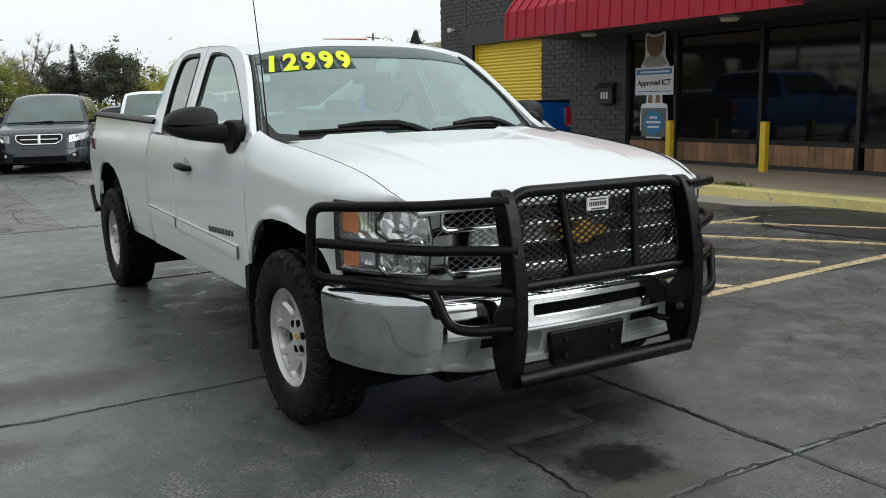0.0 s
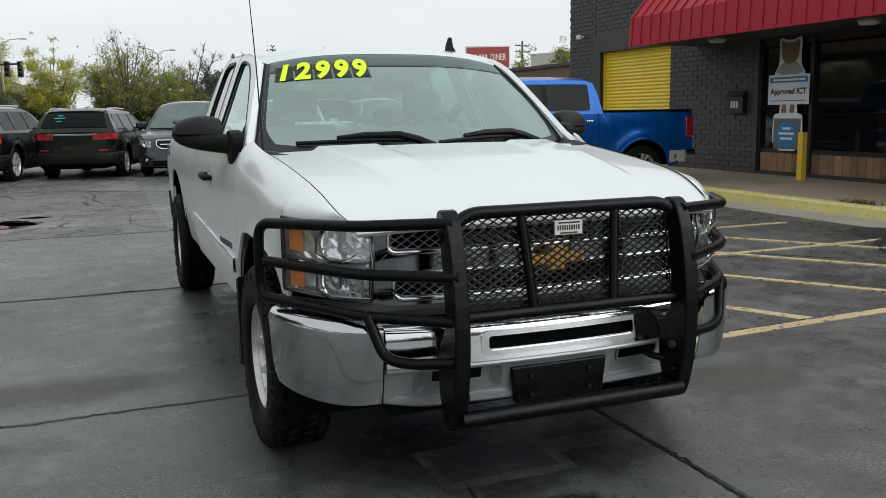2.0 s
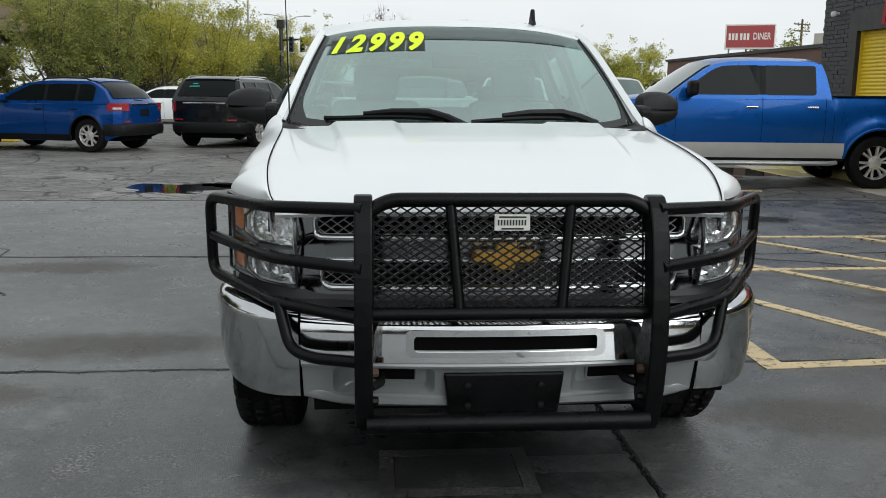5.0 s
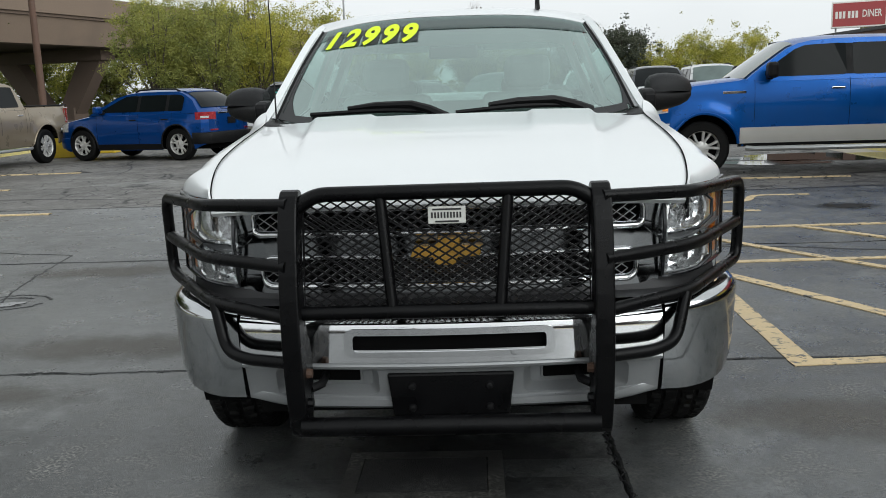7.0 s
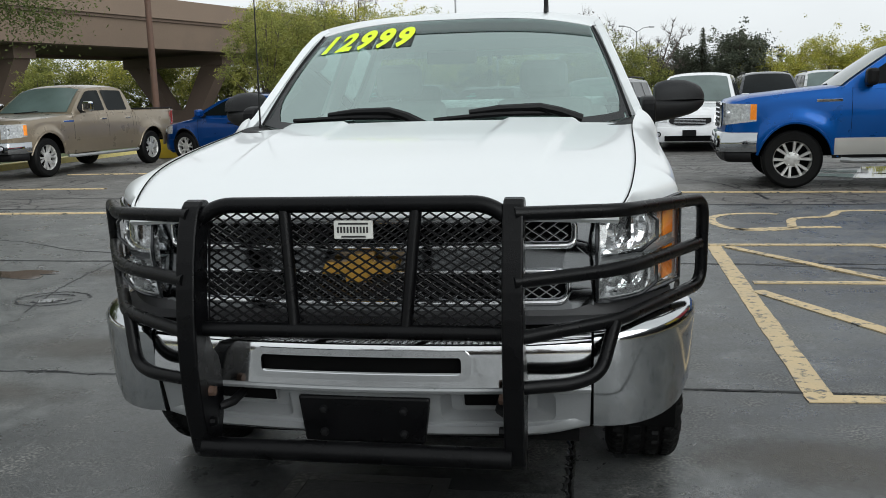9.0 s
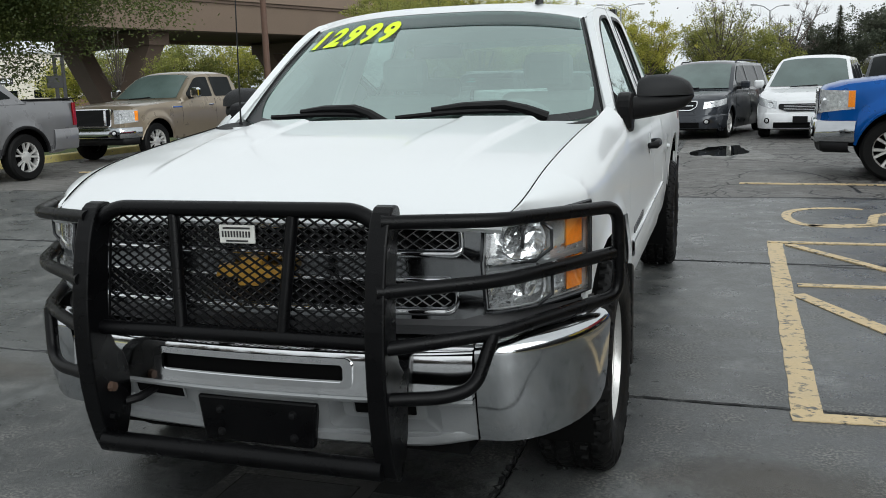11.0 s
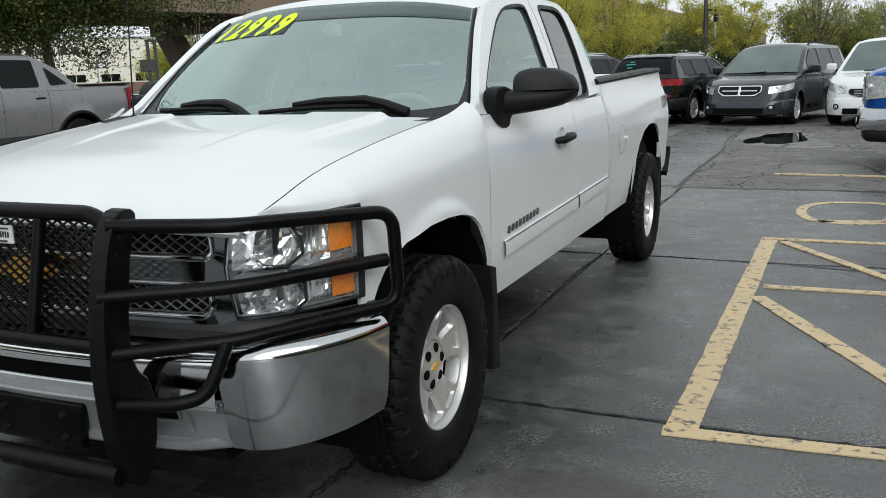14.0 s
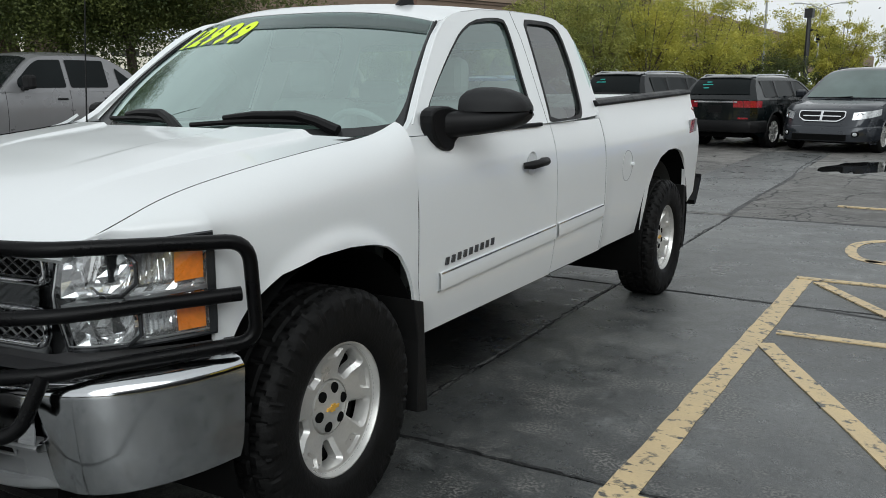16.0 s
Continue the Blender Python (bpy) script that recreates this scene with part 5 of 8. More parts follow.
for s in (1, -1):
    top = lambda u: 1.005 + 0.03 * u
    low = lambda u: 0.752 + 0.022 * u
    hl = part("headlight", Geo().grid([[(lambda p: (p[0] * 0.985, p[1] + 0.050 * (1 - u * 0.5), p[2]))(lamp_pt(s, u, low(u) + (top(u) - low(u)) * w)) for u in span(0, 1, 14)] for w in span(0, 1, 10)]), M["reflector"], truck, "clear headlight with amber corner")
    rj = random.Random(5)
    for v in hl.data.vertices:
        v.co.y += rj.uniform(-0.012, 0.012)
        v.co.x += rj.uniform(-0.002, 0.002)
    lens = part("lens", Geo().grid([[lamp_pt(s, u, low(u) + (top(u) - low(u)) * w, 0.006) for u in span(0, 1, 16)] for w in span(0, 1, 10)]), M["lens"], hl, smooth=True)
    lens.visible_shadow = False
    edge = [lamp_pt(s, u, low(u), 0.004) for u in span(0, 1, 12)] + [lamp_pt(s, 1, low(1) + (top(1) - low(1)) * w, 0.004) for w in span(0.1, 0.9, 6)] + [lamp_pt(s, u, top(u), 0.004) for u in span(1, 0, 12)] + [lamp_pt(s, 0, low(0) + (top(0) - low(0)) * w, 0.004) for w in span(0.9, 0.1, 6)]
    part("lens_rim", Geo().tube(edge, 0.0065, 6, closed=True), M["lamp_frame"], hl, smooth=True)
    part("outer_frame", Geo().grid([[lamp_pt(s, u, low(u) + (top(u) - low(u)) * w, 0.008) for u in (0.965, 0.985, 1.0)] for w in span(0.0, 1.0, 8)]), M["lamp_frame"], hl, smooth=True)
    for w0, w1 in ((0.06, 0.42), (0.56, 0.95)):
        part("amber_reflector", Geo().grid([[lamp_pt(s, u, low(u) + (top(u) - low(u)) * w, -0.008) for u in span(0.80, 0.955, 6)] for w in span(w0, w1, 5)]), M["amber"], hl, smooth=True, thick=0.004)
        part("divider", Geo().grid([[lamp_pt(s, u, low(u) + (top(u) - low(u)) * w, d) for u in span(0.02, 0.98, 10)] for w, d in (((w0 + w1) / 2 + 0.20, -0.05), ((w0 + w1) / 2 + 0.205, -0.004), ((w0 + w1) / 2 + 0.235, -0.004), ((w0 + w1) / 2 + 0.24, -0.05))]) if w0 < 0.3 else Geo().tube([lamp_pt(s, u, low(u) + (top(u) - low(u)) * 0.985, -0.01) for u in span(0, 1, 8)], 0.004, 6), M["silver"], hl, smooth=True)
        zc = low(0.35) + (top(0.35) - low(0.35)) * (w0 + w1) / 2
        for uc, rr in ((0.38, 0.060),):
            c = Vector(lamp_pt(s, uc, zc, -0.045))
            bowl = Geo().lathe([(0.006, 0.05), (0.02, 0.045), (0.034, 0.025), (rr, -0.012), (rr + 0.006, -0.014), (rr + 0.008, -0.004)], 24, (0, 0, 0), "y")
            part("bowl", bowl.moved(Matrix.Translation(c) @ Matrix.Rotation(s * radians(12), 4, "Z")), M["reflector"], hl, smooth=True, angle=30)
            part("bowl_ring", Geo().tube([c + Vector((s * 0.010, -0.016, 0)) + Vector(((rr + 0.010) * math.cos(a) * 1.15, 0.02 * math.cos(a) * s, (rr + 0.008) * math.sin(a) * 0.98)) for a in [math.pi / 8 + math.pi / 4 * i for i in range(8)]], 0.0055, 6, closed=True), M["lamp_frame"], hl, smooth=True)
            part("bulb", Geo().lathe([(0.0, -0.012), (0.010, -0.008), (0.013, 0.01), (0.013, 0.04)], 14, (0, 0, 0), "y").moved(Matrix.Translation(c)), M["lens"], hl, smooth=True)
        # faceted reflector ribs
        for k in range(7):
            u = 0.60 + 0.035 * k
            part("rib", Geo().grid([[lamp_pt(s, u + du, low(u) + (top(u) - low(u)) * w, d) for du, d in ((0, -0.03), (0.012, -0.012), (0.03, -0.03))] for w in (w0 + 0.02, w1 - 0.02)]), M["reflector"], hl)
        # facets fan out from the bowl to the edges of its chamber
        uc, wc, ru, rw = 0.38, (w0 + w1) / 2, 0.062 / 0.29, 0.062 / 0.255
        fan = []
        for k in range(18):
            a = 2 * math.pi * (k + 0.5) / 18
            ca, sa = math.cos(a), math.sin(a)
            reach = min((0.60 - uc if ca > 0 else uc - 0.015) / max(abs(ca), 1e-6), (w1 - wc + 0.03) / max(abs(sa), 1e-6))
            fan.append([(uc + ru * ca, wc + rw * sa, -0.030)] + [(uc + ca * max(ru, reach * m) + rj.uniform(-0.012, 0.012), wc + sa * max(rw, reach * m), -0.020 - 0.016 * ((k + q) % 2)) for q, m in enumerate((0.55, 0.8))] + [(uc + ca * reach, wc + sa * reach, -0.012)])
        for k in range(18):
            p, q = fan[k], fan[(k + 1) % 18]
            part("facet", Geo().grid([[lamp_pt(s, min(0.98, max(0.01, u)), low(u) + (top(u) - low(u)) * w, d) for u, w, d in e] for e in (p, q)]), M["reflector"], hl)
        part("fluted_panel", Geo().grid([[lamp_pt(s, u, low(u) + (top(u) - low(u)) * w, -0.034) for u in span(0.60, 0.80, 6)] for w in (w0, w1)]), M["reflector"], hl)
        c = Vector(lamp_pt(s, 0.38, zc, -0.030))
        part("bulb_shield", Geo().box(c.x - 0.004, c.x + 0.004, c.y - 0.004, c.y + 0.03, c.z - 0.030, c.z + 0.042), M["lamp_frame"], hl, bevel=0.003)
    part("lens_edge", Geo().tube([(x - s * 0.004 * (1 if abs(x) > 0.8 else -1), y - 0.004, z + (0.011 if z < 0.85 else -0.011)) for x, y, z in edge], 0.0028, 5, closed=True), M["silver"], hl, smooth=True)

# bumper
def bump_y(x, push=0.0):
    a = abs(x)
    if a < 0.68:
        return -0.905 + 0.06 * (a / 0.68) ** 2 - push
    u = (a - 0.68) / 0.29
    return -0.845 + 0.43 * (1 - math.sqrt(max(0.0, 1 - u * u))) * 0.98 - push * (1 - u)


BX = span(-0.655, 0.655, 30)
EX = [0.662, 0.69, 0.72, 0.76, 0.80, 0.84, 0.875, 0.905, 0.93, 0.948, 0.960, 0.968]
bumper = part("bumper", Geo().grid([[(x, bump_y(x, p) + dy, z) for z, p, dy in ((0.526, -0.02, 0.03), (0.530, 0.022, 0), (0.534, 0.026, 0), (0.56, 0.0235, 0), (0.575, 0.022, 0))] for x in BX]), M["chrome"], truck, "chrome front bumper with silver valance", smooth=True, thick=0.004)
# band above the slot, and its ends
part("bumper_band", Geo().grid([[(x, bump_y(x, p) + dy, z) for z, p, dy in ((0.618, 0.0175, 0), (0.648, 0.0145, 0), (0.658, 0.011, 0), (0.669, -0.002, 0), (0.682, -0.020, 0), (0.693, -0.055, 0), (0.698, -0.12, 0))] for x in BX]), M["chrome"], bumper, smooth=True)
for s in (1, -1):
    part("bumper_band", Geo().grid([[(s * x, bump_y(x, p), z) for z, p in ((0.575, 0.022), (0.598, 0.0195), (0.618, 0.0175))] for x in span(0.30, 0.655, 8)]), M["chrome"], bumper, smooth=True)
    rows = []
    for x in EX:
        u = (x - 0.66) / 0.31
        zb, zt = 0.388 + 0.022 * u * u, 0.700 + 0.012 * u
        rows.append([(s * (x + dx * u), bump_y(x, p), z) for z, p, dx in ((zb, -0.06, -0.045), (zb + 0.008, -0.030, -0.020), (zb + 0.05, -0.014, -0.006), (zb + 0.12, 0.0, 0.002), (zb + 0.2, 0.010, 0.006), (zt - 0.045, 0.018, 0.010), (zt - 0.030, 0.016, 0.008), (zt - 0.012, 0.0, -0.006), (zt - 0.003, -0.03, -0.03), (zt, -0.07, -0.05))])
    part("bumper_end", Geo().grid(rows), M["satin_chrome"], bumper, "chrome bumper end, dulled by water marks", smooth=True, thick=0.006)
# solid near-black box in place of the slot's shaded inside
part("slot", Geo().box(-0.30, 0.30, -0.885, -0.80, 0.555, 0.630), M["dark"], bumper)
part("slot_rim", filled(dense(rrect(-0.322, 0.322, 0.552, 0.640, 0.024), 0.05), [dense(rrect(-0.295, 0.295, 0.570, 0.622, 0.014), 0.05)], lambda a, c: (a, bump_y(a, 0.030 - 0.05 * (c - 0.534)), c)), M["chrome"], bumper, thick=0.01)
# valance with recessed pockets
def valance_y(x, z):
    return bump_y(x, -0.002 - 0.045 * (0.535 - z) / 0.16)


val = filled(dense([(-0.652, 0.392), (-0.50, 0.378), (-0.2, 0.37), (0.2, 0.37), (0.50, 0.378), (0.652, 0.392), (0.655, 0.535), (-0.655, 0.535)], 0.06),
             [dense(rrect(s * 0.225, s * 0.555, 0.412, 0.503, 0.02), 0.05) for s in (1, -1)], lambda a, c: (a, valance_y(a, c), c))
part("valance", val, M["silver"], bumper, "silver plastic lower valance", thick=0.006)
part("valance_lip", Geo().grid([[(x, bump_y(x, p), z) for z, p in ((0.505, -0.012), (0.509, 0.010), (0.514, 0.020), (0.522, 0.023), (0.534, 0.018), (0.540, 0.006), (0.542, -0.01))] for x in BX]), M["silver"], bumper, smooth=True)
part("valance_foot", Geo().grid([[(x, valance_y(x, 0.40) - p * min(1.0, max(0.0, (0.655 - abs(x)) / 0.14)), z + 0.03 * max(0.0, (abs(x) - 0.45) / 0.2) ** 2) for z, p in ((0.362, -0.03), (0.366, 0.0), (0.376, 0.012), (0.398, 0.014), (0.404, 0.004), (0.406, -0.01))] for x in span(-0.652, 0.652, 30)]), M["silver"], bumper, smooth=True)
for s in (1, -1):
    # a pocket that slopes back to the tow opening
    mouth, inner = rrect(s * 0.225, s * 0.555, 0.412, 0.503, 0.02), rrect(s * 0.250, s * 0.50, 0.432, 0.498, 0.015)
    pk = Geo().grid([[(a, valance_y(a, c) + 0.002, c) for a, c in mouth], [(a, valance_y(a, c) + 0.045, c) for a, c in inner]], wrap=True)
    pk.add([(a, valance_y(a, c) + 0.045, c) for a, c in inner], [tuple(range(len(inner)))])
    part("pocket", pk, M["silver"], bumper, smooth=True, angle=30)
    # flat near-black sheet painted in as the shade of the tow hole
    hole = rrect(s * 0.285, s * 0.475, 0.445, 0.503, 0.010)
    th = Geo().add([(a, valance_y(a, c) + 0.041, c) for a, c in hole], [tuple(range(len(hole)))])
    part("tow_opening", th, M["dark"], bumper)
    part("tow_rim", Geo().tube([(a, valance_y(a, c) + 0.040, c) for a, c in hole], 0.004, 6, closed=True), M["silver"], bumper, smooth=True)
    part("tow_hook", Geo().tube([(s * 0.40, -0.80, 0.47), (s * 0.40, -0.90, 0.465), (s * 0.415, -0.915, 0.462), (s * 0.43, -0.93, 0.46)], 0.014, 8), M["black_plastic"], bumper, "black tow hook", smooth=True)
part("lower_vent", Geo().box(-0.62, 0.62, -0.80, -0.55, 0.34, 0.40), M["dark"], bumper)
# filler between bumper and lights
part("bumper_filler", Geo().grid([[(x, (front_y(x) if abs(x) < 0.92 else -0.45) + dy, z) for dy, z in ((-0.06, 0.698), (-0.01, 0.71), (0.0, 0.745))] for x in span(-0.925, 0.925, 40)]), M["trim_grey"], truck, smooth=True)
ph = part("plate_holder", Geo().prism([(-0.198, 0.490), (0.198, 0.490), (0.180, 0.350), (-0.180, 0.350)], -0.898, -0.868, "y"), M["powder"], bumper, "empty black licence plate holder", bevel=0.008)
for x in (-0.12, 0.12):
    for z in (0.45, 0.38):
        part("plate_bolt", Geo().lathe([(0.0, -0.910), (0.010, -0.908), (0.014, -0.897)], 10, (x, 0, z), "y"), M["black_plastic"], ph, smooth=True)

# grille guard
guard = root("grille_guard", pose(0, -0.05, 0) @ Matrix.Diagonal((0.987, 1, 1, 1)), "black powder-coated tube grille guard bolted on the pickup's bumper", "grille guard")
prof = [(-0.85, 1.058), (-0.875, 1.077), (-0.915, 1.070), (-0.945, 1.03), (-0.975, 0.95), (-1.005, 0.80), (-1.015, 0.66), (-1.005, 0.50), (-0.975, 0.38), (-0.955, 0.335), (-0.925, 0.32), (-0.89, 0.355), (-0.85, 0.46), (-0.855, 0.60), (-0.915, 0.66), (-0.92, 0.75), (-0.895, 0.92), (-0.865, 1.02)]
for s in (1, -1):
    up = part("upright", Geo().prism(rounded(prof, 1), min(s * 0.43, s * 0.487), max(s * 0.43, s * 0.487), "x"), M["powder"], guard, bevel=0.006)
    for y, z in ((-0.95, 0.44), (-0.945, 0.53), (-0.95, 0.37)):
        part("bolt", Geo().lathe([(0.0, s * 0.412), (0.014, s * 0.414), (0.016, s * 0.431)], 8, (0, y, z), "x"), M["rust" if z == 0.53 else "powder"], up)
    top = arc_path([(s * 0.46, -0.93, 1.035), (s * 0.75, -0.81, 1.028), (s * 1.010, -0.41, 1.012), (s * 1.010, -0.39, 0.740), (s * 0.75, -0.81, 0.726), (s * 0.66, -0.87, 0.722), (s * 0.46, -0.985, 0.71)], 0.06)
    part("hoop", Geo().tube(top, 0.0195, 12), M["powder"], guard, smooth=True)
    part("hoop_bar", Geo().tube(arc_path([(s * 0.995, -0.43, 0.875), (s * 0.76, -0.81, 0.868), (s * 0.46, -0.985, 0.862)], 0.10), 0.0195, 12), M["powder"], guard, smooth=True)
    part("lower_loop", Geo().tube(arc_path([(s * 0.73, -0.83, 0.725), (s * 0.69, -0.88, 0.59), (s * 0.62, -0.93, 0.575), (s * 0.46, -0.985, 0.575)], 0.07), 0.019, 12), M["powder"], guard, smooth=True)
part("top_bar", Geo().tube(arc_path([(-0.455, -0.905, 1.015), (-0.385, -0.900, 1.060), (0.385, -0.900, 1.060), (0.455, -0.905, 1.015)], 0.05), 0.0225, 14), M["powder"], guard, smooth=True)
part("middle_bar", Geo().tube([(-0.45, -0.950, 0.715), (0.45, -0.950, 0.715)], 0.0215, 14), M["powder"], guard, smooth=True)
part("bottom_bar", Geo().tube([(-0.45, -0.965, 0.368), (0.45, -0.965, 0.368)], 0.030, 16), M["powder"], guard, smooth=True)
for s in (1, -1):
    part("inner_bar", Geo().tube([(s * 0.190, -0.898, 1.055), (s * 0.160, -0.948, 0.715)], 0.0175, 12), M["powder"], guard, smooth=True)
# expanded-metal screen: crossing strands clipped to the opening


def screen_y(z):
    """The screen leans with the inner bars."""
    return -0.877 - 0.17 * (1.0 - z)


screen = part("screen", Geo().tube([(x, screen_y(z), z) for x, z in ((-0.427, 0.726), (0.427, 0.726), (0.427, 1.03), (0.39, 1.050), (-0.39, 1.050), (-0.427, 1.03))], 0.005, 6, closed=True), M["powder"], guard, "black expanded-metal screen")
W2, Z0, Z1, PX, PZ = 0.425, 0.728, 1.052, 0.0402, 0.0245
slope = PZ / PX
lo, hi = -W2, W2
for sgn in (1, -1):
    c = -40
    while c < 40:
        # the line z = Z0 + slope * (sgn * x) + c * PZ
        pts = []
        for x in (lo, hi):
            z = Z0 + slope * sgn * x + c * PZ
            pts.append((x, z))
        (xa, za), (xb, zb) = pts
        ta, tb = 0.0, 1.0
        for bound, keep_low in ((Z0, True), (Z1, False)):
            da, db = za - bound, zb - bound
            if not keep_low:
                da, db = -da, -db
            if da < 0 and db < 0:
                ta, tb = 1.0, 0.0
            elif da < 0:
                ta = max(ta, da / (da - db))
            elif db < 0:
                tb = min(tb, da / (da - db))
        if tb - ta > 0.01:
            p = Vector((xa + (xb - xa) * ta, 0, za + (zb - za) * ta))
            q = Vector((xa + (xb - xa) * tb, 0, za + (zb - za) * tb))
            d = q - p
            ang = math.atan2(d.z, d.x)
            strands = Geo()
            strands.box(0, d.length, -0.003, 0.003, -0.0024, 0.0024, Matrix.Translation((p.x, 0.002 * sgn, p.z)) @ Matrix.Rotation(-ang, 4, "Y"))
            strands.v = [(vx, vy + screen_y(vz), vz) for vx, vy, vz in strands.v]
            part("strand", strands, M["powder"], screen)
        c += 1
pl = part("maker_plate", Geo().box(-0.050, 0.063, -0.892, -0.884, 0.962, 1.014), M["sticker"], guard, "small pale metal maker's plate", bevel=0.003)
for z0, z1, x0, x1 in ((1.003, 1.008, -0.036, 0.050), (0.980, 0.997, -0.040, 0.054), (0.967, 0.972, -0.028, 0.042)):
    n2 = 10 if z1 - z0 > 0.01 else 1
    for k in range(n2):
        a = x0 + (x1 - x0) * k / n2
        part("print_bar", Geo().box(a, a + (x1 - x0) / n2 * (0.55 if n2 > 1 else 1), -0.8935, -0.892, z0, z1), M["black_ink"], pl)


# ---- parked vehicles ----
def softened(pts, r):
    """Rounds the corners of an outline by a small radius."""
    out = []
    for i, p in enumerate(pts):
        p = Vector(p)
        a, c = Vector(pts[i - 1]), Vector(pts[(i + 1) % len(pts)])
        da, dc = min(r, (a - p).length / 2.5), min(r, (c - p).length / 2.5)
        pa, pc = p + (a - p).normalized() * da, p + (c - p).normalized() * dc
        for u in (0.0, 0.33, 0.67, 1.0):
            q = pa * (1 - u) ** 2 + p * 2 * u * (1 - u) + pc * u * u
            out.append((q.x, q.y))
    return out


def vehicle(name, label, category, at, turn, body, s):
    """A parked vehicle. Local front is -y, origin midway between the axles on the ground. s holds its sizes and trim."""
    car = root(name, pose(at[0], at[1], 0, 0, 0, turn), label, category, "parked vehicles")
    wb, W, H = s["wb"], s["W"] / 2, s["H"]
    f0, r1 = -wb / 2 - s["fo"], wb / 2 + s["ro"]
    belt, gc, R = s["belt"], s.get("gc", 0.26), s.get("R", 0.36)
    wsb, wst, rgt, rgb = s["wsb"], s["wst"], s["rgt"], s["rgb"]
    hood = [(f0, s["nose"]), (f0 + 0.06, s["nose"] + 0.08), (f0 + 0.3, s["hood"] - 0.05), (wsb, s["hood"] + 0.06), (wsb + 0.25, belt)]
    rear = s.get("rail", belt)
    ra = R + s.get("gap", 0.075)

    def width(y):
        return W * interp(y, [(f0, s.get("fw", 0.72)), (f0 + 0.07, 0.86), (f0 + 0.2, 0.94), (f0 + 0.55, 0.99), (0, 1.0), (r1 - 0.5, 0.99), (r1 - 0.12, 0.95), (r1, s.get("rw", 0.84))])

    def deck(y):
        if y < wsb + 0.25:
            return interp(y, hood)
        if "rail" in s and y > rgb + 0.02:
            return rear
        return belt

    def bottom(y):
        z = interp(y, [(f0, gc + 0.10), (f0 + 0.3, s.get("fgc", gc - 0.02)), (-wb / 2, s.get("fgc", gc - 0.01)), (-wb / 2 + 0.1, gc), (r1 - 0.4, gc), (r1, gc + 0.14)])
        for c in (-wb / 2, wb / 2):
            d = abs(y - c)
            if d < ra:
                z = max(z, R * 0.98 + math.sqrt(ra * ra - d * d))
        return z

    def side(y, z):
        u = (z - gc) / (belt - gc)
        k = interp(u, [(0, 0.93), (0.15, 0.965), (0.45, 0.995), (0.62, 1.0), (0.85, 0.985), (1.0, 0.955), (1.3, 0.93)])
        x = width(y) * k
        for c in (-wb / 2, wb / 2):
            d = math.hypot(y - c, z - R)
            fw = s.get("flare_w", 0.09)
            if d < ra + fw:
                k = 1 - max(0, d - ra) / fw
                x += s.get("flare", 0.018) * k * (2 - k if fw > 0.1 else 1)
        return x

    ys = [f0, f0 + 0.015, f0 + 0.04, f0 + 0.08, f0 + 0.14, f0 + 0.2]
    for c in (-wb / 2, wb / 2):
        ys += [c - ra * math.cos(math.pi * k / 22) for k in range(23)] + [c - ra - 0.004, c + ra + 0.004]
    ys += span(f0 + 0.3, r1 - 0.2, 30) + [r1 - 0.12, r1 - 0.06, r1 - 0.02, r1]
    if "rail" in s:
        ys += [rgb + 0.02, rgb + 0.025]
    ys = sorted(ys)
    rows = []
    for y in ys:
        zb, zt = bottom(y), deck(y)
        zs = max(zb + 0.02, zt - (0.07 if y < wsb else 0.03))
        half = [(side(y, z), z) for z in span(zb, zs, 7)]
        xs = half[-1][0]
        half += [(xs * 0.975, zs + (zt - zs) * 0.62), (xs * 0.90, zt - 0.004), (xs * 0.6, zt + (0.012 if y < wsb else 0)), (0.0, zt + (0.02 if y < wsb else 0))]
        rows.append([(x, y, z) for x, z in half] + [(-x, y, z) for x, z in half[-2::-1]])
    g = Geo().grid(rows)
    k = len(rows[0])
    for end in (rows[0], rows[-1]):
        half = end[:k // 2 + 1]
        g.grid([[(max(x, 0.01) * u, y, z) for u in span(-1, 1, 12)] for x, y, z in half])
    shell = part("body", g, body, car, smooth=True, angle=32)
    part("underbody", Geo().box(-W * 0.62, W * 0.62, f0 + 0.25, r1 - 0.2, gc, min(belt, s["nose"] + 0.15) - 0.1), M["dark"], car)

    # cabin
    def hw(z):
        return W * (0.945 - s.get("tumble", 0.30) * (z - belt) / (H - belt) * 0.75)
    def rake(u):
        return (wsb + (wst - wsb) * u, belt - 0.03 + (H - 0.025 - belt) * u ** 0.92)
    tail3 = [(rgt, H - 0.05), ((rgt + rgb) / 2, (H + belt) / 2 + 0.02), (rgb, belt - 0.02)]
    prof = [rake(u) for u in (0.0, 0.2, 0.4, 0.6, 0.8)] + [(wst, H - 0.055), (wst + 0.18, H - 0.018), (wst + 0.5, H),
            ((wst + rgt) / 2 + 0.2, H), (rgt - 0.15, H - 0.012), (rgt, H - 0.05), ((rgt + rgb) / 2, (H + belt) / 2 + 0.02), (rgb, belt - 0.02)]

    def across(y, z, n=10, lim=1.0, off=0.0):
        e = min(1.0, max(0.0, (z - belt) / (H - belt)))
        out = []
        for j in range(n + 1):
            u = lim * (-1 + 2 * j / n)
            fb = 0.10 * (1 - u * u) * (-1 if y < (wst + rgt) / 2 else 0.5) * (1 - 0.6 * e)
            out.append((u * hw(z), y + fb, z + 0.03 * e * (1 - u * u) + off))
        return out
    cab = Geo().grid([across(y, z) for y, z in prof])
    for q in (1, -1):
        cab.add([(q * hw(z), y, z) for y, z in prof], [tuple(range(len(prof)))])
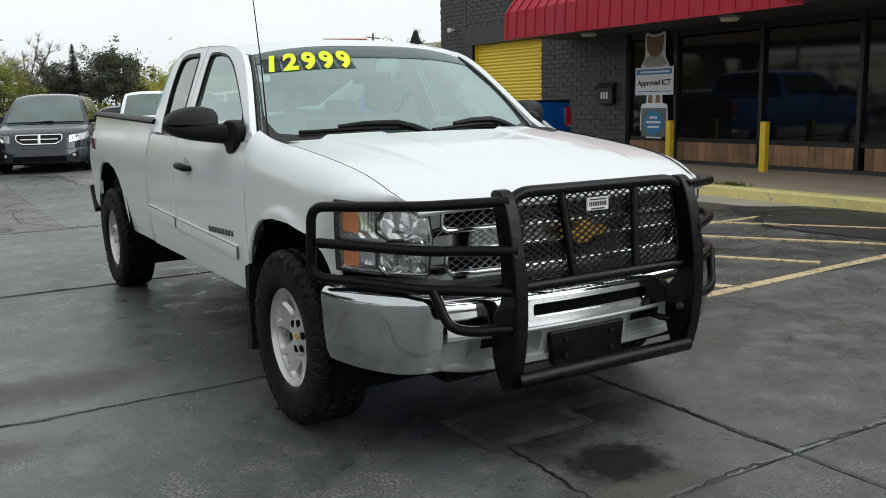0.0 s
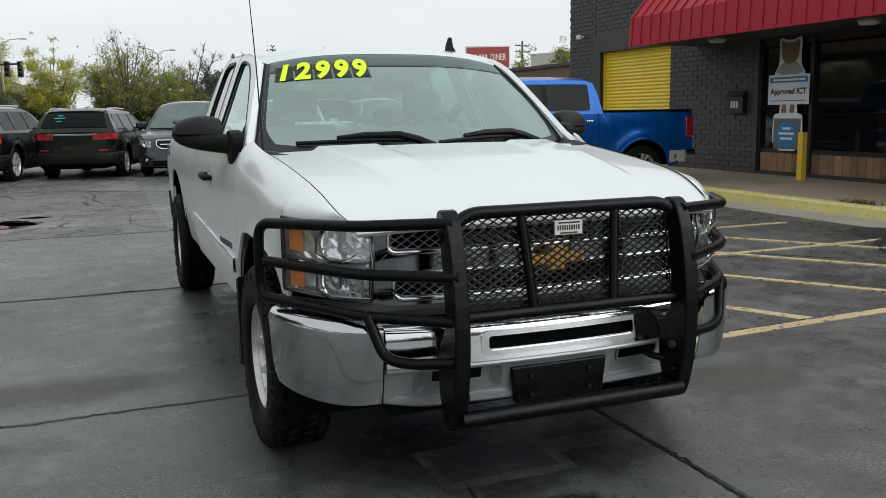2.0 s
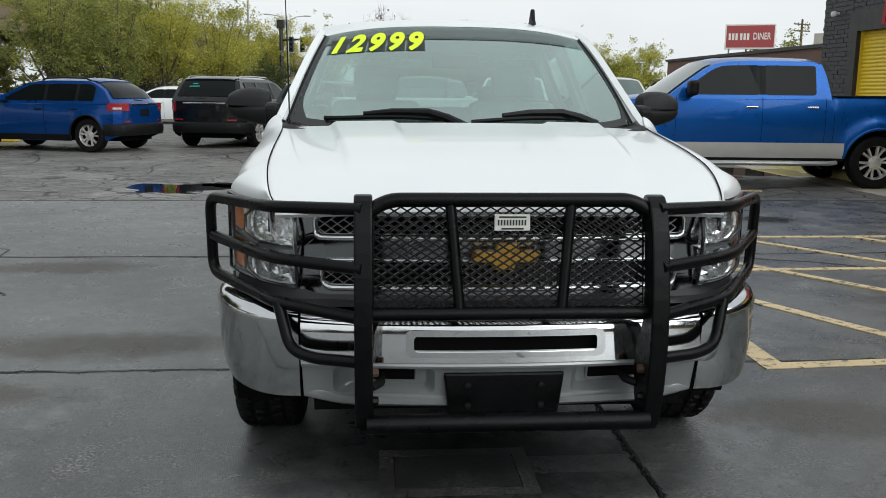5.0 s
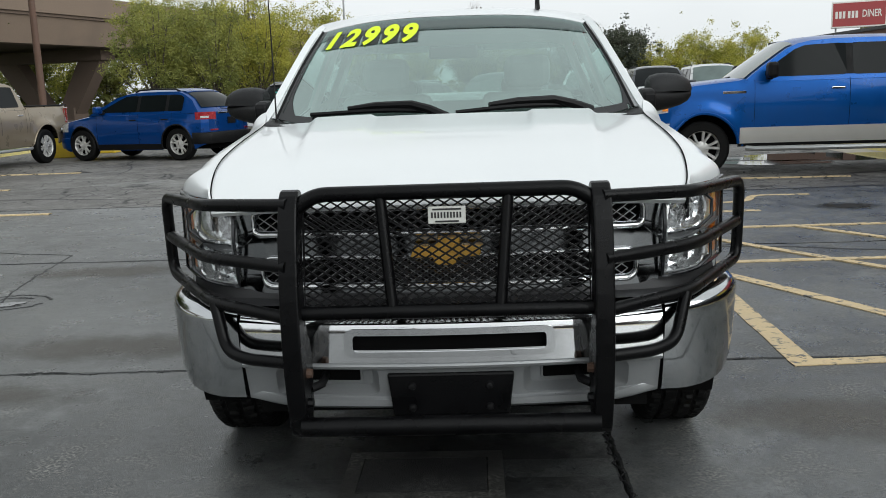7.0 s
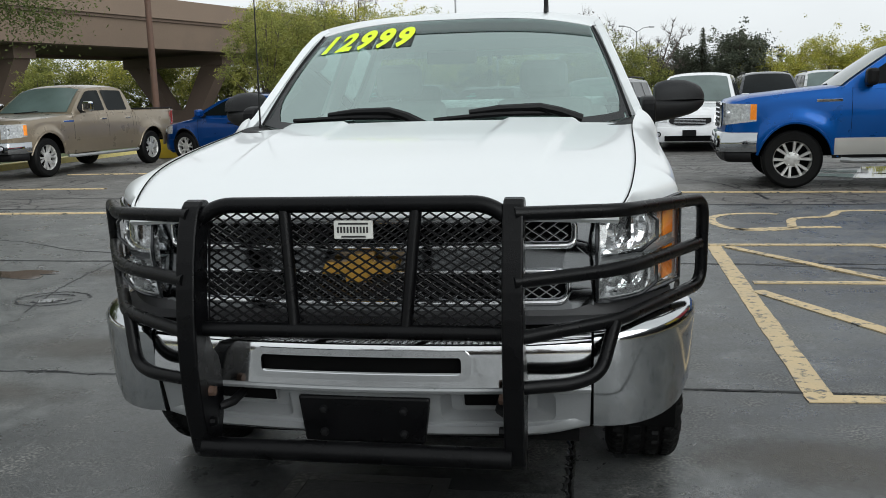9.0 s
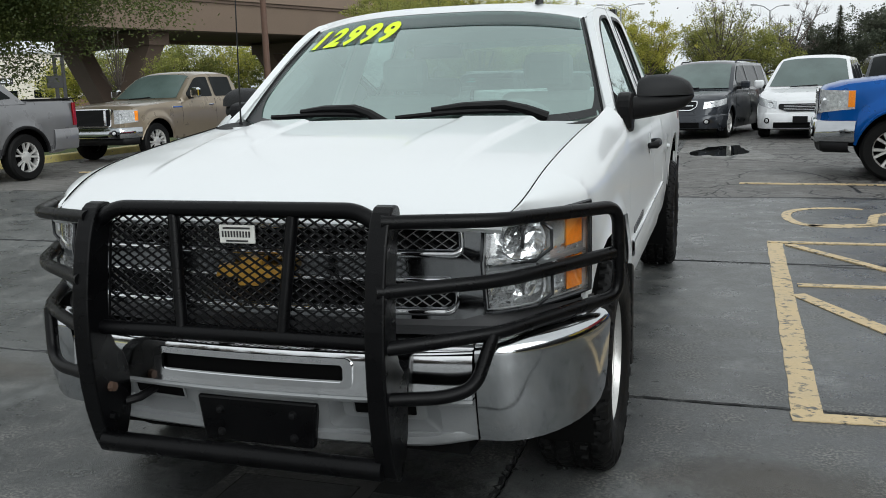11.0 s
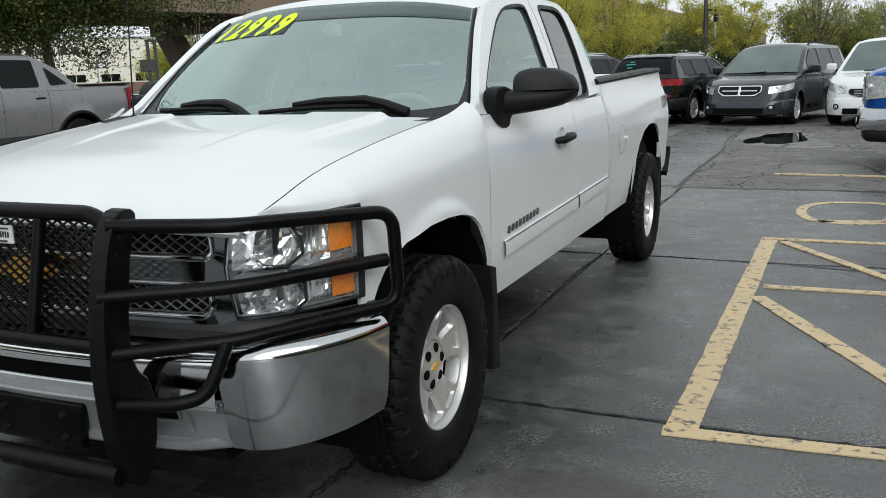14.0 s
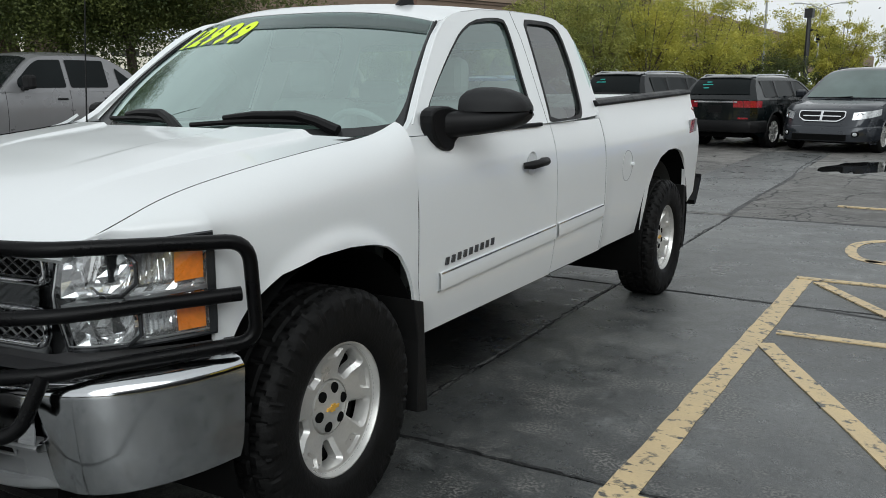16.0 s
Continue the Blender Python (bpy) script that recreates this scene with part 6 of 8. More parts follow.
    cabin = part("cabin", cab, body, car, smooth=True, angle=30)
    gm = s.get("glass", M["car_glass"])
    wsrows = [across(rake(u)[0] - 0.008, rake(u)[1], 10, 0.90, 0.012) for u in (0.07, 0.2, 0.4, 0.6, 0.8, 0.95)]
    part("windshield", Geo().grid(wsrows), s.get("wsglass", gm), cabin, smooth=True)
    part("rear_window", Geo().grid([across(rgt + (rgb - rgt) * u + 0.014, interp(rgt + (rgb - rgt) * u, tail3), 10, 0.86, 0.006) for u in (0.08, 0.25, 0.5, 0.65, 0.8)]), gm, cabin, smooth=True)

    def roofline(y):
        return interp(y, prof)
    for q in (1, -1):
        for a, c in s["windows"]:
            top = [(y, max(belt + 0.045, roofline(y) - 0.085)) for y in span(a, c, 8)]
            poly = [(a, belt + 0.04), (c, belt + 0.04)] + [(y, z) for y, z in top[::-1]]
            win = part("side_window", filled(softened(poly, 0.045), [], lambda y, z: (q * (hw(z) + 0.006), y, z)), gm, cabin)
            if s.get("chrome_line"):
                part("window_trim", Geo().tube([(q * (hw(z) + 0.008), y, z) for y, z in top], 0.008, 5), M["chrome"], win)
        # dark pillars between the panes, lips over the wheels
        for (a, c), (d, e) in zip(s["windows"], s["windows"][1:]):
            if s.get("dark_pillars"):
                zt = roofline((c + d) / 2) - 0.10
                part("dark_pillar", Geo().grid([[(q * (hw(z) + 0.004), y, z) for y in (c - 0.02, d + 0.02)] for z in (belt + 0.045, (belt + zt) / 2, zt)]), M["black_plastic"], cabin)
        for c in (-wb / 2, wb / 2):
            a0 = math.asin(min(0.9, max(-0.9, (gc + 0.05 - R) / ra)))
            part("arch_lip", Geo().tube([(q * (side(c + ra * math.cos(a), R + ra * math.sin(a)) + 0.002), c + (ra + 0.004) * math.cos(a), R * 0.98 + (ra + 0.004) * math.sin(a)) for a in span(a0, math.pi - a0, 22)], s.get("lip_r", 0.014), 6), s.get("lip", body), shell, smooth=True)
        if s.get("sail"):
            part("sail_window", filled(softened([(y, belt + z) for y, z in s["sail"]], 0.04), [], lambda y, z: (q * (hw(z) + 0.006), y, z)), gm, cabin)
        if s.get("badge"):
            part("fender_badge", Geo().box(min(q * (side(wsb - 0.15, belt - 0.16) - 0.004), q * (side(wsb - 0.15, belt - 0.16) + 0.008)), max(q * (side(wsb - 0.15, belt - 0.16) - 0.004), q * (side(wsb - 0.15, belt - 0.16) + 0.008)), wsb - 0.28, wsb + 0.04, belt - 0.18, belt - 0.145), M["chrome"], shell, bevel=0.003)
        # handles and mirror
        for y in s["handles"]:
            part("door_handle", Geo().box(q * side(y, belt - 0.14) - 0.014, q * side(y, belt - 0.14) + 0.018 * q + 0.004, y - 0.09, y + 0.09, belt - 0.155, belt - 0.125), s.get("handle", M["chrome"]), shell, bevel=0.008)
        for y in s["seams"]:
            part("door_gap", Geo().tube([(q * (side(y, z) - 0.001), y, z) for z in span(bottom(y) + 0.03, belt, 8)], 0.004, 5), M["dark"], shell)
        my = wsb + s.get("my", 0.42)
        mr = part("mirror", Geo().box(min(q * (W + 0.02), q * (W + 0.24)), max(q * (W + 0.02), q * (W + 0.24)), my - 0.07, my + 0.07, belt + 0.02, belt + s.get("mh", 0.19)), s.get("mirror", body), car, bevel=0.045)
        part("mirror_arm", Geo().box(min(q * (W * 0.93), q * (W + 0.05)), max(q * (W * 0.93), q * (W + 0.05)), my - 0.04, my + 0.04, belt + 0.0, belt + 0.07), M["black_plastic"], mr, bevel=0.015)
        if s.get("rails"):
            part("roof_rail", Geo().tube([(q * hw(H) * 0.93, y, H + dz) for y, dz in ((wst + 0.25, -0.01), (wst + 0.35, 0.035), ((wst + rgt) / 2, 0.05), (rgt - 0.25, 0.04), (rgt - 0.12, -0.01))], 0.018, 8), s["rails"], car, smooth=True)
        # lower panels
        if s.get("lower"):
            a, c = -wb / 2 + ra + 0.01, wb / 2 - ra - 0.01
            part("lower_panel", Geo().grid([[(q * (side(y, z) + 0.006), y, z) for z in span(gc + s.get("lower_z", 0.01), gc + s.get("lower_h", 0.2), 4)] for y in span(a, c, 10)]), s["lower"], shell, smooth=True, thick=0.01)
            if "lower_z" in s:
                part("rocker", Geo().grid([[(q * (side(y, z) + 0.004), y, z) for z in span(gc - 0.01, gc + s["lower_z"], 3)] for y in span(a - 0.02, c + 0.02, 10)]), M["black_plastic"], shell, smooth=True, thick=0.01)
            if s.get("lower_ends"):
                part("lower_panel", Geo().grid([[(q * (side(y, z) + 0.006), y, z) for z in span(gc + 0.06, gc + s.get("lower_h", 0.2), 4)] for y in span(wb / 2 + ra + 0.01, r1 - 0.1, 6)]), s["lower"], shell, smooth=True, thick=0.01)
        if s.get("step"):
            part("running_board", Geo().tube([(q * W * 0.98, -wb / 2 + ra + 0.1, gc - 0.03), (q * (W + 0.04), -wb / 2 + ra + 0.25, gc - 0.04), (q * (W + 0.04), wb / 2 - ra - 0.25, gc - 0.04), (q * W * 0.98, wb / 2 - ra - 0.1, gc - 0.03)], 0.035, 8), M["silver"], car, smooth=True)

        # lamps follow the plan of the nose and the tail
        def wrap(pts, z0, z1, mat, nm, off=0.008, own=shell, z1b=None, z0b=None):
            rows2 = []
            for i, (x, y) in enumerate(pts):
                zz1 = z1 if z1b is None else z1 + (z1b - z1) * i / (len(pts) - 1)
                d = 1 if y > 0 else -1
                rows2.append([(q * (x + off), y + d * off, z) for z in span(z0 if z0b is None else z0 + (z0b - z0) * i / (len(pts) - 1), zz1, 2)])
            return part(nm, Geo().grid(rows2), mat, own, smooth=True, thick=0.02)
        zl0, zl1 = s["lamp"]
        hx = s.get("lamp_in", 0.62)
        plan = [(W * hx, f0 - 0.004), (width(f0) * 0.985, f0 - 0.004)] + [(width(y) * 0.995, y) for y in (f0 + 0.02, f0 + 0.07, f0 + 0.14, f0 + 0.2, f0 + s.get("lamp_back", 0.34) - 0.09, f0 + s.get("lamp_back", 0.34))]
        hl = wrap(plan, zl0, zl1, M["lamp_dim"], "headlight", z1b=s.get("lamp_hi"), z0b=s.get("lamp_lo"))
        if s.get("amber", True):
            wrap(plan[-2:], max(zl0, s.get("lamp_lo", zl0)) + 0.02, zl1 - 0.02, M["amber"], "amber_lens", 0.012, hl)
        part("lamp_bowl", Geo().lathe([(0.0, 0.02), (0.05, 0.0), (0.065, -0.01)], 16, (q * (W * (hx + 0.14)), f0 - 0.004, (zl0 + zl1) / 2), "y"), M["chrome"], hl, smooth=True)
        tz0, tz1 = s["tail"]
        tp = [(min(W * s.get("tail_in", 0.66), width(r1) * 0.9), r1 + 0.004), (width(r1) * 0.985, r1 + 0.004)] + [(width(y) * 0.99, y) for y in (r1 - 0.02, r1 - 0.07, r1 - 0.12, r1 - s.get("tail_back", 0.26))]
        tl = wrap(tp, tz0, tz1, M["red_lens"], "tail_light", 0.010)
        if s.get("tail_clear"):
            wrap(tp[1:-1], tz0 + (tz1 - tz0) * 0.18, tz0 + (tz1 - tz0) * 0.45, M["lamp_dim"], "clear_lens", 0.016, tl)
        if s.get("tail_rim"):
            part("tail_rim", Geo().tube([(q * (x + 0.014), y + 0.014, z) for x, y, z in [(tp[0][0], tp[0][1], tz0), (tp[1][0], tp[1][1], tz0), (tp[-1][0], tp[-1][1], tz0 + 0.05), (tp[-1][0], tp[-1][1], tz1), (tp[1][0], tp[1][1], tz1), (tp[0][0], tp[0][1], tz1)]], 0.010, 6), M["chrome"], tl)
        if "rail" not in s:
            part("bumper_reflector", Geo().box(min(q * W * 0.58, q * W * 0.80), max(q * W * 0.58, q * W * 0.80), r1 - 0.02, r1 + 0.012, s["rbump"][1] + 0.03, s["rbump"][1] + 0.065), M["red_lens"], shell, bevel=0.004)
        if s.get("fog"):
            fy = f0 - (0.062 if "bumper" in s else 0.030)
            fog = part("fog_lamp", Geo().lathe([(0.0, fy + 0.002), (0.058, fy), (0.066, fy + 0.05)], 18, (q * W * 0.70, 0, s["fog"]), "y"), M["dark"], shell, smooth=True)
            part("fog_lens", Geo().lathe([(0.0, fy - 0.012), (0.030, fy - 0.009), (0.040, fy + 0.004)], 16, (q * W * 0.70, 0, s["fog"]), "y"), M["lamp_dim"], fog, smooth=True)
    # nose
    gx, gz0, gz1 = s["grille"]
    taper = s.get("taper", 1.0)

    def gface(d):
        """Outline of the grille, narrower at its foot, grown by d."""
        gm2 = (gz0 + gz1) / 2 - 0.02
        return softened([(-gx - d, gz1 + d), (-gx - d, gm2), (-gx * taper - d, gz0 - d), (gx * taper + d, gz0 - d), (gx + d, gm2), (gx + d, gz1 + d)], 0.04)
    gr = part("grille", Geo().prism(gface(0.0), f0 - 0.022, f0 + 0.06, "y"), M["black_plastic"], shell)
    if s.get("grille_rim"):
        part("grille_rim", filled(gface(0.014), [gface(-0.006)], lambda a, c: (a, f0 - 0.03, c)), M["chrome"], gr, thick=0.02)
    for i in range(s.get("bars", 0)):
        z = gz0 + (gz1 - gz0) * (i + 1) / (s["bars"] + 1)
        part("grille_bar", Geo().box(-gx * (1 + taper) / 2 + 0.015, gx * (1 + taper) / 2 - 0.015, f0 - 0.036, f0 - 0.018, z - s.get("bar_h", 0.014), z + s.get("bar_h", 0.014)), M["chrome"], gr, bevel=0.005)
    if s.get("cross"):
        part("grille_cross", Geo().box(-0.025, 0.025, f0 - 0.038, f0 - 0.02, gz0, gz1), M["chrome"], gr, bevel=0.005)
    def wrapped(nm, end, sgn, z0, z1, reach, mat, out):
        """A bumper that follows the plan of the nose or the tail and reaches round the sides."""
        e = (0.0, 0.02, 0.07, 0.14, 0.2, 0.3, reach)
        half = [(width(end - sgn * d) + out * 0.5, end - sgn * d + sgn * out * max(0.0, 1 - d / 0.12)) for d in e if d <= reach]
        flat = [(x, end + sgn * out * (1.25 - 0.25 * (x / width(end)) ** 2)) for x in span(-width(end) * 0.96, width(end) * 0.96, 12)]
        path = [(-x, y) for x, y in half[::-1]] + flat + half
        rows3 = [[(x * (1 - k * 0.03), y - sgn * k * 0.04, z) for z, k in ((z0, 1.4), (z0 + 0.015, 0.5), (z0 + (z1 - z0) * 0.35, 0.0), (z1 - 0.03, 0.0), (z1 - 0.008, 0.5), (z1, 1.6))] for x, y in path]
        return part(nm, Geo().grid(rows3), mat, shell, smooth=True, angle=50, thick=0.012)
    wrapped("front_bumper", f0, -1, s["bump"][0], s["bump"][1], wb * 0.0 + min(s["fo"] - ra - 0.03, 0.5), s.get("bumper", body), 0.05 if "bumper" in s else 0.018)
    if s.get("air_dam"):
        wrapped("air_dam", f0 + 0.05, -1, s["bump"][0] - 0.13, s["bump"][0] + 0.02, 0.3, M["black_plastic"], 0.02)
    for q in (1, -1) if s.get("side_bars") else ():
        part("grille_side_bar", Geo().box(q * gx * 0.80 - 0.035, q * gx * 0.80 + 0.035, f0 - 0.045, f0 - 0.02, gz0 + 0.01, gz1 - 0.01), M["chrome"], gr, bevel=0.01)
    part("lower_intake", Geo().box(-W * 0.55, W * 0.55, f0 - 0.058, f0 + 0.02, s["bump"][0] + 0.03, s["bump"][0] + 0.03 + s.get("intake", 0.08)), M["dark"], shell, bevel=0.01)
    part("plate", Geo().box(-0.15, 0.15, f0 - 0.068, f0 - 0.05, s["bump"][0] + 0.14, s["bump"][0] + 0.28), M["black_plastic"], shell, bevel=0.005) if s.get("plate") else None
    # tail
    wrapped("rear_bumper", r1, 1, s["rbump"][0], s["rbump"][1], min(s["ro"] - ra - 0.03, s.get("rreach", 0.5)), s.get("rbumper", s.get("bumper", body)), 0.018 if s.get("rbumper", body) is body else 0.05)
    part("rear_plate", Geo().box(-0.155, 0.155, r1 + 0.001, r1 + 0.015, s["tail"][0] - 0.12, s["tail"][0] + 0.03), M["black_plastic"], shell, bevel=0.004)
    part("tailgate_trim", Geo().box(-W * 0.55, W * 0.55, r1 + 0.0, r1 + 0.018, s["tail"][1] - 0.045, s["tail"][1] - 0.01), s.get("gate_trim", M["chrome"]), shell, bevel=0.004)
    if "rail" in s:
        for q in (1, -1):
            part("bed_rail", Geo().box(min(q * W * 0.80, q * W * 0.945), max(q * W * 0.80, q * W * 0.945), rgb + 0.06, r1 - 0.02, rear - 0.004, rear + 0.022), M["black_plastic"], shell, bevel=0.008)
        part("bed_cover", Geo().box(-W * 0.8, W * 0.8, rgb + 0.06, r1 - 0.03, rear + 0.003, rear + 0.01), M["black_plastic"], shell)
    else:
        for k in range(s.get("scrawl", 0)):
            u = 0.30 + 0.14 * k
            row = across(rgt + (rgb - rgt) * u + 0.022, interp(rgt + (rgb - rgt) * u, tail3), 20, 0.80)
            part("window_scrawl", Geo().tube([row[i] for i in ((13, 14, 15, 16, 17) if k % 2 else (14, 15, 16))], 0.014, 5), M["scrawl"], cabin)
        part("spoiler", Geo().grid([[(x, y - 0.05 * (abs(x) / hw(H)) ** 2, z) for x in span(-hw(H) * 0.9, hw(H) * 0.9, 10)] for y, z in ((rgt - 0.12, H - 0.006), (rgt + 0.03, H - 0.012), (rgt + 0.10, H - 0.040), (rgt + 0.10, H - 0.060), (rgt - 0.02, H - 0.075))]), body, cabin, smooth=True)
        part("rear_wiper", Geo().tube([(0.0, r1 - 0.06, belt + 0.05), (0.28, r1 - 0.08, belt + 0.07)], 0.012, 6), M["black_plastic"], cabin)
    part("wiper", Geo().tube([across(wsb, belt + 0.02)[3], across(wsb + 0.05, belt + 0.05)[6]], 0.012, 6), M["black_plastic"], cabin)
    # wheels
    for y in (-wb / 2, wb / 2):
        for q in (1, -1):
            m = Matrix.Translation((q * (W - 0.13), y, R)) @ Matrix.Rotation(0 if q > 0 else math.pi, 4, "Z")
            rr = R * s.get("rim", 0.64)
            rg = Geo().lathe([(rr, 0.10), (rr * 0.97, 0.085), (rr * 0.93, 0.05), (rr * 0.9, -0.06)], 32).lathe([(0.0, 0.085), (0.035, 0.085), (0.07, 0.078), (0.105, 0.070)], 16)
            n = s.get("spokes", 6)
            # split spokes, hub and wheel nuts
            for i in range(2 * n):
                a, e = 2 * math.pi * (i // 2) / n + 0.2, -1 if i % 2 else 1
                rws = []
                for r, x, off, half in ((0.055, 0.070, 0.10, 0.020), (rr * 0.5, 0.076, 0.30 * math.pi / n, 0.016), (rr * 0.96, 0.088, 0.40 * math.pi / n, 0.020)):
                    rws.append([(x + d, r * math.cos(a + e * off) - k * half * math.sin(a + e * off), r * math.sin(a + e * off) + k * half * math.cos(a + e * off)) for k, d in ((-1.2, -0.03), (-0.8, 0), (0.8, 0), (1.2, -0.03))])
                rg.grid(rws)
            for i in range(6):
                a = 2 * math.pi * i / 6
                rg.lathe([(0.0, 0.096), (0.010, 0.094), (0.011, 0.06)], 6, (0, 0.085 * math.cos(a), 0.085 * math.sin(a)))
            wh = part("wheel", rg.moved(m), s.get("alloy", M["alloy"]), car, smooth=True, angle=35)
            part("tyre", Geo().lathe([(rr * 0.98, 0.085), (rr * 1.05, 0.108), (R * 0.9, 0.112), (R * 0.985, 0.085), (R, 0.05), (R, -0.06), (R * 0.98, -0.09), (rr, -0.1)], 40).moved(m), M["rubber"], wh, smooth=True, angle=35)
            part("wheel_back", Geo().lathe([(0.0, 0.0), (rr * 0.93, 0.0)], 20).moved(m), M["dark"], wh)
    # the nose and the tail round off in plan, the nose leans back, the roof falls to its edges
    bow, lean, tail_bow = s.get("bow", 0.10), s.get("lean", 0.05), s.get("tail_bow", 0.06)
    for ob in car.children_recursive:
        if ob.name.split(".")[0] in ("wheel", "tyre", "wheel_back"):
            continue
        for v in ob.data.vertices:
            x, y, z = v.co
            u = max(0.0, abs(x) / W - 0.42) / 0.58
            k = min(1.0, max(0.0, 1 - (y - f0) / 0.95))
            v.co.y += k * (bow * u * u + lean * min(1.0, max(0.0, (z - 0.5) / 0.4)))
            if "rail" not in s:
                k = min(1.0, max(0.0, 1 - (r1 - y) / 0.8))
                v.co.y -= tail_bow * k * u * u
            if z > H - 0.12:
                v.co.z -= 0.04 * min(1.0, abs(x) / hw(H)) ** 5 * min(1.0, (z - H + 0.12) / 0.06)
    return car


PICKUP = dict(fgc=0.52, gap=0.11, wb=3.67, W=2.0, H=1.92, fo=0.95, ro=1.22, belt=1.30, nose=0.98, hood=1.22, gc=0.42, R=0.395, wsb=-1.02, wst=-0.28, rgt=1.06, rgb=1.18, rail=1.34, fw=0.80, rw=0.93,
              windows=[(-0.74, 0.16), (0.26, 0.98)], handles=(0.03, 0.92), seams=(-0.98, 0.20, 1.12, 1.24), lamp=(0.86, 1.08), lamp_in=0.66, tail=(0.90, 1.25), tail_in=0.80, tail_back=0.16,
              grille=(0.52, 0.80, 1.06), grille_rim=True, bars=3, bump=(0.50, 0.74), bumper=M["chrome_dull"], rbump=(0.52, 0.70), rbumper=M["chrome_dull"], mirror=M["black_plastic"], mh=0.24, my=0.35,
              step=True, fog=0.62, air_dam=True, rreach=0.15, spokes=6, intake=0.05, tumble=0.28)
vehicle("pickup_truck", "blue crew-cab pickup with silver lower panels, nose into the lot", "pickup truck", (5.29, 10.02), -94.6, paint("blue_paint", (0.0, 0.082, 0.34), 0.55, 0.35),
        dict(PICKUP, wb=3.75, ro=1.0, hood=1.31, nose=1.12, belt=1.34, flare=0.045, flare_w=0.16, wsglass=M["sky_pale_glass"], tail_rim=True, amber=True, lamp_back=0.40, rail=1.36, wsb=-1.32, wst=-0.56, rgt=1.02, rgb=1.15, tumble=0.22, dark_pillars=True, badge=True, lip_r=0.022, windows=[(-1.02, 0.08), (0.17, 0.92)], handles=(-0.04, 0.86), seams=(-1.16, 0.12, 1.06, 1.19), lamp=(0.86, 1.17), grille=(0.52, 0.84, 1.17), bars=4, bump=(0.49, 0.78), lower=M["pale_silver"], lower_z=0.035, lower_h=0.26, lower_ends=True, spokes=6, lamp_lo=0.92, lamp_hi=1.15))
tan = paint("tan_metallic", (0.25, 0.205, 0.15), 0.45, 0.6)
vehicle("pickup_truck", "tan metallic crew-cab pickup parked along the yellow kerb", "pickup truck", (-10.95, 14.72), -5, tan, dict(PICKUP, H=1.85, belt=1.26, hood=1.20, rail=1.31, ro=1.06, lamp=(0.80, 1.08), lamp_lo=0.84, grille=(0.60, 0.76, 1.10), side_bars=True, mirror=M["chrome"], spokes=6, flare=0.035, flare_w=0.13, wsglass=M["sky_pale_glass"], lower=tan, lower_h=0.30, amber=True, bars=0, badge=True, tail_rim=True))
sil = paint("silver_metallic", (0.20, 0.20, 0.205), 0.5, 0.6)
vehicle("pickup_truck", "silver grey sport-utility pickup with sloping rear pillars", "pickup truck", (-11.0, 7.3), -3, sil,
        dict(PICKUP, wb=3.30, ro=1.24, H=1.90, rgt=1.05, rgb=1.75, wsb=-1.0, wst=-0.35, windows=[(-0.72, 0.12), (0.20, 0.92)], seams=(-0.95, 0.16, 1.05), handles=(0.0, 0.88), lower=M["trim_grey"], lower_h=0.14, step=False, tail_in=0.84, tail_back=0.10, handle=M["black_plastic"], rbumper=sil, rbump=(0.46, 0.84), rreach=0.6, tail=(0.88, 1.28), spokes=5, sail=[(1.14, 0.06), (1.12, 0.38), (1.50, 0.08)], lip=M["black_plastic"], lip_r=0.03))
SUV = dict(bow=0.2, lean=0.08, tail_bow=0.14, amber=False, wb=2.82, W=1.93, H=1.72, fo=0.92, ro=1.0, belt=1.12, nose=0.84, hood=1.05, gc=0.24, R=0.365, wsb=-0.98, wst=-0.12, rgt=1.98, rgb=2.34, windows=[(-0.60, 0.30), (0.38, 1.20), (1.28, 1.88)],
           handles=(0.22, 1.12), seams=(-0.86, 0.34, 1.26), lamp=(0.72, 0.88), tail=(0.92, 1.12), tail_in=0.62, grille=(0.42, 0.62, 0.82), bars=2, bump=(0.28, 0.55), rbump=(0.36, 0.62), rbumper=M["black_plastic"],
           rails=M["black_plastic"], lower=M["black_plastic"], lower_h=0.12, spokes=5, dark_pillars=True, lip=M["black_plastic"], lip_r=0.018)
vehicle("suv", "black seven-seat suv seen from behind on cracked asphalt", "suv", (-3.70, 19.69), 165, paint("black_paint", (0.003, 0.0045, 0.005), 0.1, 0.6),
        dict(SUV, wb=2.86, W=1.93, H=1.66, belt=1.10, rgt=2.05, rgb=2.36, rails=M["chrome_dull"], tail=(0.86, 1.08), tail_in=0.78, tail_back=0.2, tail_clear=True, R=0.385, rim=0.68, scrawl=2))
vehicle("suv", "black suv with red tail lights and roof rails", "suv", (-1.34, 19.95), 165, paint("black_blue_paint", (0.002, 0.004, 0.0045), 0.1, 0.6),
        dict(SUV, wb=2.78, W=1.86, H=1.58, belt=1.07, rails=M["chrome_dull"], chrome_line=True, tail=(0.90, 1.04), tail_in=0.45, tail_back=0.3, scrawl=3))
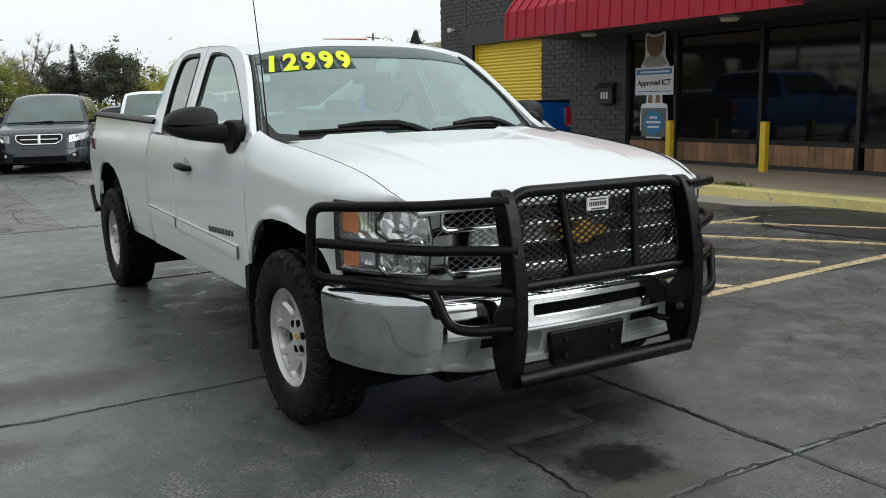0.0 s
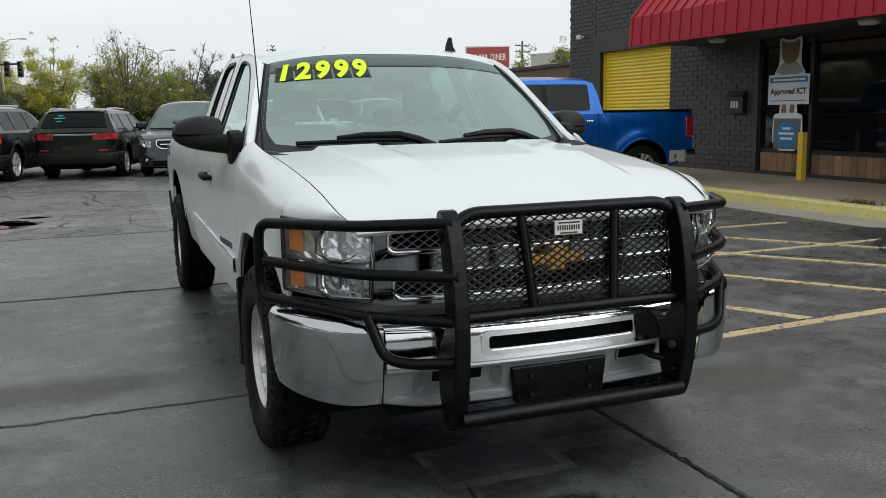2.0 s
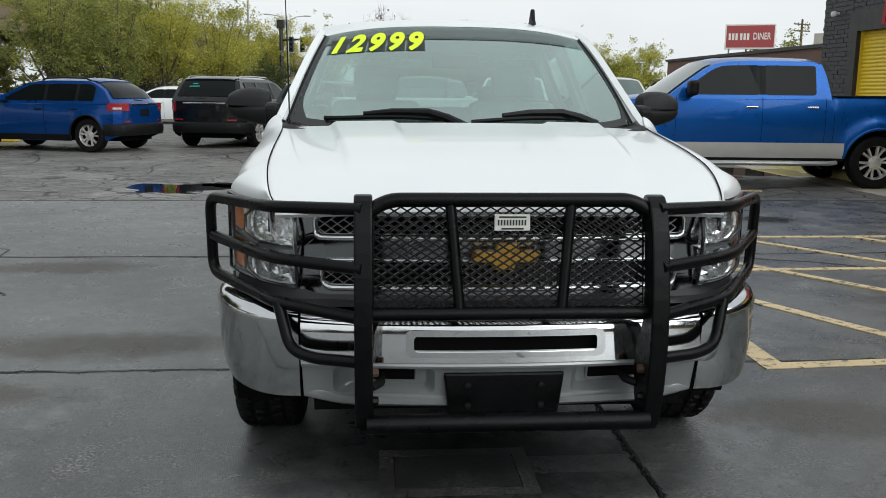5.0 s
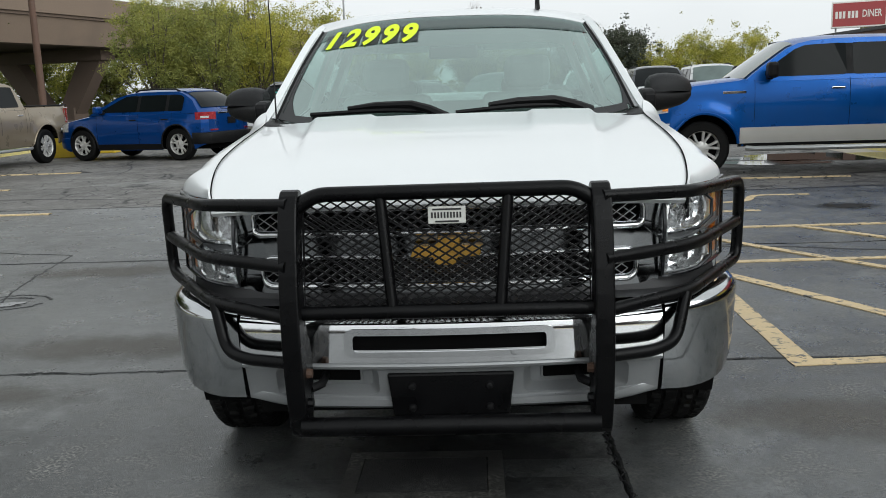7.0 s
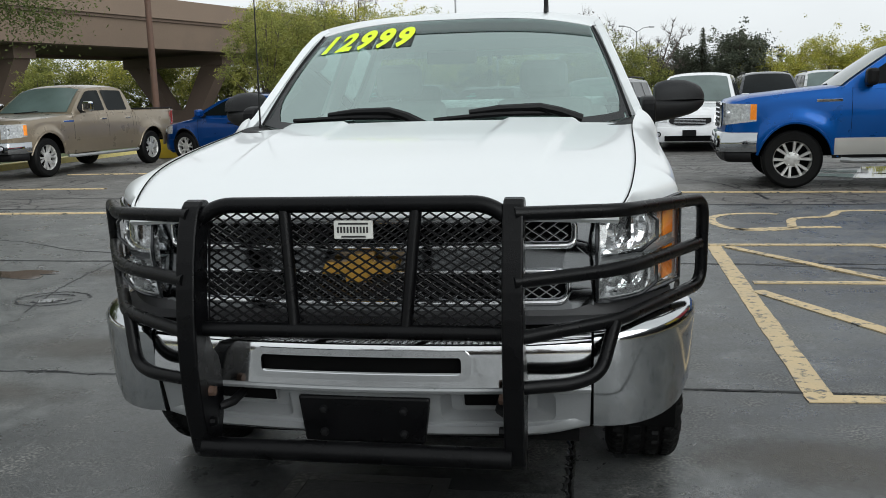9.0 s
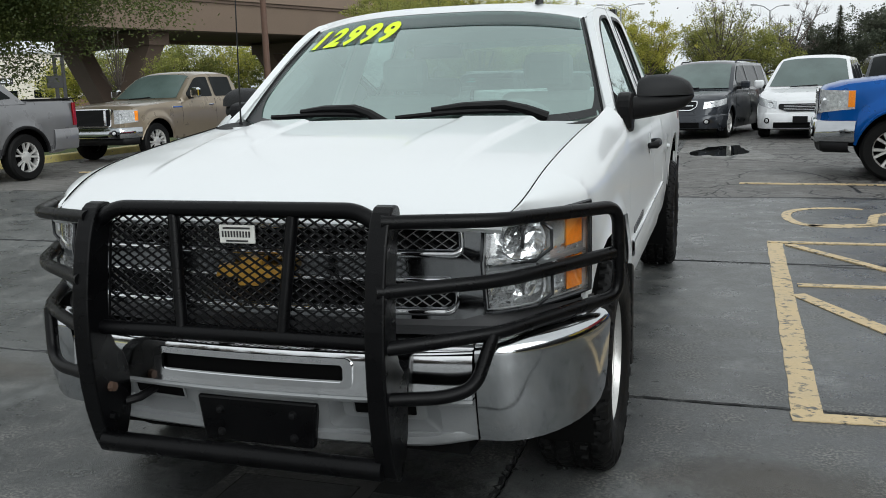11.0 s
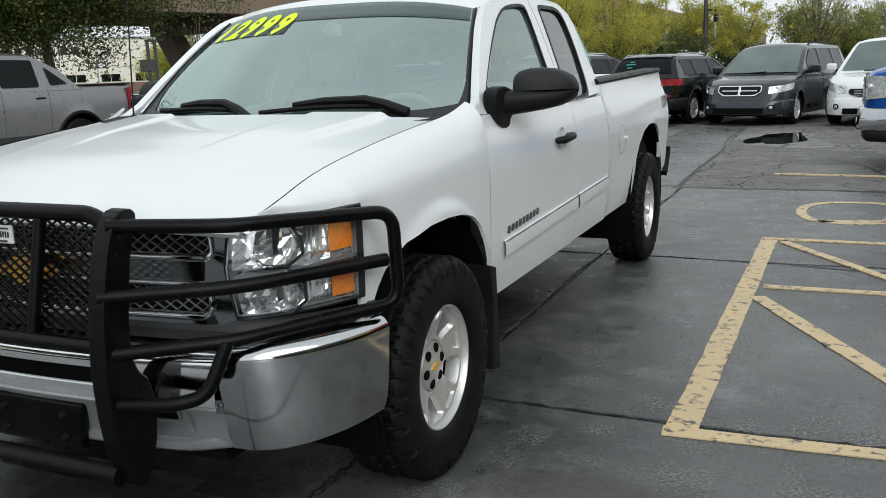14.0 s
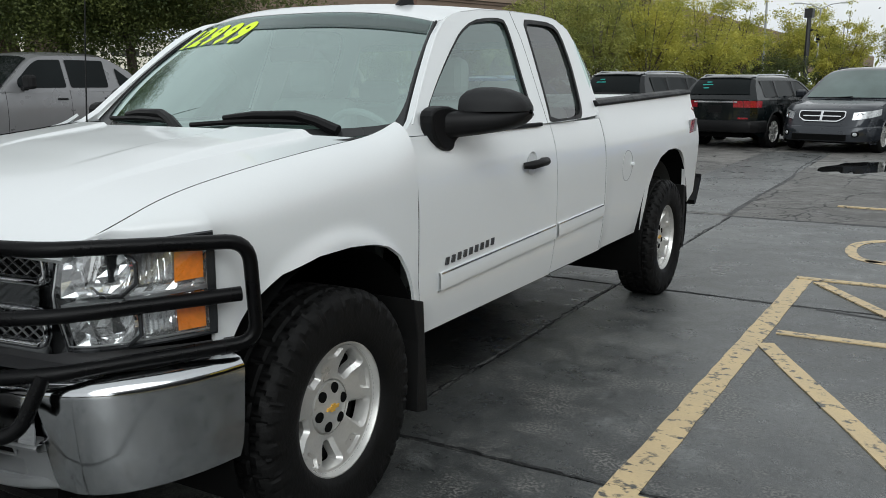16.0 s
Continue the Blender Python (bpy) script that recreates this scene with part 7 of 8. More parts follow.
vehicle("suv", "bright blue compact suv parked across the lot", "suv", (-7.52, 17.1), 252, paint("deep_blue_paint", (0.0, 0.048, 0.22), 0.5, 0.5),
        dict(SUV, wb=2.69, W=1.84, H=1.57, fo=0.86, ro=0.82, belt=1.06, nose=0.76, hood=0.97, lamp=(0.68, 0.80), lamp_hi=0.88, wsb=-1.10, wst=-0.16, rgt=1.42, rgb=2.02, windows=[(-0.72, 0.24), (0.32, 1.02), (1.10, 1.50)], handles=(0.15, 1.02), seams=(-0.88, 0.28, 1.2), rails=M["black_plastic"], tail=(0.90, 1.06), tail_clear=True, handle=M["black_plastic"], lower_h=0.14))
VAN = dict(bow=0.34, lean=0.18, tail_bow=0.12, amber=False, wb=3.08, W=1.98, H=1.74, fo=0.95, ro=1.08, belt=1.08, nose=0.80, hood=1.01, gc=0.20, R=0.335, wsb=-1.26, wst=-0.26, rgt=2.30, rgb=2.56, windows=[(-0.72, 0.22), (0.30, 1.32), (1.40, 2.18)],
           handles=(0.14, 0.42), seams=(-1.05, 0.26, 1.36), lamp=(0.66, 0.82), lamp_lo=0.78, lamp_hi=0.96, lamp_in=0.50, lamp_back=0.42, tail=(0.85, 1.15), tail_in=0.8, grille=(0.40, 0.66, 0.84), grille_rim=True, bars=1, bar_h=0.012,
           bump=(0.24, 0.56), rbump=(0.32, 0.6), rails=M["black_plastic"], fog=0.40, spokes=5, wsglass=M["sky_pale_glass"], intake=0.12, dark_pillars=True)
vehicle("minivan", "dark grey minivan with a chrome crosshair grille", "minivan", (0.87, 19.75), -15, paint("dark_grey_paint", (0.026, 0.030, 0.037)), dict(VAN, cross=True, grille=(0.46, 0.66, 0.85), taper=0.72, lamp_in=0.60, lamp=(0.68, 0.83), lamp_hi=0.90))
vehicle("minivan", "white minivan with a black lower grille", "minivan", (3.30, 19.5), -11, paint("white_van_paint", (0.78, 0.79, 0.80), 0.0), dict(VAN, wb=3.03, H=1.78, grille=(0.46, 0.60, 0.76), taper=0.6, grille_rim=False, bars=4, bar_h=0.004, bump=(0.22, 0.58), plate=True, rails=None))
vehicle("suv", "dark grey suv standing behind the minivans", "suv", (6.1, 26.0), -4, paint("slate_paint", (0.045, 0.048, 0.055)), dict(SUV, H=1.88, belt=1.22))
vehicle("suv", "pale silver suv behind the blue pickup", "suv", (8.2, 27.0), -4, paint("pale_silver_paint", (0.55, 0.56, 0.56)), dict(SUV, H=1.90, belt=1.22, wsglass=M["sky_pale_glass"]))
SEDAN = dict(SUV, wb=2.75, W=1.83, H=1.46, fo=0.92, ro=1.1, belt=0.96, nose=0.70, hood=0.86, gc=0.18, R=0.325, wsb=-0.88, wst=0.0, rgt=1.12, rgb=1.75, windows=[(-0.45, 0.38), (0.46, 1.2)], handles=(0.3, 1.1), seams=(-0.7, 0.42), rails=None, lower=None,
             lamp=(0.60, 0.74), tail=(0.72, 0.88), grille=(0.35, 0.5, 0.66), bump=(0.22, 0.46), rbump=(0.28, 0.52), rbumper=None)
SEDAN.pop("rbumper")
vehicle("sedan", "white four-door sedan far across the lot", "sedan", (-8.9, 33.0), -100, paint("white_sedan_paint", (0.75, 0.76, 0.77), 0.0), SEDAN)
vehicle("sedan", "blue-grey sedan behind the minivans", "sedan", (4.6, 30.0), -30, paint("blue_grey_paint", (0.06, 0.10, 0.16)), SEDAN)

# ---- ground marks ----
def blot(name, cx, cy, rx, ry, mat, label, category, seed, z=0.0045, n=40, rough=0.28, turn=0.0):
    rnd = random.Random(seed)
    ph = [rnd.uniform(0, 6.28) for _ in range(6)]
    pts = []
    for i in range(n):
        a = 2 * math.pi * i / n
        k = 1 + rough * (0.5 * math.sin(2 * a + ph[0]) + 0.4 * math.sin(3 * a + ph[1]) + 0.3 * math.sin(5 * a + ph[2]) + 0.2 * math.sin(9 * a + ph[3]))
        x, y = rx * k * math.cos(a), ry * k * math.sin(a)
        pts.append((cx + x * math.cos(turn) - y * math.sin(turn), cy + x * math.sin(turn) + y * math.cos(turn)))
    g = Geo().add([(x, y, z) for x, y in pts] + [(cx + (x - cx) * 1.01, cy + (y - cy) * 1.01, z - 0.004) for x, y in pts], [tuple(range(n))] + [(i, (i + 1) % n, n + (i + 1) % n, n + i) for i in range(n)])
    return tagged(part(name, g, mat), label, category, kind="structure")


for cx, cy, rx, ry, sd in ((-3.0, 8.95, 1.15, 1.0, 31), (-2.2, 10.2, 0.5, 0.4, 32), (1.3, 14.3, 0.75, 1.75, 33), (-5.2, 10.6, 0.9, 0.5, 34)):
    blot("dried_silt", cx, cy, rx, ry, M["silt"], "pale dried silt round a puddle", "stain", sd, z=0.0030, rough=0.4)
blot("puddle", 1.25, 14.2, 0.42, 1.4, M["puddle"], "dark puddle of rainwater on the lot", "puddle", 3, turn=-0.1)
blot("puddle", -3.1, 8.9, 0.62, 0.75, M["puddle"], "rain puddle beside the cracked asphalt", "puddle", 8, rough=0.45)
blot("puddle", -3.14, 2.24, 0.09, 0.06, M["puddle"], "little rainwater in a broken patch", "puddle", 23, rough=0.4)
blot("puddle", -4.05, 3.15, 0.42, 0.13, M["puddle"], "thin film of rainwater on the asphalt", "puddle", 24, rough=0.5)
blot("puddle", -2.6, 9.3, 0.25, 0.35, M["puddle"], "small rain puddle on old asphalt", "puddle", 12, rough=0.4)
blot("puddle", 4.75, 11.0, 1.3, 0.30, M["puddle"], "thin sheet of rainwater beside the blue pickup", "puddle", 19, rough=0.5, turn=-0.1)
blot("puddle", 5.9, 11.8, 1.7, 0.8, M["puddle"], "rain puddle under the blue pickup", "puddle", 17)
blot("asphalt_patch", 6.62, 1.75, 0.95, 1.95, M["patch"], "dark asphalt patch by the kerb", "asphalt patch", 5, z=0.0075, rough=0.14)


def soft_patch_material(name, colour, rough, most, scale=2.2):
    """A stain, or shade put into the colour, that thins out unevenly towards its rim."""
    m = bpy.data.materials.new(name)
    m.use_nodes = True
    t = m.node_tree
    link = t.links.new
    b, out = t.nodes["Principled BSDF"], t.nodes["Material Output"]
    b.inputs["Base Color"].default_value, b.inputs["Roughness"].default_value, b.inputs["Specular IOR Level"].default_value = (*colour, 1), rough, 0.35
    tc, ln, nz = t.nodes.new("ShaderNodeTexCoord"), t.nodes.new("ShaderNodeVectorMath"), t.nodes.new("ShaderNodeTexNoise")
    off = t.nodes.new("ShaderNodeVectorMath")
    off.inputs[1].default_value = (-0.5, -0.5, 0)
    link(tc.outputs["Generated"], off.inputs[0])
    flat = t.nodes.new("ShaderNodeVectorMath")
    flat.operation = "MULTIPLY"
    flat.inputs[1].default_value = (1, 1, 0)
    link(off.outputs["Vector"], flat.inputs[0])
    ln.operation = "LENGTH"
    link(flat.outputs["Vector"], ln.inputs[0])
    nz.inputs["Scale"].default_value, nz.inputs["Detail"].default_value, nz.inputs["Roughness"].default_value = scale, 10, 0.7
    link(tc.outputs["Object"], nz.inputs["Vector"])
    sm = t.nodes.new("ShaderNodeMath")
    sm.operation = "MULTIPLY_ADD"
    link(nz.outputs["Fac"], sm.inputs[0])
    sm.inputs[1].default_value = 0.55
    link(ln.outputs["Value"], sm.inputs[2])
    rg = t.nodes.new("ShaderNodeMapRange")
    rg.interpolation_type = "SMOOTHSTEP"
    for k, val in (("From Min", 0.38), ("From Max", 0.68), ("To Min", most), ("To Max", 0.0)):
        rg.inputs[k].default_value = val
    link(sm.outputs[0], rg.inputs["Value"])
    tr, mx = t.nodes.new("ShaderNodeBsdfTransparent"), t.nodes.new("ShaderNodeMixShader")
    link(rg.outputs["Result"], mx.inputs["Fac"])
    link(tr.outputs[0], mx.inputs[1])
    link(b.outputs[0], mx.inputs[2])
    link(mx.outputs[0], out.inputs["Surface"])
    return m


# oily damp asphalt that also carries the pickup's soft ground shade as colour
M["damp"] = soft_patch_material("oil_and_shade_asphalt", (0.013, 0.0135, 0.014), 0.4, 0.75)
M["oil"] = soft_patch_material("oil_soaked_asphalt", (0.008, 0.0065, 0.005), 0.75, 1.0, 9.0)
M["dust"] = soft_patch_material("pale_dry_asphalt", (0.135, 0.125, 0.11), 0.7, 0.55)
# the two dark patches under the pickup mix oily damp with painted shade
for cx, cy, rx, ry, mt, lab in ((0.0, -0.45, 1.15, 0.75, "damp", "dark oily damp stain with painted shade under the pickup's nose"), (0.0, 1.6, 1.0, 2.2, "damp", "dark damp asphalt with painted shade under the pickup"), (-0.1, -1.35, 0.5, 0.4, "dust", "pale speckled dry patch round an oil stain"),
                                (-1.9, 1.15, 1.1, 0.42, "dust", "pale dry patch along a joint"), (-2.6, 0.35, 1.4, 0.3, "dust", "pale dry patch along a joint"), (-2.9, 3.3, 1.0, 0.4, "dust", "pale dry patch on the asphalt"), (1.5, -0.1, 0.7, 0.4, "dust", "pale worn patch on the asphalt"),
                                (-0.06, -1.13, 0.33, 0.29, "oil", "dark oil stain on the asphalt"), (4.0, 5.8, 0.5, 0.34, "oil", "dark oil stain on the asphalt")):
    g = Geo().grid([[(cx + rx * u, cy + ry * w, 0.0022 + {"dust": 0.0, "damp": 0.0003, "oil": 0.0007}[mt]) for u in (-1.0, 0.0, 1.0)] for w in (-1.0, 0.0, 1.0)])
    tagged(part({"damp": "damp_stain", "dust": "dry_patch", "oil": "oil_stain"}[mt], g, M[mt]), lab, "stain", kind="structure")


def crack(pts, w, seed, mat=None):
    rnd = random.Random(seed)
    path = arc_path([(x, y, 0.0) for x, y in pts], 0.3, 8)
    rows = []
    for i, p in enumerate(path):
        a, c = path[max(0, i - 1)], path[min(len(path) - 1, i + 1)]
        d = (c - a).normalized()
        s = Vector((-d.y, d.x, 0))
        j = Vector((rnd.uniform(-0.012, 0.012), rnd.uniform(-0.012, 0.012), 0))
        k = w * rnd.uniform(0.5, 1.3)
        rows.append([p + j - s * k + Vector((0, 0, 0.0015)), p + j + Vector((0, 0, 0.0045)), p + j + s * k + Vector((0, 0, 0.0015))])
    return tagged(part("crack_seal", Geo().grid(rows), mat or M["sealer"]), "black tar seal over a crack", "crack seal", "crack seals", "structure")


rnd = random.Random(21)
for k in range(26):
    x, y = rnd.uniform(-9, 6), rnd.uniform(7.8, 20)
    pts = [(x, y)]
    a = rnd.choice((0.0, 1.57)) + rnd.uniform(-0.3, 0.3)
    for _ in range(rnd.randint(3, 7)):
        a += rnd.uniform(-0.35, 0.35)
        x, y = x + 0.9 * math.cos(a), y + 0.7 * math.sin(a)
        pts.append((x, max(7.6, y)))
    crack(pts, rnd.uniform(0.010, 0.030), k)
# ragged hairlines along the slab joints
rnd = random.Random(33)
for y in (-1.46, 0.69, 3.74):
    for a in (-7.2, -3.3, 0.58):
        crack([(a + 3.9 * u, y + rnd.uniform(-0.022, 0.022)) for u in span(0.02, 0.98, 14)], rnd.uniform(0.006, 0.010), 200 + int(a * 7 + y * 31))
for x in (0.58,):
    for a, c in ((-1.46, 0.69), (0.69, 3.74), (3.74, 7.5)):
        crack([(x + rnd.uniform(-0.02, 0.02), a + (c - a) * u) for u in span(0.02, 0.98, 12)], rnd.uniform(0.006, 0.010), 300 + int(x * 9 + a * 17))
crack([(0.5, 7.5), (1.2, 7.48), (2.2, 7.52), (3.2, 7.42), (5, 7.5), (6.7, 7.5)], 0.05, 90)
crack([(-9, 7.55), (-6, 7.5), (-3.5, 7.52), (-1.5, 7.48), (0.4, 7.5)], 0.03, 91)
crack([(0.55, 7.6), (0.5, 9.5), (0.55, 11.5), (0.42, 13.5), (0.40, 16.5)], 0.03, 92)
crack([(1.9, 3.7), (2.6, 3.6), (3.3, 3.35), (3.9, 2.9), (4.3, 3.0), (4.9, 2.3)], 0.022, 93)
crack([(-3.1, 1.9), (-3.3, 2.5), (-3.45, 3.3), (-3.56, 4.1)], 0.012, 94)
crack([(-3.56, 4.1), (-4.3, 4.3), (-5.16, 4.82), (-6.2, 5.0)], 0.010, 97)
# a broken round patch with a little water in it
for r0, a0, a1, k in ((0.27, 0.3, 3.3, 101), (0.25, 3.5, 6.1, 102), (0.17, 0.9, 2.9, 103), (0.15, 4.0, 5.6, 104)):
    crack([(-3.16 + r0 * math.cos(a), 2.29 + 0.85 * r0 * math.sin(a)) for a in span(a0, a1, 7)], 0.010, k)
crack([(-0.30, -0.73), (-0.33, -1.0), (-0.35, -1.3), (-0.36, -1.46)], 0.008, 98)
crack([(-8, 3.73), (-5, 3.77), (-3.2, 3.74), (-1.8, 3.7), (-0.9, 3.72)], 0.016, 95)
for k, pts in enumerate(([(6.20, 3.42), (6.4, 3.26), (6.87, 3.25), (7.08, 2.84), (7.3, 2.5)], [(6.36, 3.26), (6.0, 3.0), (5.56, 2.74), (5.50, 2.33), (5.50, 1.73), (5.6, 1.1)])):
    crack([(x, y) for x, y in pts], 0.05, 96 + 40 * k).location.z = 0.006
# a narrow strip of newer asphalt running down the lot
tagged(part("asphalt_strip", Geo().box(-0.75, 0.50, 7.62, 17.2, -0.002, 0.003), M["slab"]), "smooth strip of newer asphalt down the lot", "asphalt patch", kind="structure")
# utility cover in the ground before the guard
cov = root("utility_cover", pose(-0.12, -0.565, 0), "square cast cover set flush in the asphalt", "utility cover")
part("frame", Geo().box(-0.285, -0.229, -0.20, 0.20, 0.0, 0.0032).box(0.229, 0.285, -0.20, 0.20, 0.0, 0.0032).box(-0.229, 0.229, -0.20, -0.142, 0.0, 0.0032).box(-0.229, 0.229, 0.142, 0.20, 0.0, 0.0032), M["collar"], cov)
part("lid", Geo().box(-0.225, 0.225, -0.138, 0.138, 0.0, 0.0036), M["new_tar"], cov)


# painted wheelchair symbol, as plain strokes
def stroke(pts, w, name, own):
    pts = arc_path([(x, y, 0) for x, y in pts], 0.2, 6)
    rows = []
    for i, p in enumerate(pts):
        d = (pts[min(len(pts) - 1, i + 1)] - pts[max(0, i - 1)]).normalized()
        s = Vector((-d.y, d.x, 0)) * w
        rows.append([p - s + Vector((0, 0, 0.001)), p - s + Vector((0, 0, 0.004)), p + s + Vector((0, 0, 0.004)), p + s + Vector((0, 0, 0.001))])
    return part(name, Geo().grid(rows), M["yellow_line"], own)


sym = root("parking_symbol", pose(0, 0, 0), "worn yellow wheelchair symbol painted on the asphalt", "road marking", "", "structure")
stroke([(2.62, 5.60), (2.30, 5.42), (1.98, 5.58), (1.88, 6.0), (1.93, 6.42), (2.15, 6.66), (2.5, 6.70), (2.66, 6.62)], 0.045, "arc_stroke", sym)
stroke([(2.05, 5.52), (2.75, 5.66), (3.05, 5.66)], 0.05, "bar_stroke", sym)
stroke([(2.6, 5.66), (2.72, 6.3), (3.15, 6.4), (3.35, 6.9), (4.0, 6.85)], 0.045, "bar_stroke", sym)

# yellow kerb, grass and street on the far sides
tagged(part("kerb", Geo().box(-12.75, -12.5, -30, 27, -0.02, 0.15), M["kerb_paint"], bevel=0.02), "yellow painted kerb at the lot's edge", "kerb", kind="structure")
tagged(part("grass", Geo().box(-19, -12.75, -30, 27, -0.02, 0.12), M["grass"]), "green grass verge behind the kerb", "grass", kind="structure")
tagged(part("road", Geo().box(-36, -19, -40, 120, -0.02, 0.006), M["old"]), "street asphalt beyond the verge", "road", kind="structure")
tagged(part("grass", Geo().box(-140, -36, -40, 160, -0.02, 0.05), M["grass"]), "grass beyond the street", "grass", kind="structure")
for y in (17.3, 18.8):
    b = root("bollard", pose(-10.2 if y < 18 else -9.9, y + 1.0, 0), "squat yellow concrete barrier block", "barrier", "barriers")
    part("block", Geo().prism([(-0.2, 0.0), (0.2, 0.0), (0.14, 0.55), (-0.14, 0.55)], -0.35, 0.35, "x"), M["yellow"], b, bevel=0.02)

# weeds in the joint behind the kerb
weed = Geo()
rnd = random.Random(52)
for _ in range(160):
    p = Vector((KERB_X + 0.21 + rnd.gauss(0, 0.03), 4.72 + rnd.gauss(0, 0.13), WALK_Z - 0.006))
    d = Vector((rnd.gauss(0, 0.06), rnd.gauss(0, 0.06), rnd.uniform(0.02, 0.07)))
    q = Vector((rnd.gauss(0, 1), rnd.gauss(0, 1), 0)).normalized() * 0.008
    weed.add([p - q, p + q, p + d * 0.6 + q * 0.8, p + d, p + d * 0.6 - q * 0.8], [(0, 1, 2, 3, 4)])
tagged(part("weed_tuft", weed, M["leaf_green"]), "low green weeds growing behind the kerb", "weeds", kind="stuff")

# ---- the stand-up board at the shop window ----
fb = root("display_board", pose(WALL_X + 0.06, 8.85, 0.60), "die-cut display board with a white placard, before the shop window", "sign")
part("outline_board", Geo().prism(rounded([(-0.22, 0.60), (0.22, 0.60), (0.20, 0.9), (0.40, 1.36), (0.27, 1.52), (0.26, 1.66), (0.27, 1.88), (0.26, 2.03), (0.1, 1.97), (-0.1, 1.97), (-0.26, 2.03), (-0.27, 1.88), (-0.26, 1.66), (-0.27, 1.52), (-0.40, 1.36), (-0.20, 0.9)], 1), -0.012, -0.002, "x"), M["white_board"], fb)
part("shirt_shape", Geo().prism(rounded([(-0.36, 1.36), (0.36, 1.36), (0.22, 1.54), (0.1, 1.60), (-0.1, 1.60), (-0.22, 1.54)], 1), -0.016, -0.012, "x"), M["fox_grey"], fb)
for y in (-0.10, 0.10):
    part("leg_shape", Geo().prism(rounded([(y - 0.055, 0.62), (y + 0.075, 0.62), (y + 0.05, 0.86), (y - 0.05, 0.86)], 1), -0.016, -0.012, "x"), M["fox_brown"], fb)
part("head_shape", Geo().prism(rounded([(-0.2, 1.65), (-0.08, 1.55), (0.08, 1.55), (0.2, 1.65), (0.22, 1.85), (0.22, 1.98), (0.1, 1.92), (-0.1, 1.92), (-0.22, 1.98), (-0.22, 1.85)], 2), -0.02, -0.006, "x"), M["fox_brown"], fb)
pc = part("placard", Geo().box(-0.03, -0.018, -0.50, 0.50, 0.83, 1.36), M["white_board"], fb, "white placard with blue and black print", bevel=0.003)
part("blue_band", Geo().box(-0.033, -0.03, -0.46, 0.46, 1.22, 1.32), M["blue_sign"], pc)
part("white_print", Geo().box(-0.035, -0.033, -0.40, 0.38, 1.25, 1.285), M["white_board"], pc)
part("blue_rule", Geo().box(-0.033, -0.03, -0.44, 0.44, 0.89, 0.905), M["blue_sign"], pc)
part("lettering", lettering("Approved ICT", 0.148, 0.001, 0.0045).moved(Matrix.Translation((-0.0325, 0, 1.06)) @ Matrix(((0, 0, -1, 0), (-1, 0, 0, 0), (0, 1, 0, 0), (0, 0, 0, 1)))), M["black_ink"], pc)
bs = part("base_box", Geo().prism(rounded([(-0.36, 0.0), (0.36, 0.0), (0.36, 0.6), (0.3, 0.68), (-0.3, 0.68), (-0.36, 0.6)], 1), -0.02, -0.004, "x"), M["white_board"], fb)
part("base_print", Geo().prism([(-0.33, 0.03), (0.33, 0.03), (0.33, 0.58), (-0.33, 0.58)], -0.023, -0.02, "x"), M["print_grey"], bs)
part("round_seal", Geo().lathe([(0.0, -0.028), (0.24, -0.028), (0.24, -0.023)], 28, (0, 0, 0.30), "x"), M["blue_sign"], bs)
for k, w in ((0.40, 0.10), (0.31, 0.19), (0.22, 0.15)):
    part("print_bar", Geo().box(-0.031, -0.028, -w, w, k - 0.02, k + 0.02), M["white_board"], bs)

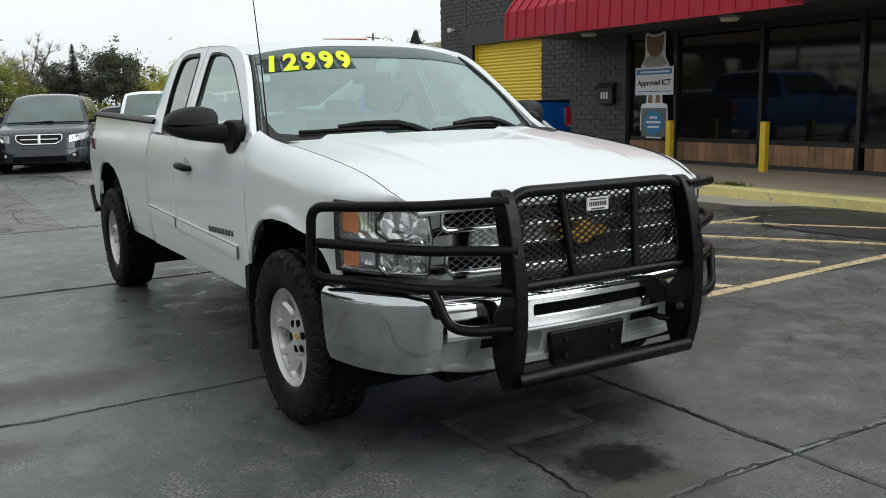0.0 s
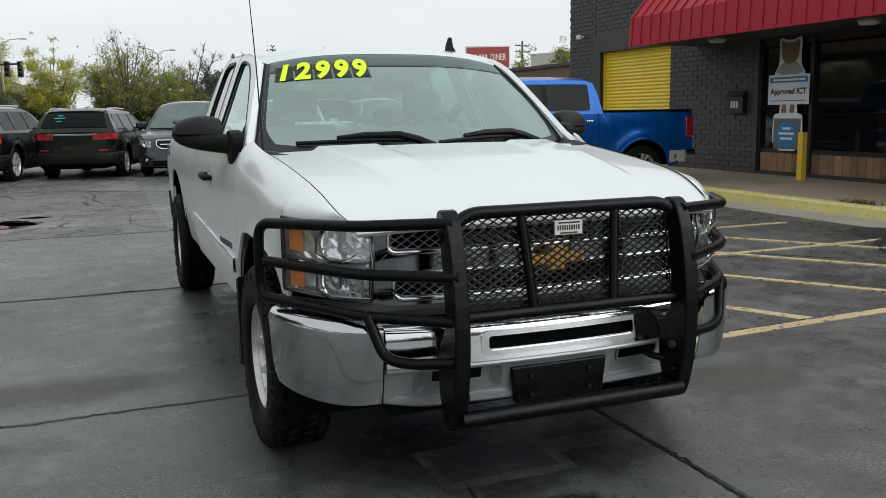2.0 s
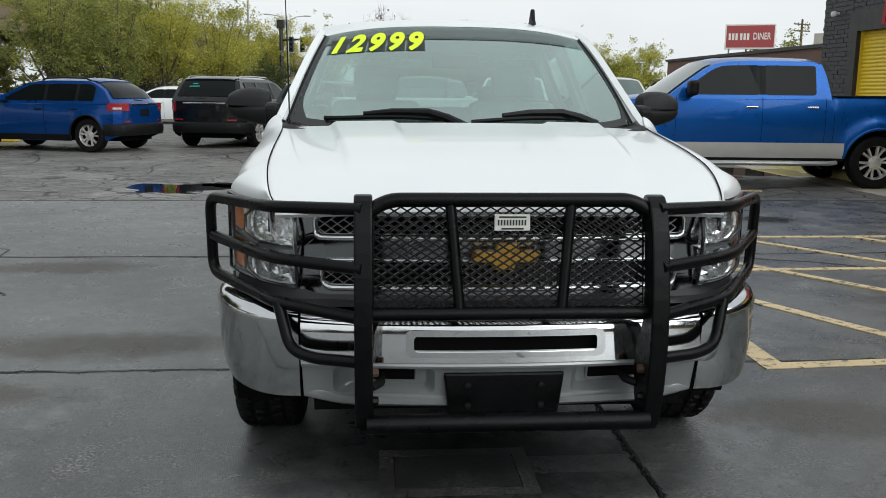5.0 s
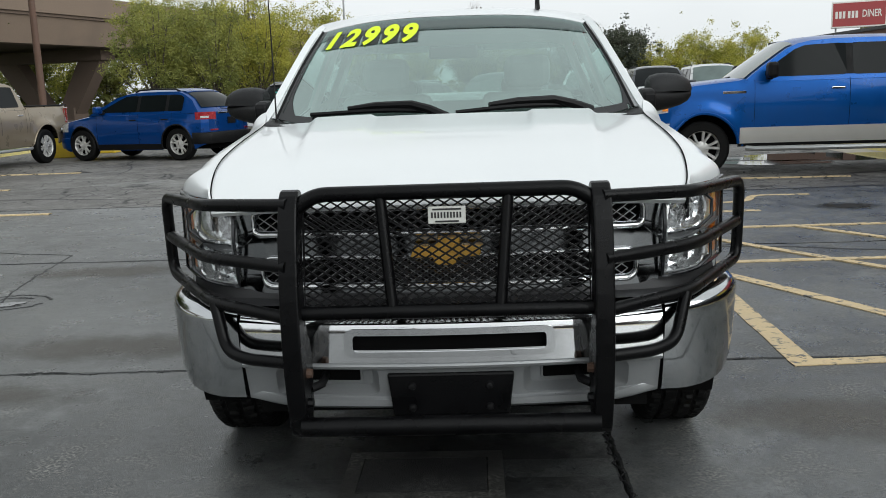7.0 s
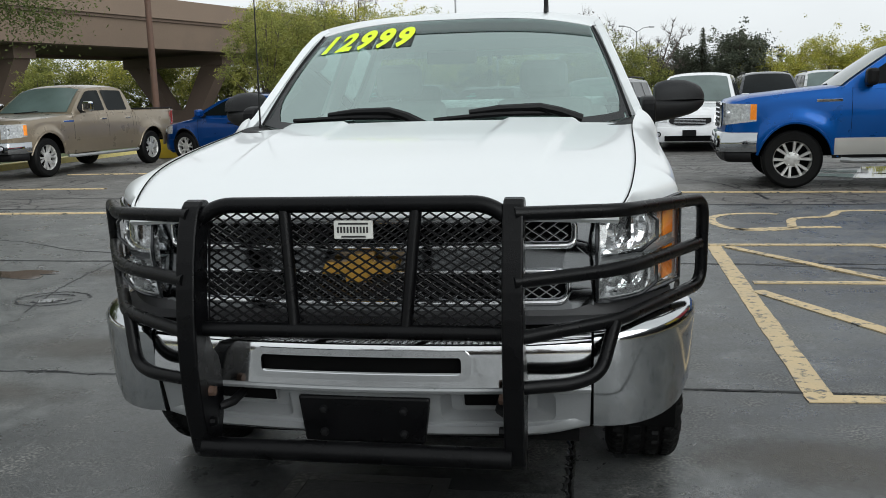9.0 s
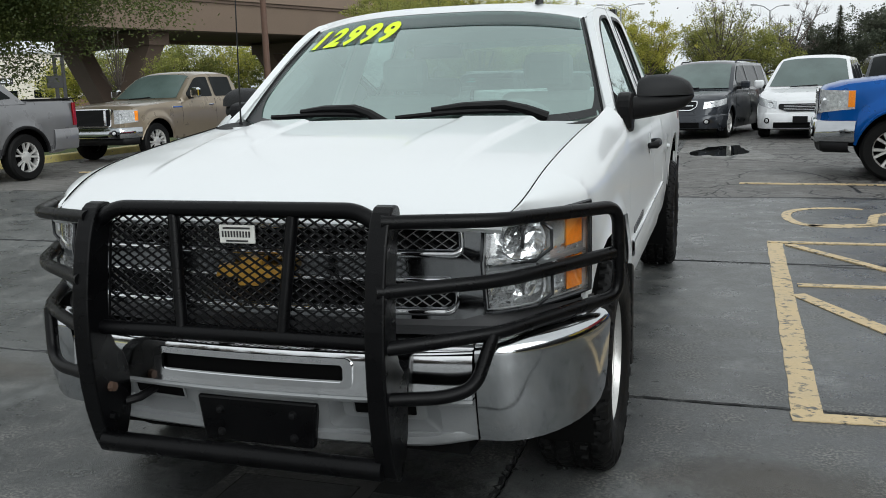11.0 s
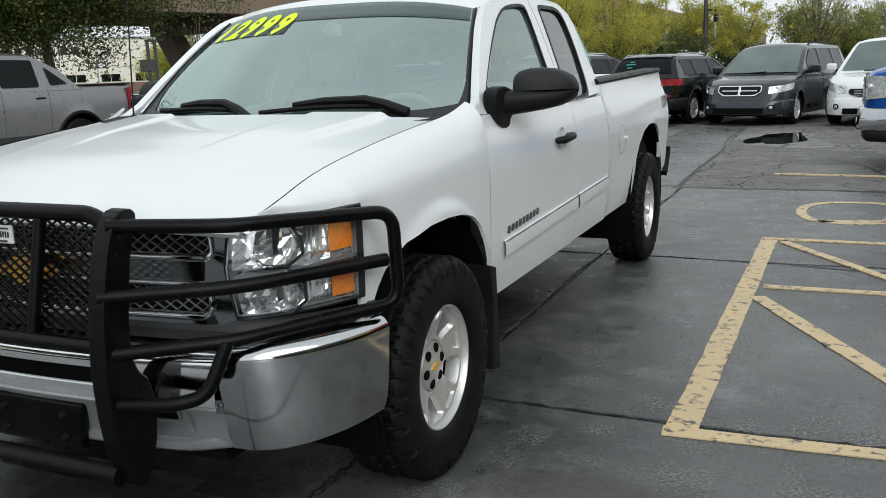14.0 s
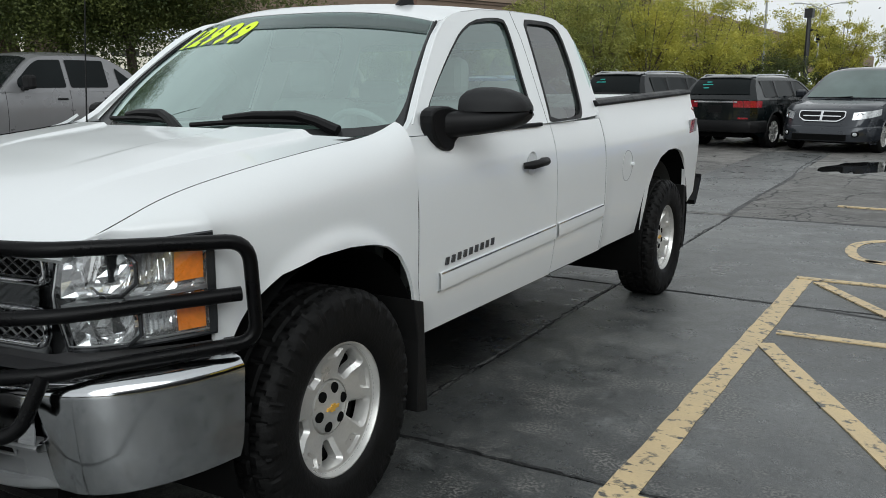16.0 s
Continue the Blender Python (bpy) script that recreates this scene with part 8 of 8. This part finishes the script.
# ---- trees ----
def tree(x, y, h, r, leaf, seed, base=0.25, leaves=2600, size=0.12, label="tree with turning autumn leaves", twigs=0, trunk=0.11, low=0.45, fill=1.0, sub=3, tight=0.6):
    """A trunk, forking limbs and a crown of many small leaf blades in clumps."""
    rnd = random.Random(seed)
    t = root("tree", pose(x, y, 0), label, "tree", "trees")
    wood = Geo()
    lean = rnd.uniform(-0.3, 0.3)
    fork = h * (base + 0.08)
    wood.tube([(0, 0, -0.05), (lean * 0.3, 0, fork * 0.6), (lean, 0.1, fork), (lean * 1.3, 0.1, h * 0.82)], [trunk, trunk * 0.8, trunk * 0.62, 0.02], 8)
    tips = []
    for k in range(17):
        a = 2 * math.pi * k * 0.618 + rnd.uniform(-0.3, 0.3)
        up = rnd.uniform(low, 0.98)
        rr = r * rnd.uniform(0.55, 0.95) * math.sqrt(max(0.08, 1 - ((up - 0.55) / 0.5) ** 2))
        p0 = Vector((lean, 0.1, fork * rnd.uniform(0.85, 1.25)))
        p2 = Vector((lean + rr * math.cos(a), rr * math.sin(a), h * up))
        p1 = p0.lerp(p2, 0.5) + Vector((0, 0, -0.06 * h * rnd.random()))
        wood.tube([p0, p1, p2], [trunk * 0.5, trunk * 0.3, 0.012], 6)
        for i in range(3):
            q0 = p1.lerp(p2, rnd.random())
            q1 = q0 + Vector((rnd.uniform(-1, 1), rnd.uniform(-1, 1), rnd.uniform(-0.2, 0.9))) * r * 0.32
            wood.tube([q0, q1], [trunk * 0.16, 0.006], 5)
            tips.append(q1)
        tips += [p2, p1.lerp(p2, 0.6), p1]
    part("trunk", wood, M["bark"], t, smooth=True)
    vs, fs = [], []
    if leaves:
        clumps = []
        for p in tips:
            clumps.append((p, fill * r * rnd.uniform(0.10, 0.24)))
            for _ in range(sub):
                clumps.append((p + Vector((rnd.gauss(0, 1), rnd.gauss(0, 1), rnd.gauss(0, 0.8))) * r * 0.24, fill * r * rnd.uniform(0.04, 0.15)))
        gen = np.random.default_rng(seed)
        cs = np.array([tuple(c) for c, _ in clumps])
        rs = np.array([k for _, k in clumps])
        pick = gen.choice(len(rs), leaves, p=rs ** 2 / (rs ** 2).sum())
        pos = cs[pick] + gen.normal(size=(leaves, 3)) * np.array((1.0, 1.0, 0.8)) * tight * rs[pick, None]
        ax = gen.normal(size=(leaves, 3)) * np.array((1, 1, 0.7))
        ax /= np.linalg.norm(ax, axis=1)[:, None]
        bx = np.cross(ax, gen.normal(size=(leaves, 3)))
        bx /= np.linalg.norm(bx, axis=1)[:, None]
        sz = (size * gen.uniform(0.6, 1.3, leaves))[:, None]
        quad = np.stack((pos - ax * sz, pos + bx * sz * 0.5, pos + ax * sz, pos - bx * sz * 0.5), axis=1).reshape(-1, 3)
        vs = [tuple(v) for v in quad.tolist()]
        fs = [(4 * i, 4 * i + 1, 4 * i + 2, 4 * i + 3) for i in range(leaves)]
    for i in range(twigs):
        p = tips[rnd.randrange(len(tips))]
        d = Vector((rnd.gauss(0, 0.5), rnd.gauss(0, 0.5), rnd.uniform(0.2, 1.2))).normalized() * rnd.uniform(0.4, 1.0) * r * 0.4
        s = Vector((rnd.gauss(0, 1), rnd.gauss(0, 1), 0)).normalized() * 0.014
        o = len(vs)
        vs += [p - s, p + s, p + d]
        fs.append((o, o + 1, o + 2))
    if fs:
        part("crown", Geo().add(vs, fs), leaf, t)
    return t


def conifer(x, y, h, r, seed):
    rnd = random.Random(seed)
    t = root("tree", pose(x, y, 0), "dark narrow evergreen conifer", "tree", "trees")
    part("trunk", Geo().tube([(0, 0, -0.05), (0, 0, h)], [0.16, 0.02], 7), M["bark"], t, smooth=True)
    vs, fs = [], []
    for i in range(2600):
        u = rnd.random() ** 0.7
        z = h * (1 - u * 0.93)
        rr = r * u * (0.75 + 0.25 * math.sin(z * 7)) * math.sqrt(rnd.random())
        a = rnd.uniform(0, 6.283)
        p = Vector((rr * math.cos(a), rr * math.sin(a), z))
        d = Vector((math.cos(a), math.sin(a), -0.35)) * 0.26
        s = Vector((-math.sin(a), math.cos(a), 0)) * 0.06
        o = len(vs)
        vs += [p - s, p + s, p + d]
        fs.append((o, o + 1, o + 2))
    part("crown", Geo().add(vs, fs), M["leaf_dark"], t)


Y, GR, DK, TW, DG = M["leaf_yellow"], M["leaf_green"], M["leaf_dark"], M["twig"], M["leaf_deep"]
# by the verge, hanging over the silver pickup
tree(-15.6, 13.6, 8.2, 3.9, M["leaf_deep"], 31, 0.27, 270000, 0.042, "leafy green street tree with low branches", trunk=0.16, low=0.41, fill=1.55, sub=3, tight=0.6)
tree(-20.0, 15.0, 9.0, 4.4, M["leaf_deep"], 32, 0.28, 80000, 0.05, "leafy green street tree", trunk=0.24, low=0.36, fill=1.5)
tree(-19.0, 8.0, 9.0, 4.4, M["leaf_deep"], 33, 0.26, 80000, 0.05, "leafy green street tree", trunk=0.22, low=0.42, fill=1.3)
tree(-21.9, 29.9, 3.1, 0.95, GR, 34, 0.15, 7000, 0.05, "small bright green sapling by the street", trunk=0.05)
tree(-22.6, 27.6, 4.0, 0.6, TW, 35, 0.3, 0, 0.1, "pale bare sapling by the street", twigs=260, trunk=0.06)
# thicket before the overpass
for k, (bx, by, h, r, lf) in enumerate(((-14.6, 37, 5.6, 2.1, GR), (-14.2, 41, 6.4, 2.6, GR), (-12.2, 38, 5.6, 2.2, GR), (-10.4, 41, 6.2, 2.6, Y), (-8.6, 44, 5.6, 2.4, Y), (-12.0, 43, 6.6, 2.4, Y))):
    tree(bx, by, h, r, lf, 40 + k, 0.12, 20000, 0.052, "dense leafy tree before the overpass", twigs=200, sub=2, tight=0.52)
tree(-12.0, 44, 8.2, 2.2, TW, 50, 0.3, 0, 0.1, "bare twiggy tree rising behind the thicket", twigs=900)
# along the street behind the lot
for k, (bx, by, h, r, lf, n) in enumerate(((-18.5, 52, 8.0, 3.4, Y, 6200), (-14.2, 55, 7.2, 2.6, Y, 5000), (-10.6, 60, 6.6, 2.3, Y, 4200), (-11.4, 95, 8.6, 4.2, Y, 4600), (-3.8, 60, 6.2, 2.0, Y, 4200), (-0.2, 66, 4.8, 2.3, GR, 3600),
                                           (1.2, 62, 6.2, 2.8, GR, 1700), (4.0, 64, 4.8, 2.5, GR, 3600), (6.8, 68, 5.0, 2.6, DK, 4200), (9.6, 70, 4.6, 2.6, DK, 4000), (14.2, 64, 4.9, 2.5, Y, 3400), (18.2, 66, 5.2, 2.7, Y, 3600), (22.4, 70, 5.2, 2.5, Y, 3200),
                                           # low dark crowns: self-shade at the trees' foot put into leaf colour
                                           (-16.4, 60, 3.6, 2.6, DG, 3800), (-12.4, 64, 3.4, 2.4, DG, 3400), (-8.6, 66, 3.2, 2.4, DG, 3200), (-4.8, 69, 3.4, 2.2, DG, 3000), (1.6, 68, 3.4, 2.4, DG, 3000))):
    tree(bx, by, h, r, lf, 60 + k, 0.2 if h > 4 else 0.05, n * 4, 0.062 * by / 60, "street tree with thinning yellow-green leaves" if lf is Y else "street tree with green leaves", twigs=250 if h > 4 else 0, sub=1, fill=1.0, tight=0.5)
tree(5.8, 66, 6.8, 2.2, TW, 80, 0.3, 0, 0.1, "bare twiggy tree behind the lot", twigs=1400)
tree(0.9, 63, 6.9, 2.6, TW, 81, 0.3, 300, 0.1, "nearly bare spreading tree behind the lot", twigs=700)
conifer(8.9, 66, 6.1, 1.5, 82)
# woods beyond the overpass
for k, (bear, dist, h) in enumerate(((-41, 96, 5.0), (-38.6, 92, 5.4), (-36, 92, 6.5), (-33.5, 86, 6.0), (-31, 95, 7.0), (-28.5, 88, 6.4), (-26, 96, 7.0), (-23.5, 90, 6.5))):
    tree(dist * math.sin(radians(bear)), dist * math.cos(radians(bear)), h, 3.6, GR if k % 2 else Y, 120 + k, 0.12, 12000, 0.11, "distant green tree beyond the overpass", twigs=100)
tree(11.3, 64, 5.8, 2.2, DK, 83, 0.35, 14000, 0.09, "dark pine with a rounded top")
tree(23.6, 47, 4.9, 1.9, GR, 85, 0.4, 9000, 0.08, "small green tree behind the diner")
tree(30.5, 52, 5.6, 2.1, GR, 86, 0.4, 9000, 0.08, "green tree behind the low brick building")
# low dark hedge line closing the distance
hed = Geo()
rnd = random.Random(77)
for i in range(9000):
    x = rnd.uniform(-60, 60)
    y = rnd.uniform(74, 80)
    z = abs(rnd.gauss(0, 1.1)) + 0.1
    a = Vector((rnd.gauss(0, 1), rnd.gauss(0, 1), rnd.gauss(0, 1))).normalized() * 0.42
    c = Vector((rnd.gauss(0, 1), rnd.gauss(0, 1), rnd.gauss(0, 1))).normalized() * 0.24
    p = Vector((x, y, min(z, 3.0)))
    o = len(hed.v)
    hed.v += [tuple(p - a), tuple(p + c), tuple(p + a), tuple(p - c)]
    hed.f.append((o, o + 1, o + 2, o + 3))
tagged(part("far_hedge", hed, GR), "far dark hedge and shrubs", "hedge", kind="stuff")

# leaf band added out of view behind the camera, to darken reflections
back = Geo()
gen = np.random.default_rng(5)
cnt = 9000
pos = np.stack((gen.uniform(-90, 90, cnt), gen.uniform(-52, -46, cnt), np.abs(gen.normal(0, 2.2, cnt)) + 0.1), axis=1)
pos[:, 2] *= 0.6 + 0.5 * np.abs(np.sin(pos[:, 0] * 0.21) * np.cos(pos[:, 0] * 0.083))
ax, bx = gen.normal(size=(cnt, 3)) * 0.5, gen.normal(size=(cnt, 3)) * 0.4
quad = np.stack((pos - ax, pos + bx, pos + ax, pos - bx), axis=1).reshape(-1, 3)
back.add([tuple(v) for v in quad.tolist()], [(4 * i, 4 * i + 1, 4 * i + 2, 4 * i + 3) for i in range(cnt)])
tagged(part("far_hedge", back, M["twig"]), "unseen dark shrubs added behind the camera for reflections", "hedge", kind="stuff")

# ---- overpass ----
OV = Matrix.Translation((-31.5, 52, 0)) @ Matrix.Rotation(radians(-18), 4, "Z")
ov = root("overpass", OV, "long tan concrete highway overpass on slanted piers", "overpass")


def ramped(name, section, mat, label="", bevel=0.0):
    """A length of the bridge: level to y = 30, then falling away."""
    part(name, Geo().prism(section, -75, 30, "y"), mat, ov, label, bevel=bevel)
    low = Geo().prism(section, 30, 78, "y")
    low.v = [(x, y, max(0.0, z - (y - 30) * 0.085)) for x, y, z in low.v]
    part(name, low, mat, ov)


# deck, soffit and piers take the shade-darkened copy of the concrete
ramped("deck", [(-15, 7.3), (0.6, 7.3), (0.6, 7.5), (-15, 7.5)], M["overpass_shaded"])
ramped("girder", [(0.3, 7.5), (0.45, 7.3), (0.0, 5.45), (-1.2, 5.45), (-1.2, 7.4)], M["overpass"], "tan concrete edge girder", 0.03)
ramped("parapet", [(0.75, 7.5), (0.75, 8.9), (0.5, 8.9), (0.4, 7.5)], M["overpass"], "", 0.02)
part("soffit", Geo().box(-14, -1.2, -75, 30, 5.7, 6.2), M["overpass_shaded"], ov)
ramped("girder", [(-14.4, 7.5), (-15, 7.3), (-14.2, 5.45), (-13.0, 5.45), (-13.0, 7.4)], M["overpass"])
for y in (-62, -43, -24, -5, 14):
    pr = part("pier", Geo().box(-12.8, -1.6, y - 0.8, y + 0.8, 4.6, 5.45), M["overpass_shaded"], ov, "V-shaped concrete pier in a shade-darkened brown")
    part("pier_leg", Geo().prism([(-8.6, -0.1), (-6.8, -0.1), (-10.4, 4.7), (-12.6, 4.7)], y - 0.6, y + 0.6, "y"), M["overpass_shaded"], pr)
    part("pier_leg", Geo().prism([(-7.0, -0.1), (-5.2, -0.1), (-1.8, 4.7), (-4.0, 4.7)], y - 0.6, y + 0.6, "y"), M["overpass_shaded"], pr)
    part("pier_foot", Geo().box(-9.0, -4.8, y - 0.8, y + 0.8, -0.1, 1.0), M["overpass_shaded"], pr)

# ---- far buildings, poles, signs ----
hall = root("warehouse", Matrix.Translation((-86, 76, 0)) @ Matrix.Rotation(radians(43), 4, "Z"), "long cream warehouse with a brick base beyond the overpass", "building")
part("wall", Geo().box(-40, 18, 0, 12, 1.2, 6.6), M["pale_wall"], hall)
part("base", Geo().box(-40.02, 18.02, -0.05, 12, 0, 1.25), M["brick_red"], hall)
part("roof", Geo().box(-40.3, 18.3, -0.3, 12.2, 6.6, 6.8), M["grey_metal"], hall)
for k in range(-9, 4):
    w = part("window", Geo().box(k * 4.0 - 1.1, k * 4.0 + 1.1, -0.07, 0.05, 1.4, 2.3), M["car_glass"], hall)
    part("window_bar", Geo().box(k * 4.0 - 0.03, k * 4.0 + 0.03, -0.1, -0.06, 1.4, 2.3), M["white_board"], w)
    part("wall_rib", Geo().box(k * 4.0 + 1.95, k * 4.0 + 2.05, -0.06, 0.0, 1.3, 6.6), M["pale_wall"], hall)
for k in range(13):
    part("sign_bar", Geo().box(-10 + k * 1.25, -9.3 + k * 1.25 + (k % 3) * 0.12, -0.12, -0.02, 4.8, 5.3 + (k % 4) * 0.12), M["black_ink"], hall)

diner = root("diner_building", pose(0, 0, 0), "low brown brick building with a flat roof", "building")
part("wall", Geo().box(16.4, 30, 27.5, 46, 0, 3.15), M["brick_red"], diner)
part("coping", Geo().box(16.3, 30.1, 27.4, 46.1, 3.15, 3.28), M["trim_grey"], diner)
for k in range(5):
    w = part("window", Geo().box(16.36, 16.42, 29.5 + k * 3.2, 31.3 + k * 3.2, 1.0, 2.3), M["car_glass"], diner)
    part("sill", Geo().box(16.3, 16.42, 29.4 + k * 3.2, 31.4 + k * 3.2, 0.9, 1.0), M["trim_grey"], w)
part("roof_vent", Geo().lathe([(0.0, 0.55), (0.45, 0.5), (0.5, 0.3), (0.35, 0.25), (0.35, 0.0)], 16, (20.5, 36, 3.2), "z"), M["grey_metal"], diner, smooth=True)
ds = root("roof_sign", Matrix.Translation((18.75, 40.5, 3.55)) @ Matrix.Rotation(radians(-22), 4, "Z"), "red diner sign with white letters on the roof", "sign")
part("sign_box", Geo().box(-1.22, 1.22, -0.15, 0.15, 0.1, 1.35), M["sign_white"], ds, bevel=0.02)
part("sign_face", Geo().box(-1.15, 1.15, -0.158, -0.15, 0.18, 1.27), M["sign_red"], ds)
part("lettering", lettering("DINER", 0.38, 0.004, 0.006).moved(Matrix.Translation((0.56, -0.165, 0.72)) @ Matrix.Rotation(radians(90), 4, "X") @ Matrix.Diagonal((0.78, 1.25, 1, 1))), M["sign_white"], ds)
for k in range(6):
    x = -1.04 + k * 0.165 + (0.06 if k > 2 else 0)
    part("name_bar", Geo().box(x, x + 0.11, -0.166, -0.158, 0.55, 0.88), M["sign_white"], ds)
for x in (-1.0, 1.0):
    part("sign_post", Geo().box(x - 0.04, x + 0.04, -0.04, 0.04, -0.4, 0.12), M["grey_metal"], ds)

tower = root("office_building", pose(84, 118, 0, 0, 0, 20), "pale far office block", "building")
part("wall", Geo().box(-14, 14, 0, 14, 0, 10.5), M["pale_wall"], tower)
for r in range(3):
    for k in range(7):
        part("window", Geo().box(-12 + k * 3.6, -10.2 + k * 3.6, -0.05, 0.02, 1.5 + r * 3.1, 3.2 + r * 3.1), M["car_glass"], tower)


def utility_pole(x, y, h, arms, label, r=0.17):
    p = root("utility_pole", pose(x, y, 0, 0, 0, 25), label, "utility pole", "utility poles")
    part("pole", Geo().tube([(0, 0, -0.05), (0, 0, h)], [r, r * 0.65], 10), M["pole_wood"], p, smooth=True)
    for z in arms:
        arm = part("crossarm", Geo().box(-1.3, 1.3, -0.06, 0.06, z, z + 0.12), M["pole_wood"], p)
        for k in (-1.2, -0.6, 0.6, 1.2):
            part("insulator", Geo().lathe([(0.0, 0.16), (0.05, 0.14), (0.06, 0.0)], 8, (k, 0, z + 0.12), "z"), M["grey_metal"], arm)
    return p


utility_pole(47, 92, 9.6, (9.0, 8.3), "wooden utility pole with crossarms")
utility_pole(52, 118, 10.2, (9.7,), "distant wooden utility pole with a crossarm")
utility_pole(-13.05, 23.0, 9.0, (), "plain brown wooden pole at the lot's edge", 0.12)


def street_lamp(x, y, h, two, turn):
    p = root("street_lamp", pose(x, y, 0, 0, 0, turn), "grey steel street lamp on a tall pole", "street lamp", "street lamps")
    part("pole", Geo().tube([(0, 0, -0.05), (0, 0, h)], [0.13, 0.07], 8), M["grey_metal"], p, smooth=True)
    for q in ((1, -1) if two else (1,)):
        a = part("arm", Geo().tube([(0, 0, h - 0.1), (q * 0.9, 0, h + 0.35), (q * 1.9, 0, h + 0.5)], 0.05, 6), M["grey_metal"], p, smooth=True)
        part("lamp_head", Geo().box(min(q * 1.8, q * 2.5), max(q * 1.8, q * 2.5), -0.12, 0.12, h + 0.42, h + 0.56), M["grey_metal"], a, bevel=0.04)


street_lamp(-9.3, 92, 8.6, True, 20)
street_lamp(-10.4, 70, 9.6, False, 200)
street_lamp(5.5, 96, 8.0, True, 40)
# traffic signal mast
sg = root("traffic_signal", pose(-9.2, 84, 0, 0, 0, -10), "dark traffic signal mast with signal heads", "traffic signal")
part("mast", Geo().tube([(0, 0, -0.05), (0, 0, 7.6)], [0.25, 0.2], 8), M["frame_black"], sg, smooth=True)
part("mast_cap", Geo().box(-0.35, 0.35, -0.3, 0.3, 7.2, 8.0), M["frame_black"], sg)
part("mast_arm", Geo().tube([(0, 0, 6.1), (2.4, 0, 6.2)], 0.1, 6), M["frame_black"], sg)
for x in (1.0, 2.1):
    hd = part("signal_head", Geo().box(x - 0.22, x + 0.22, -0.2, 0.2, 5.0, 6.4), M["frame_black"], sg, bevel=0.03)
    for k in range(3):
        part("signal_lens", Geo().lathe([(0.0, -0.24), (0.14, -0.22), (0.15, -0.19)], 12, (x, 0, 5.25 + 0.45 * k), "y"), M["car_glass"], hd)
# one-way sign by the street
ow = root("street_sign", pose(-33.9, 33.3, 0, 0, 0, 45), "black and white one-way arrow sign on a post", "road sign")
part("post", Geo().tube([(0, 0, -0.05), (0, 0, 2.6)], 0.03, 8), M["grey_metal"], ow)
sgb = part("panel", Geo().box(-0.46, 0.46, -0.045, -0.03, 2.1, 2.42), M["black_ink"], ow)
part("arrow", Geo().prism([(-0.40, 2.19), (0.15, 2.19), (0.15, 2.12), (0.42, 2.26), (0.15, 2.40), (0.15, 2.33), (-0.40, 2.33)], -0.05, -0.045, "y"), M["white_board"], sgb)
part("lettering", lettering("ONE WAY", 0.13, 0.001, 0.002).moved(Matrix.Translation((-0.08, -0.052, 2.26)) @ Matrix.Rotation(radians(90), 4, "X")), M["black_ink"], sgb)
# dark sign frame on two legs beyond the street
fr = root("billboard", pose(-38.0, 42.2, 0, 0, 0, 42), "dark two-legged billboard frame with a small box", "billboard")
for x in (-0.30, 0.15):
    part("leg", Geo().box(x - 0.11, x + 0.11, -0.1, 0.1, -0.05, 3.9), M["frame_black"], fr)
part("box", Geo().box(-0.85, 0.10, -0.2, 0.2, 1.95, 2.70), M["frame_black"], fr, bevel=0.02)
part("crossbar", Geo().box(-0.45, 0.3, -0.06, 0.06, 3.8, 3.95), M["frame_black"], fr)
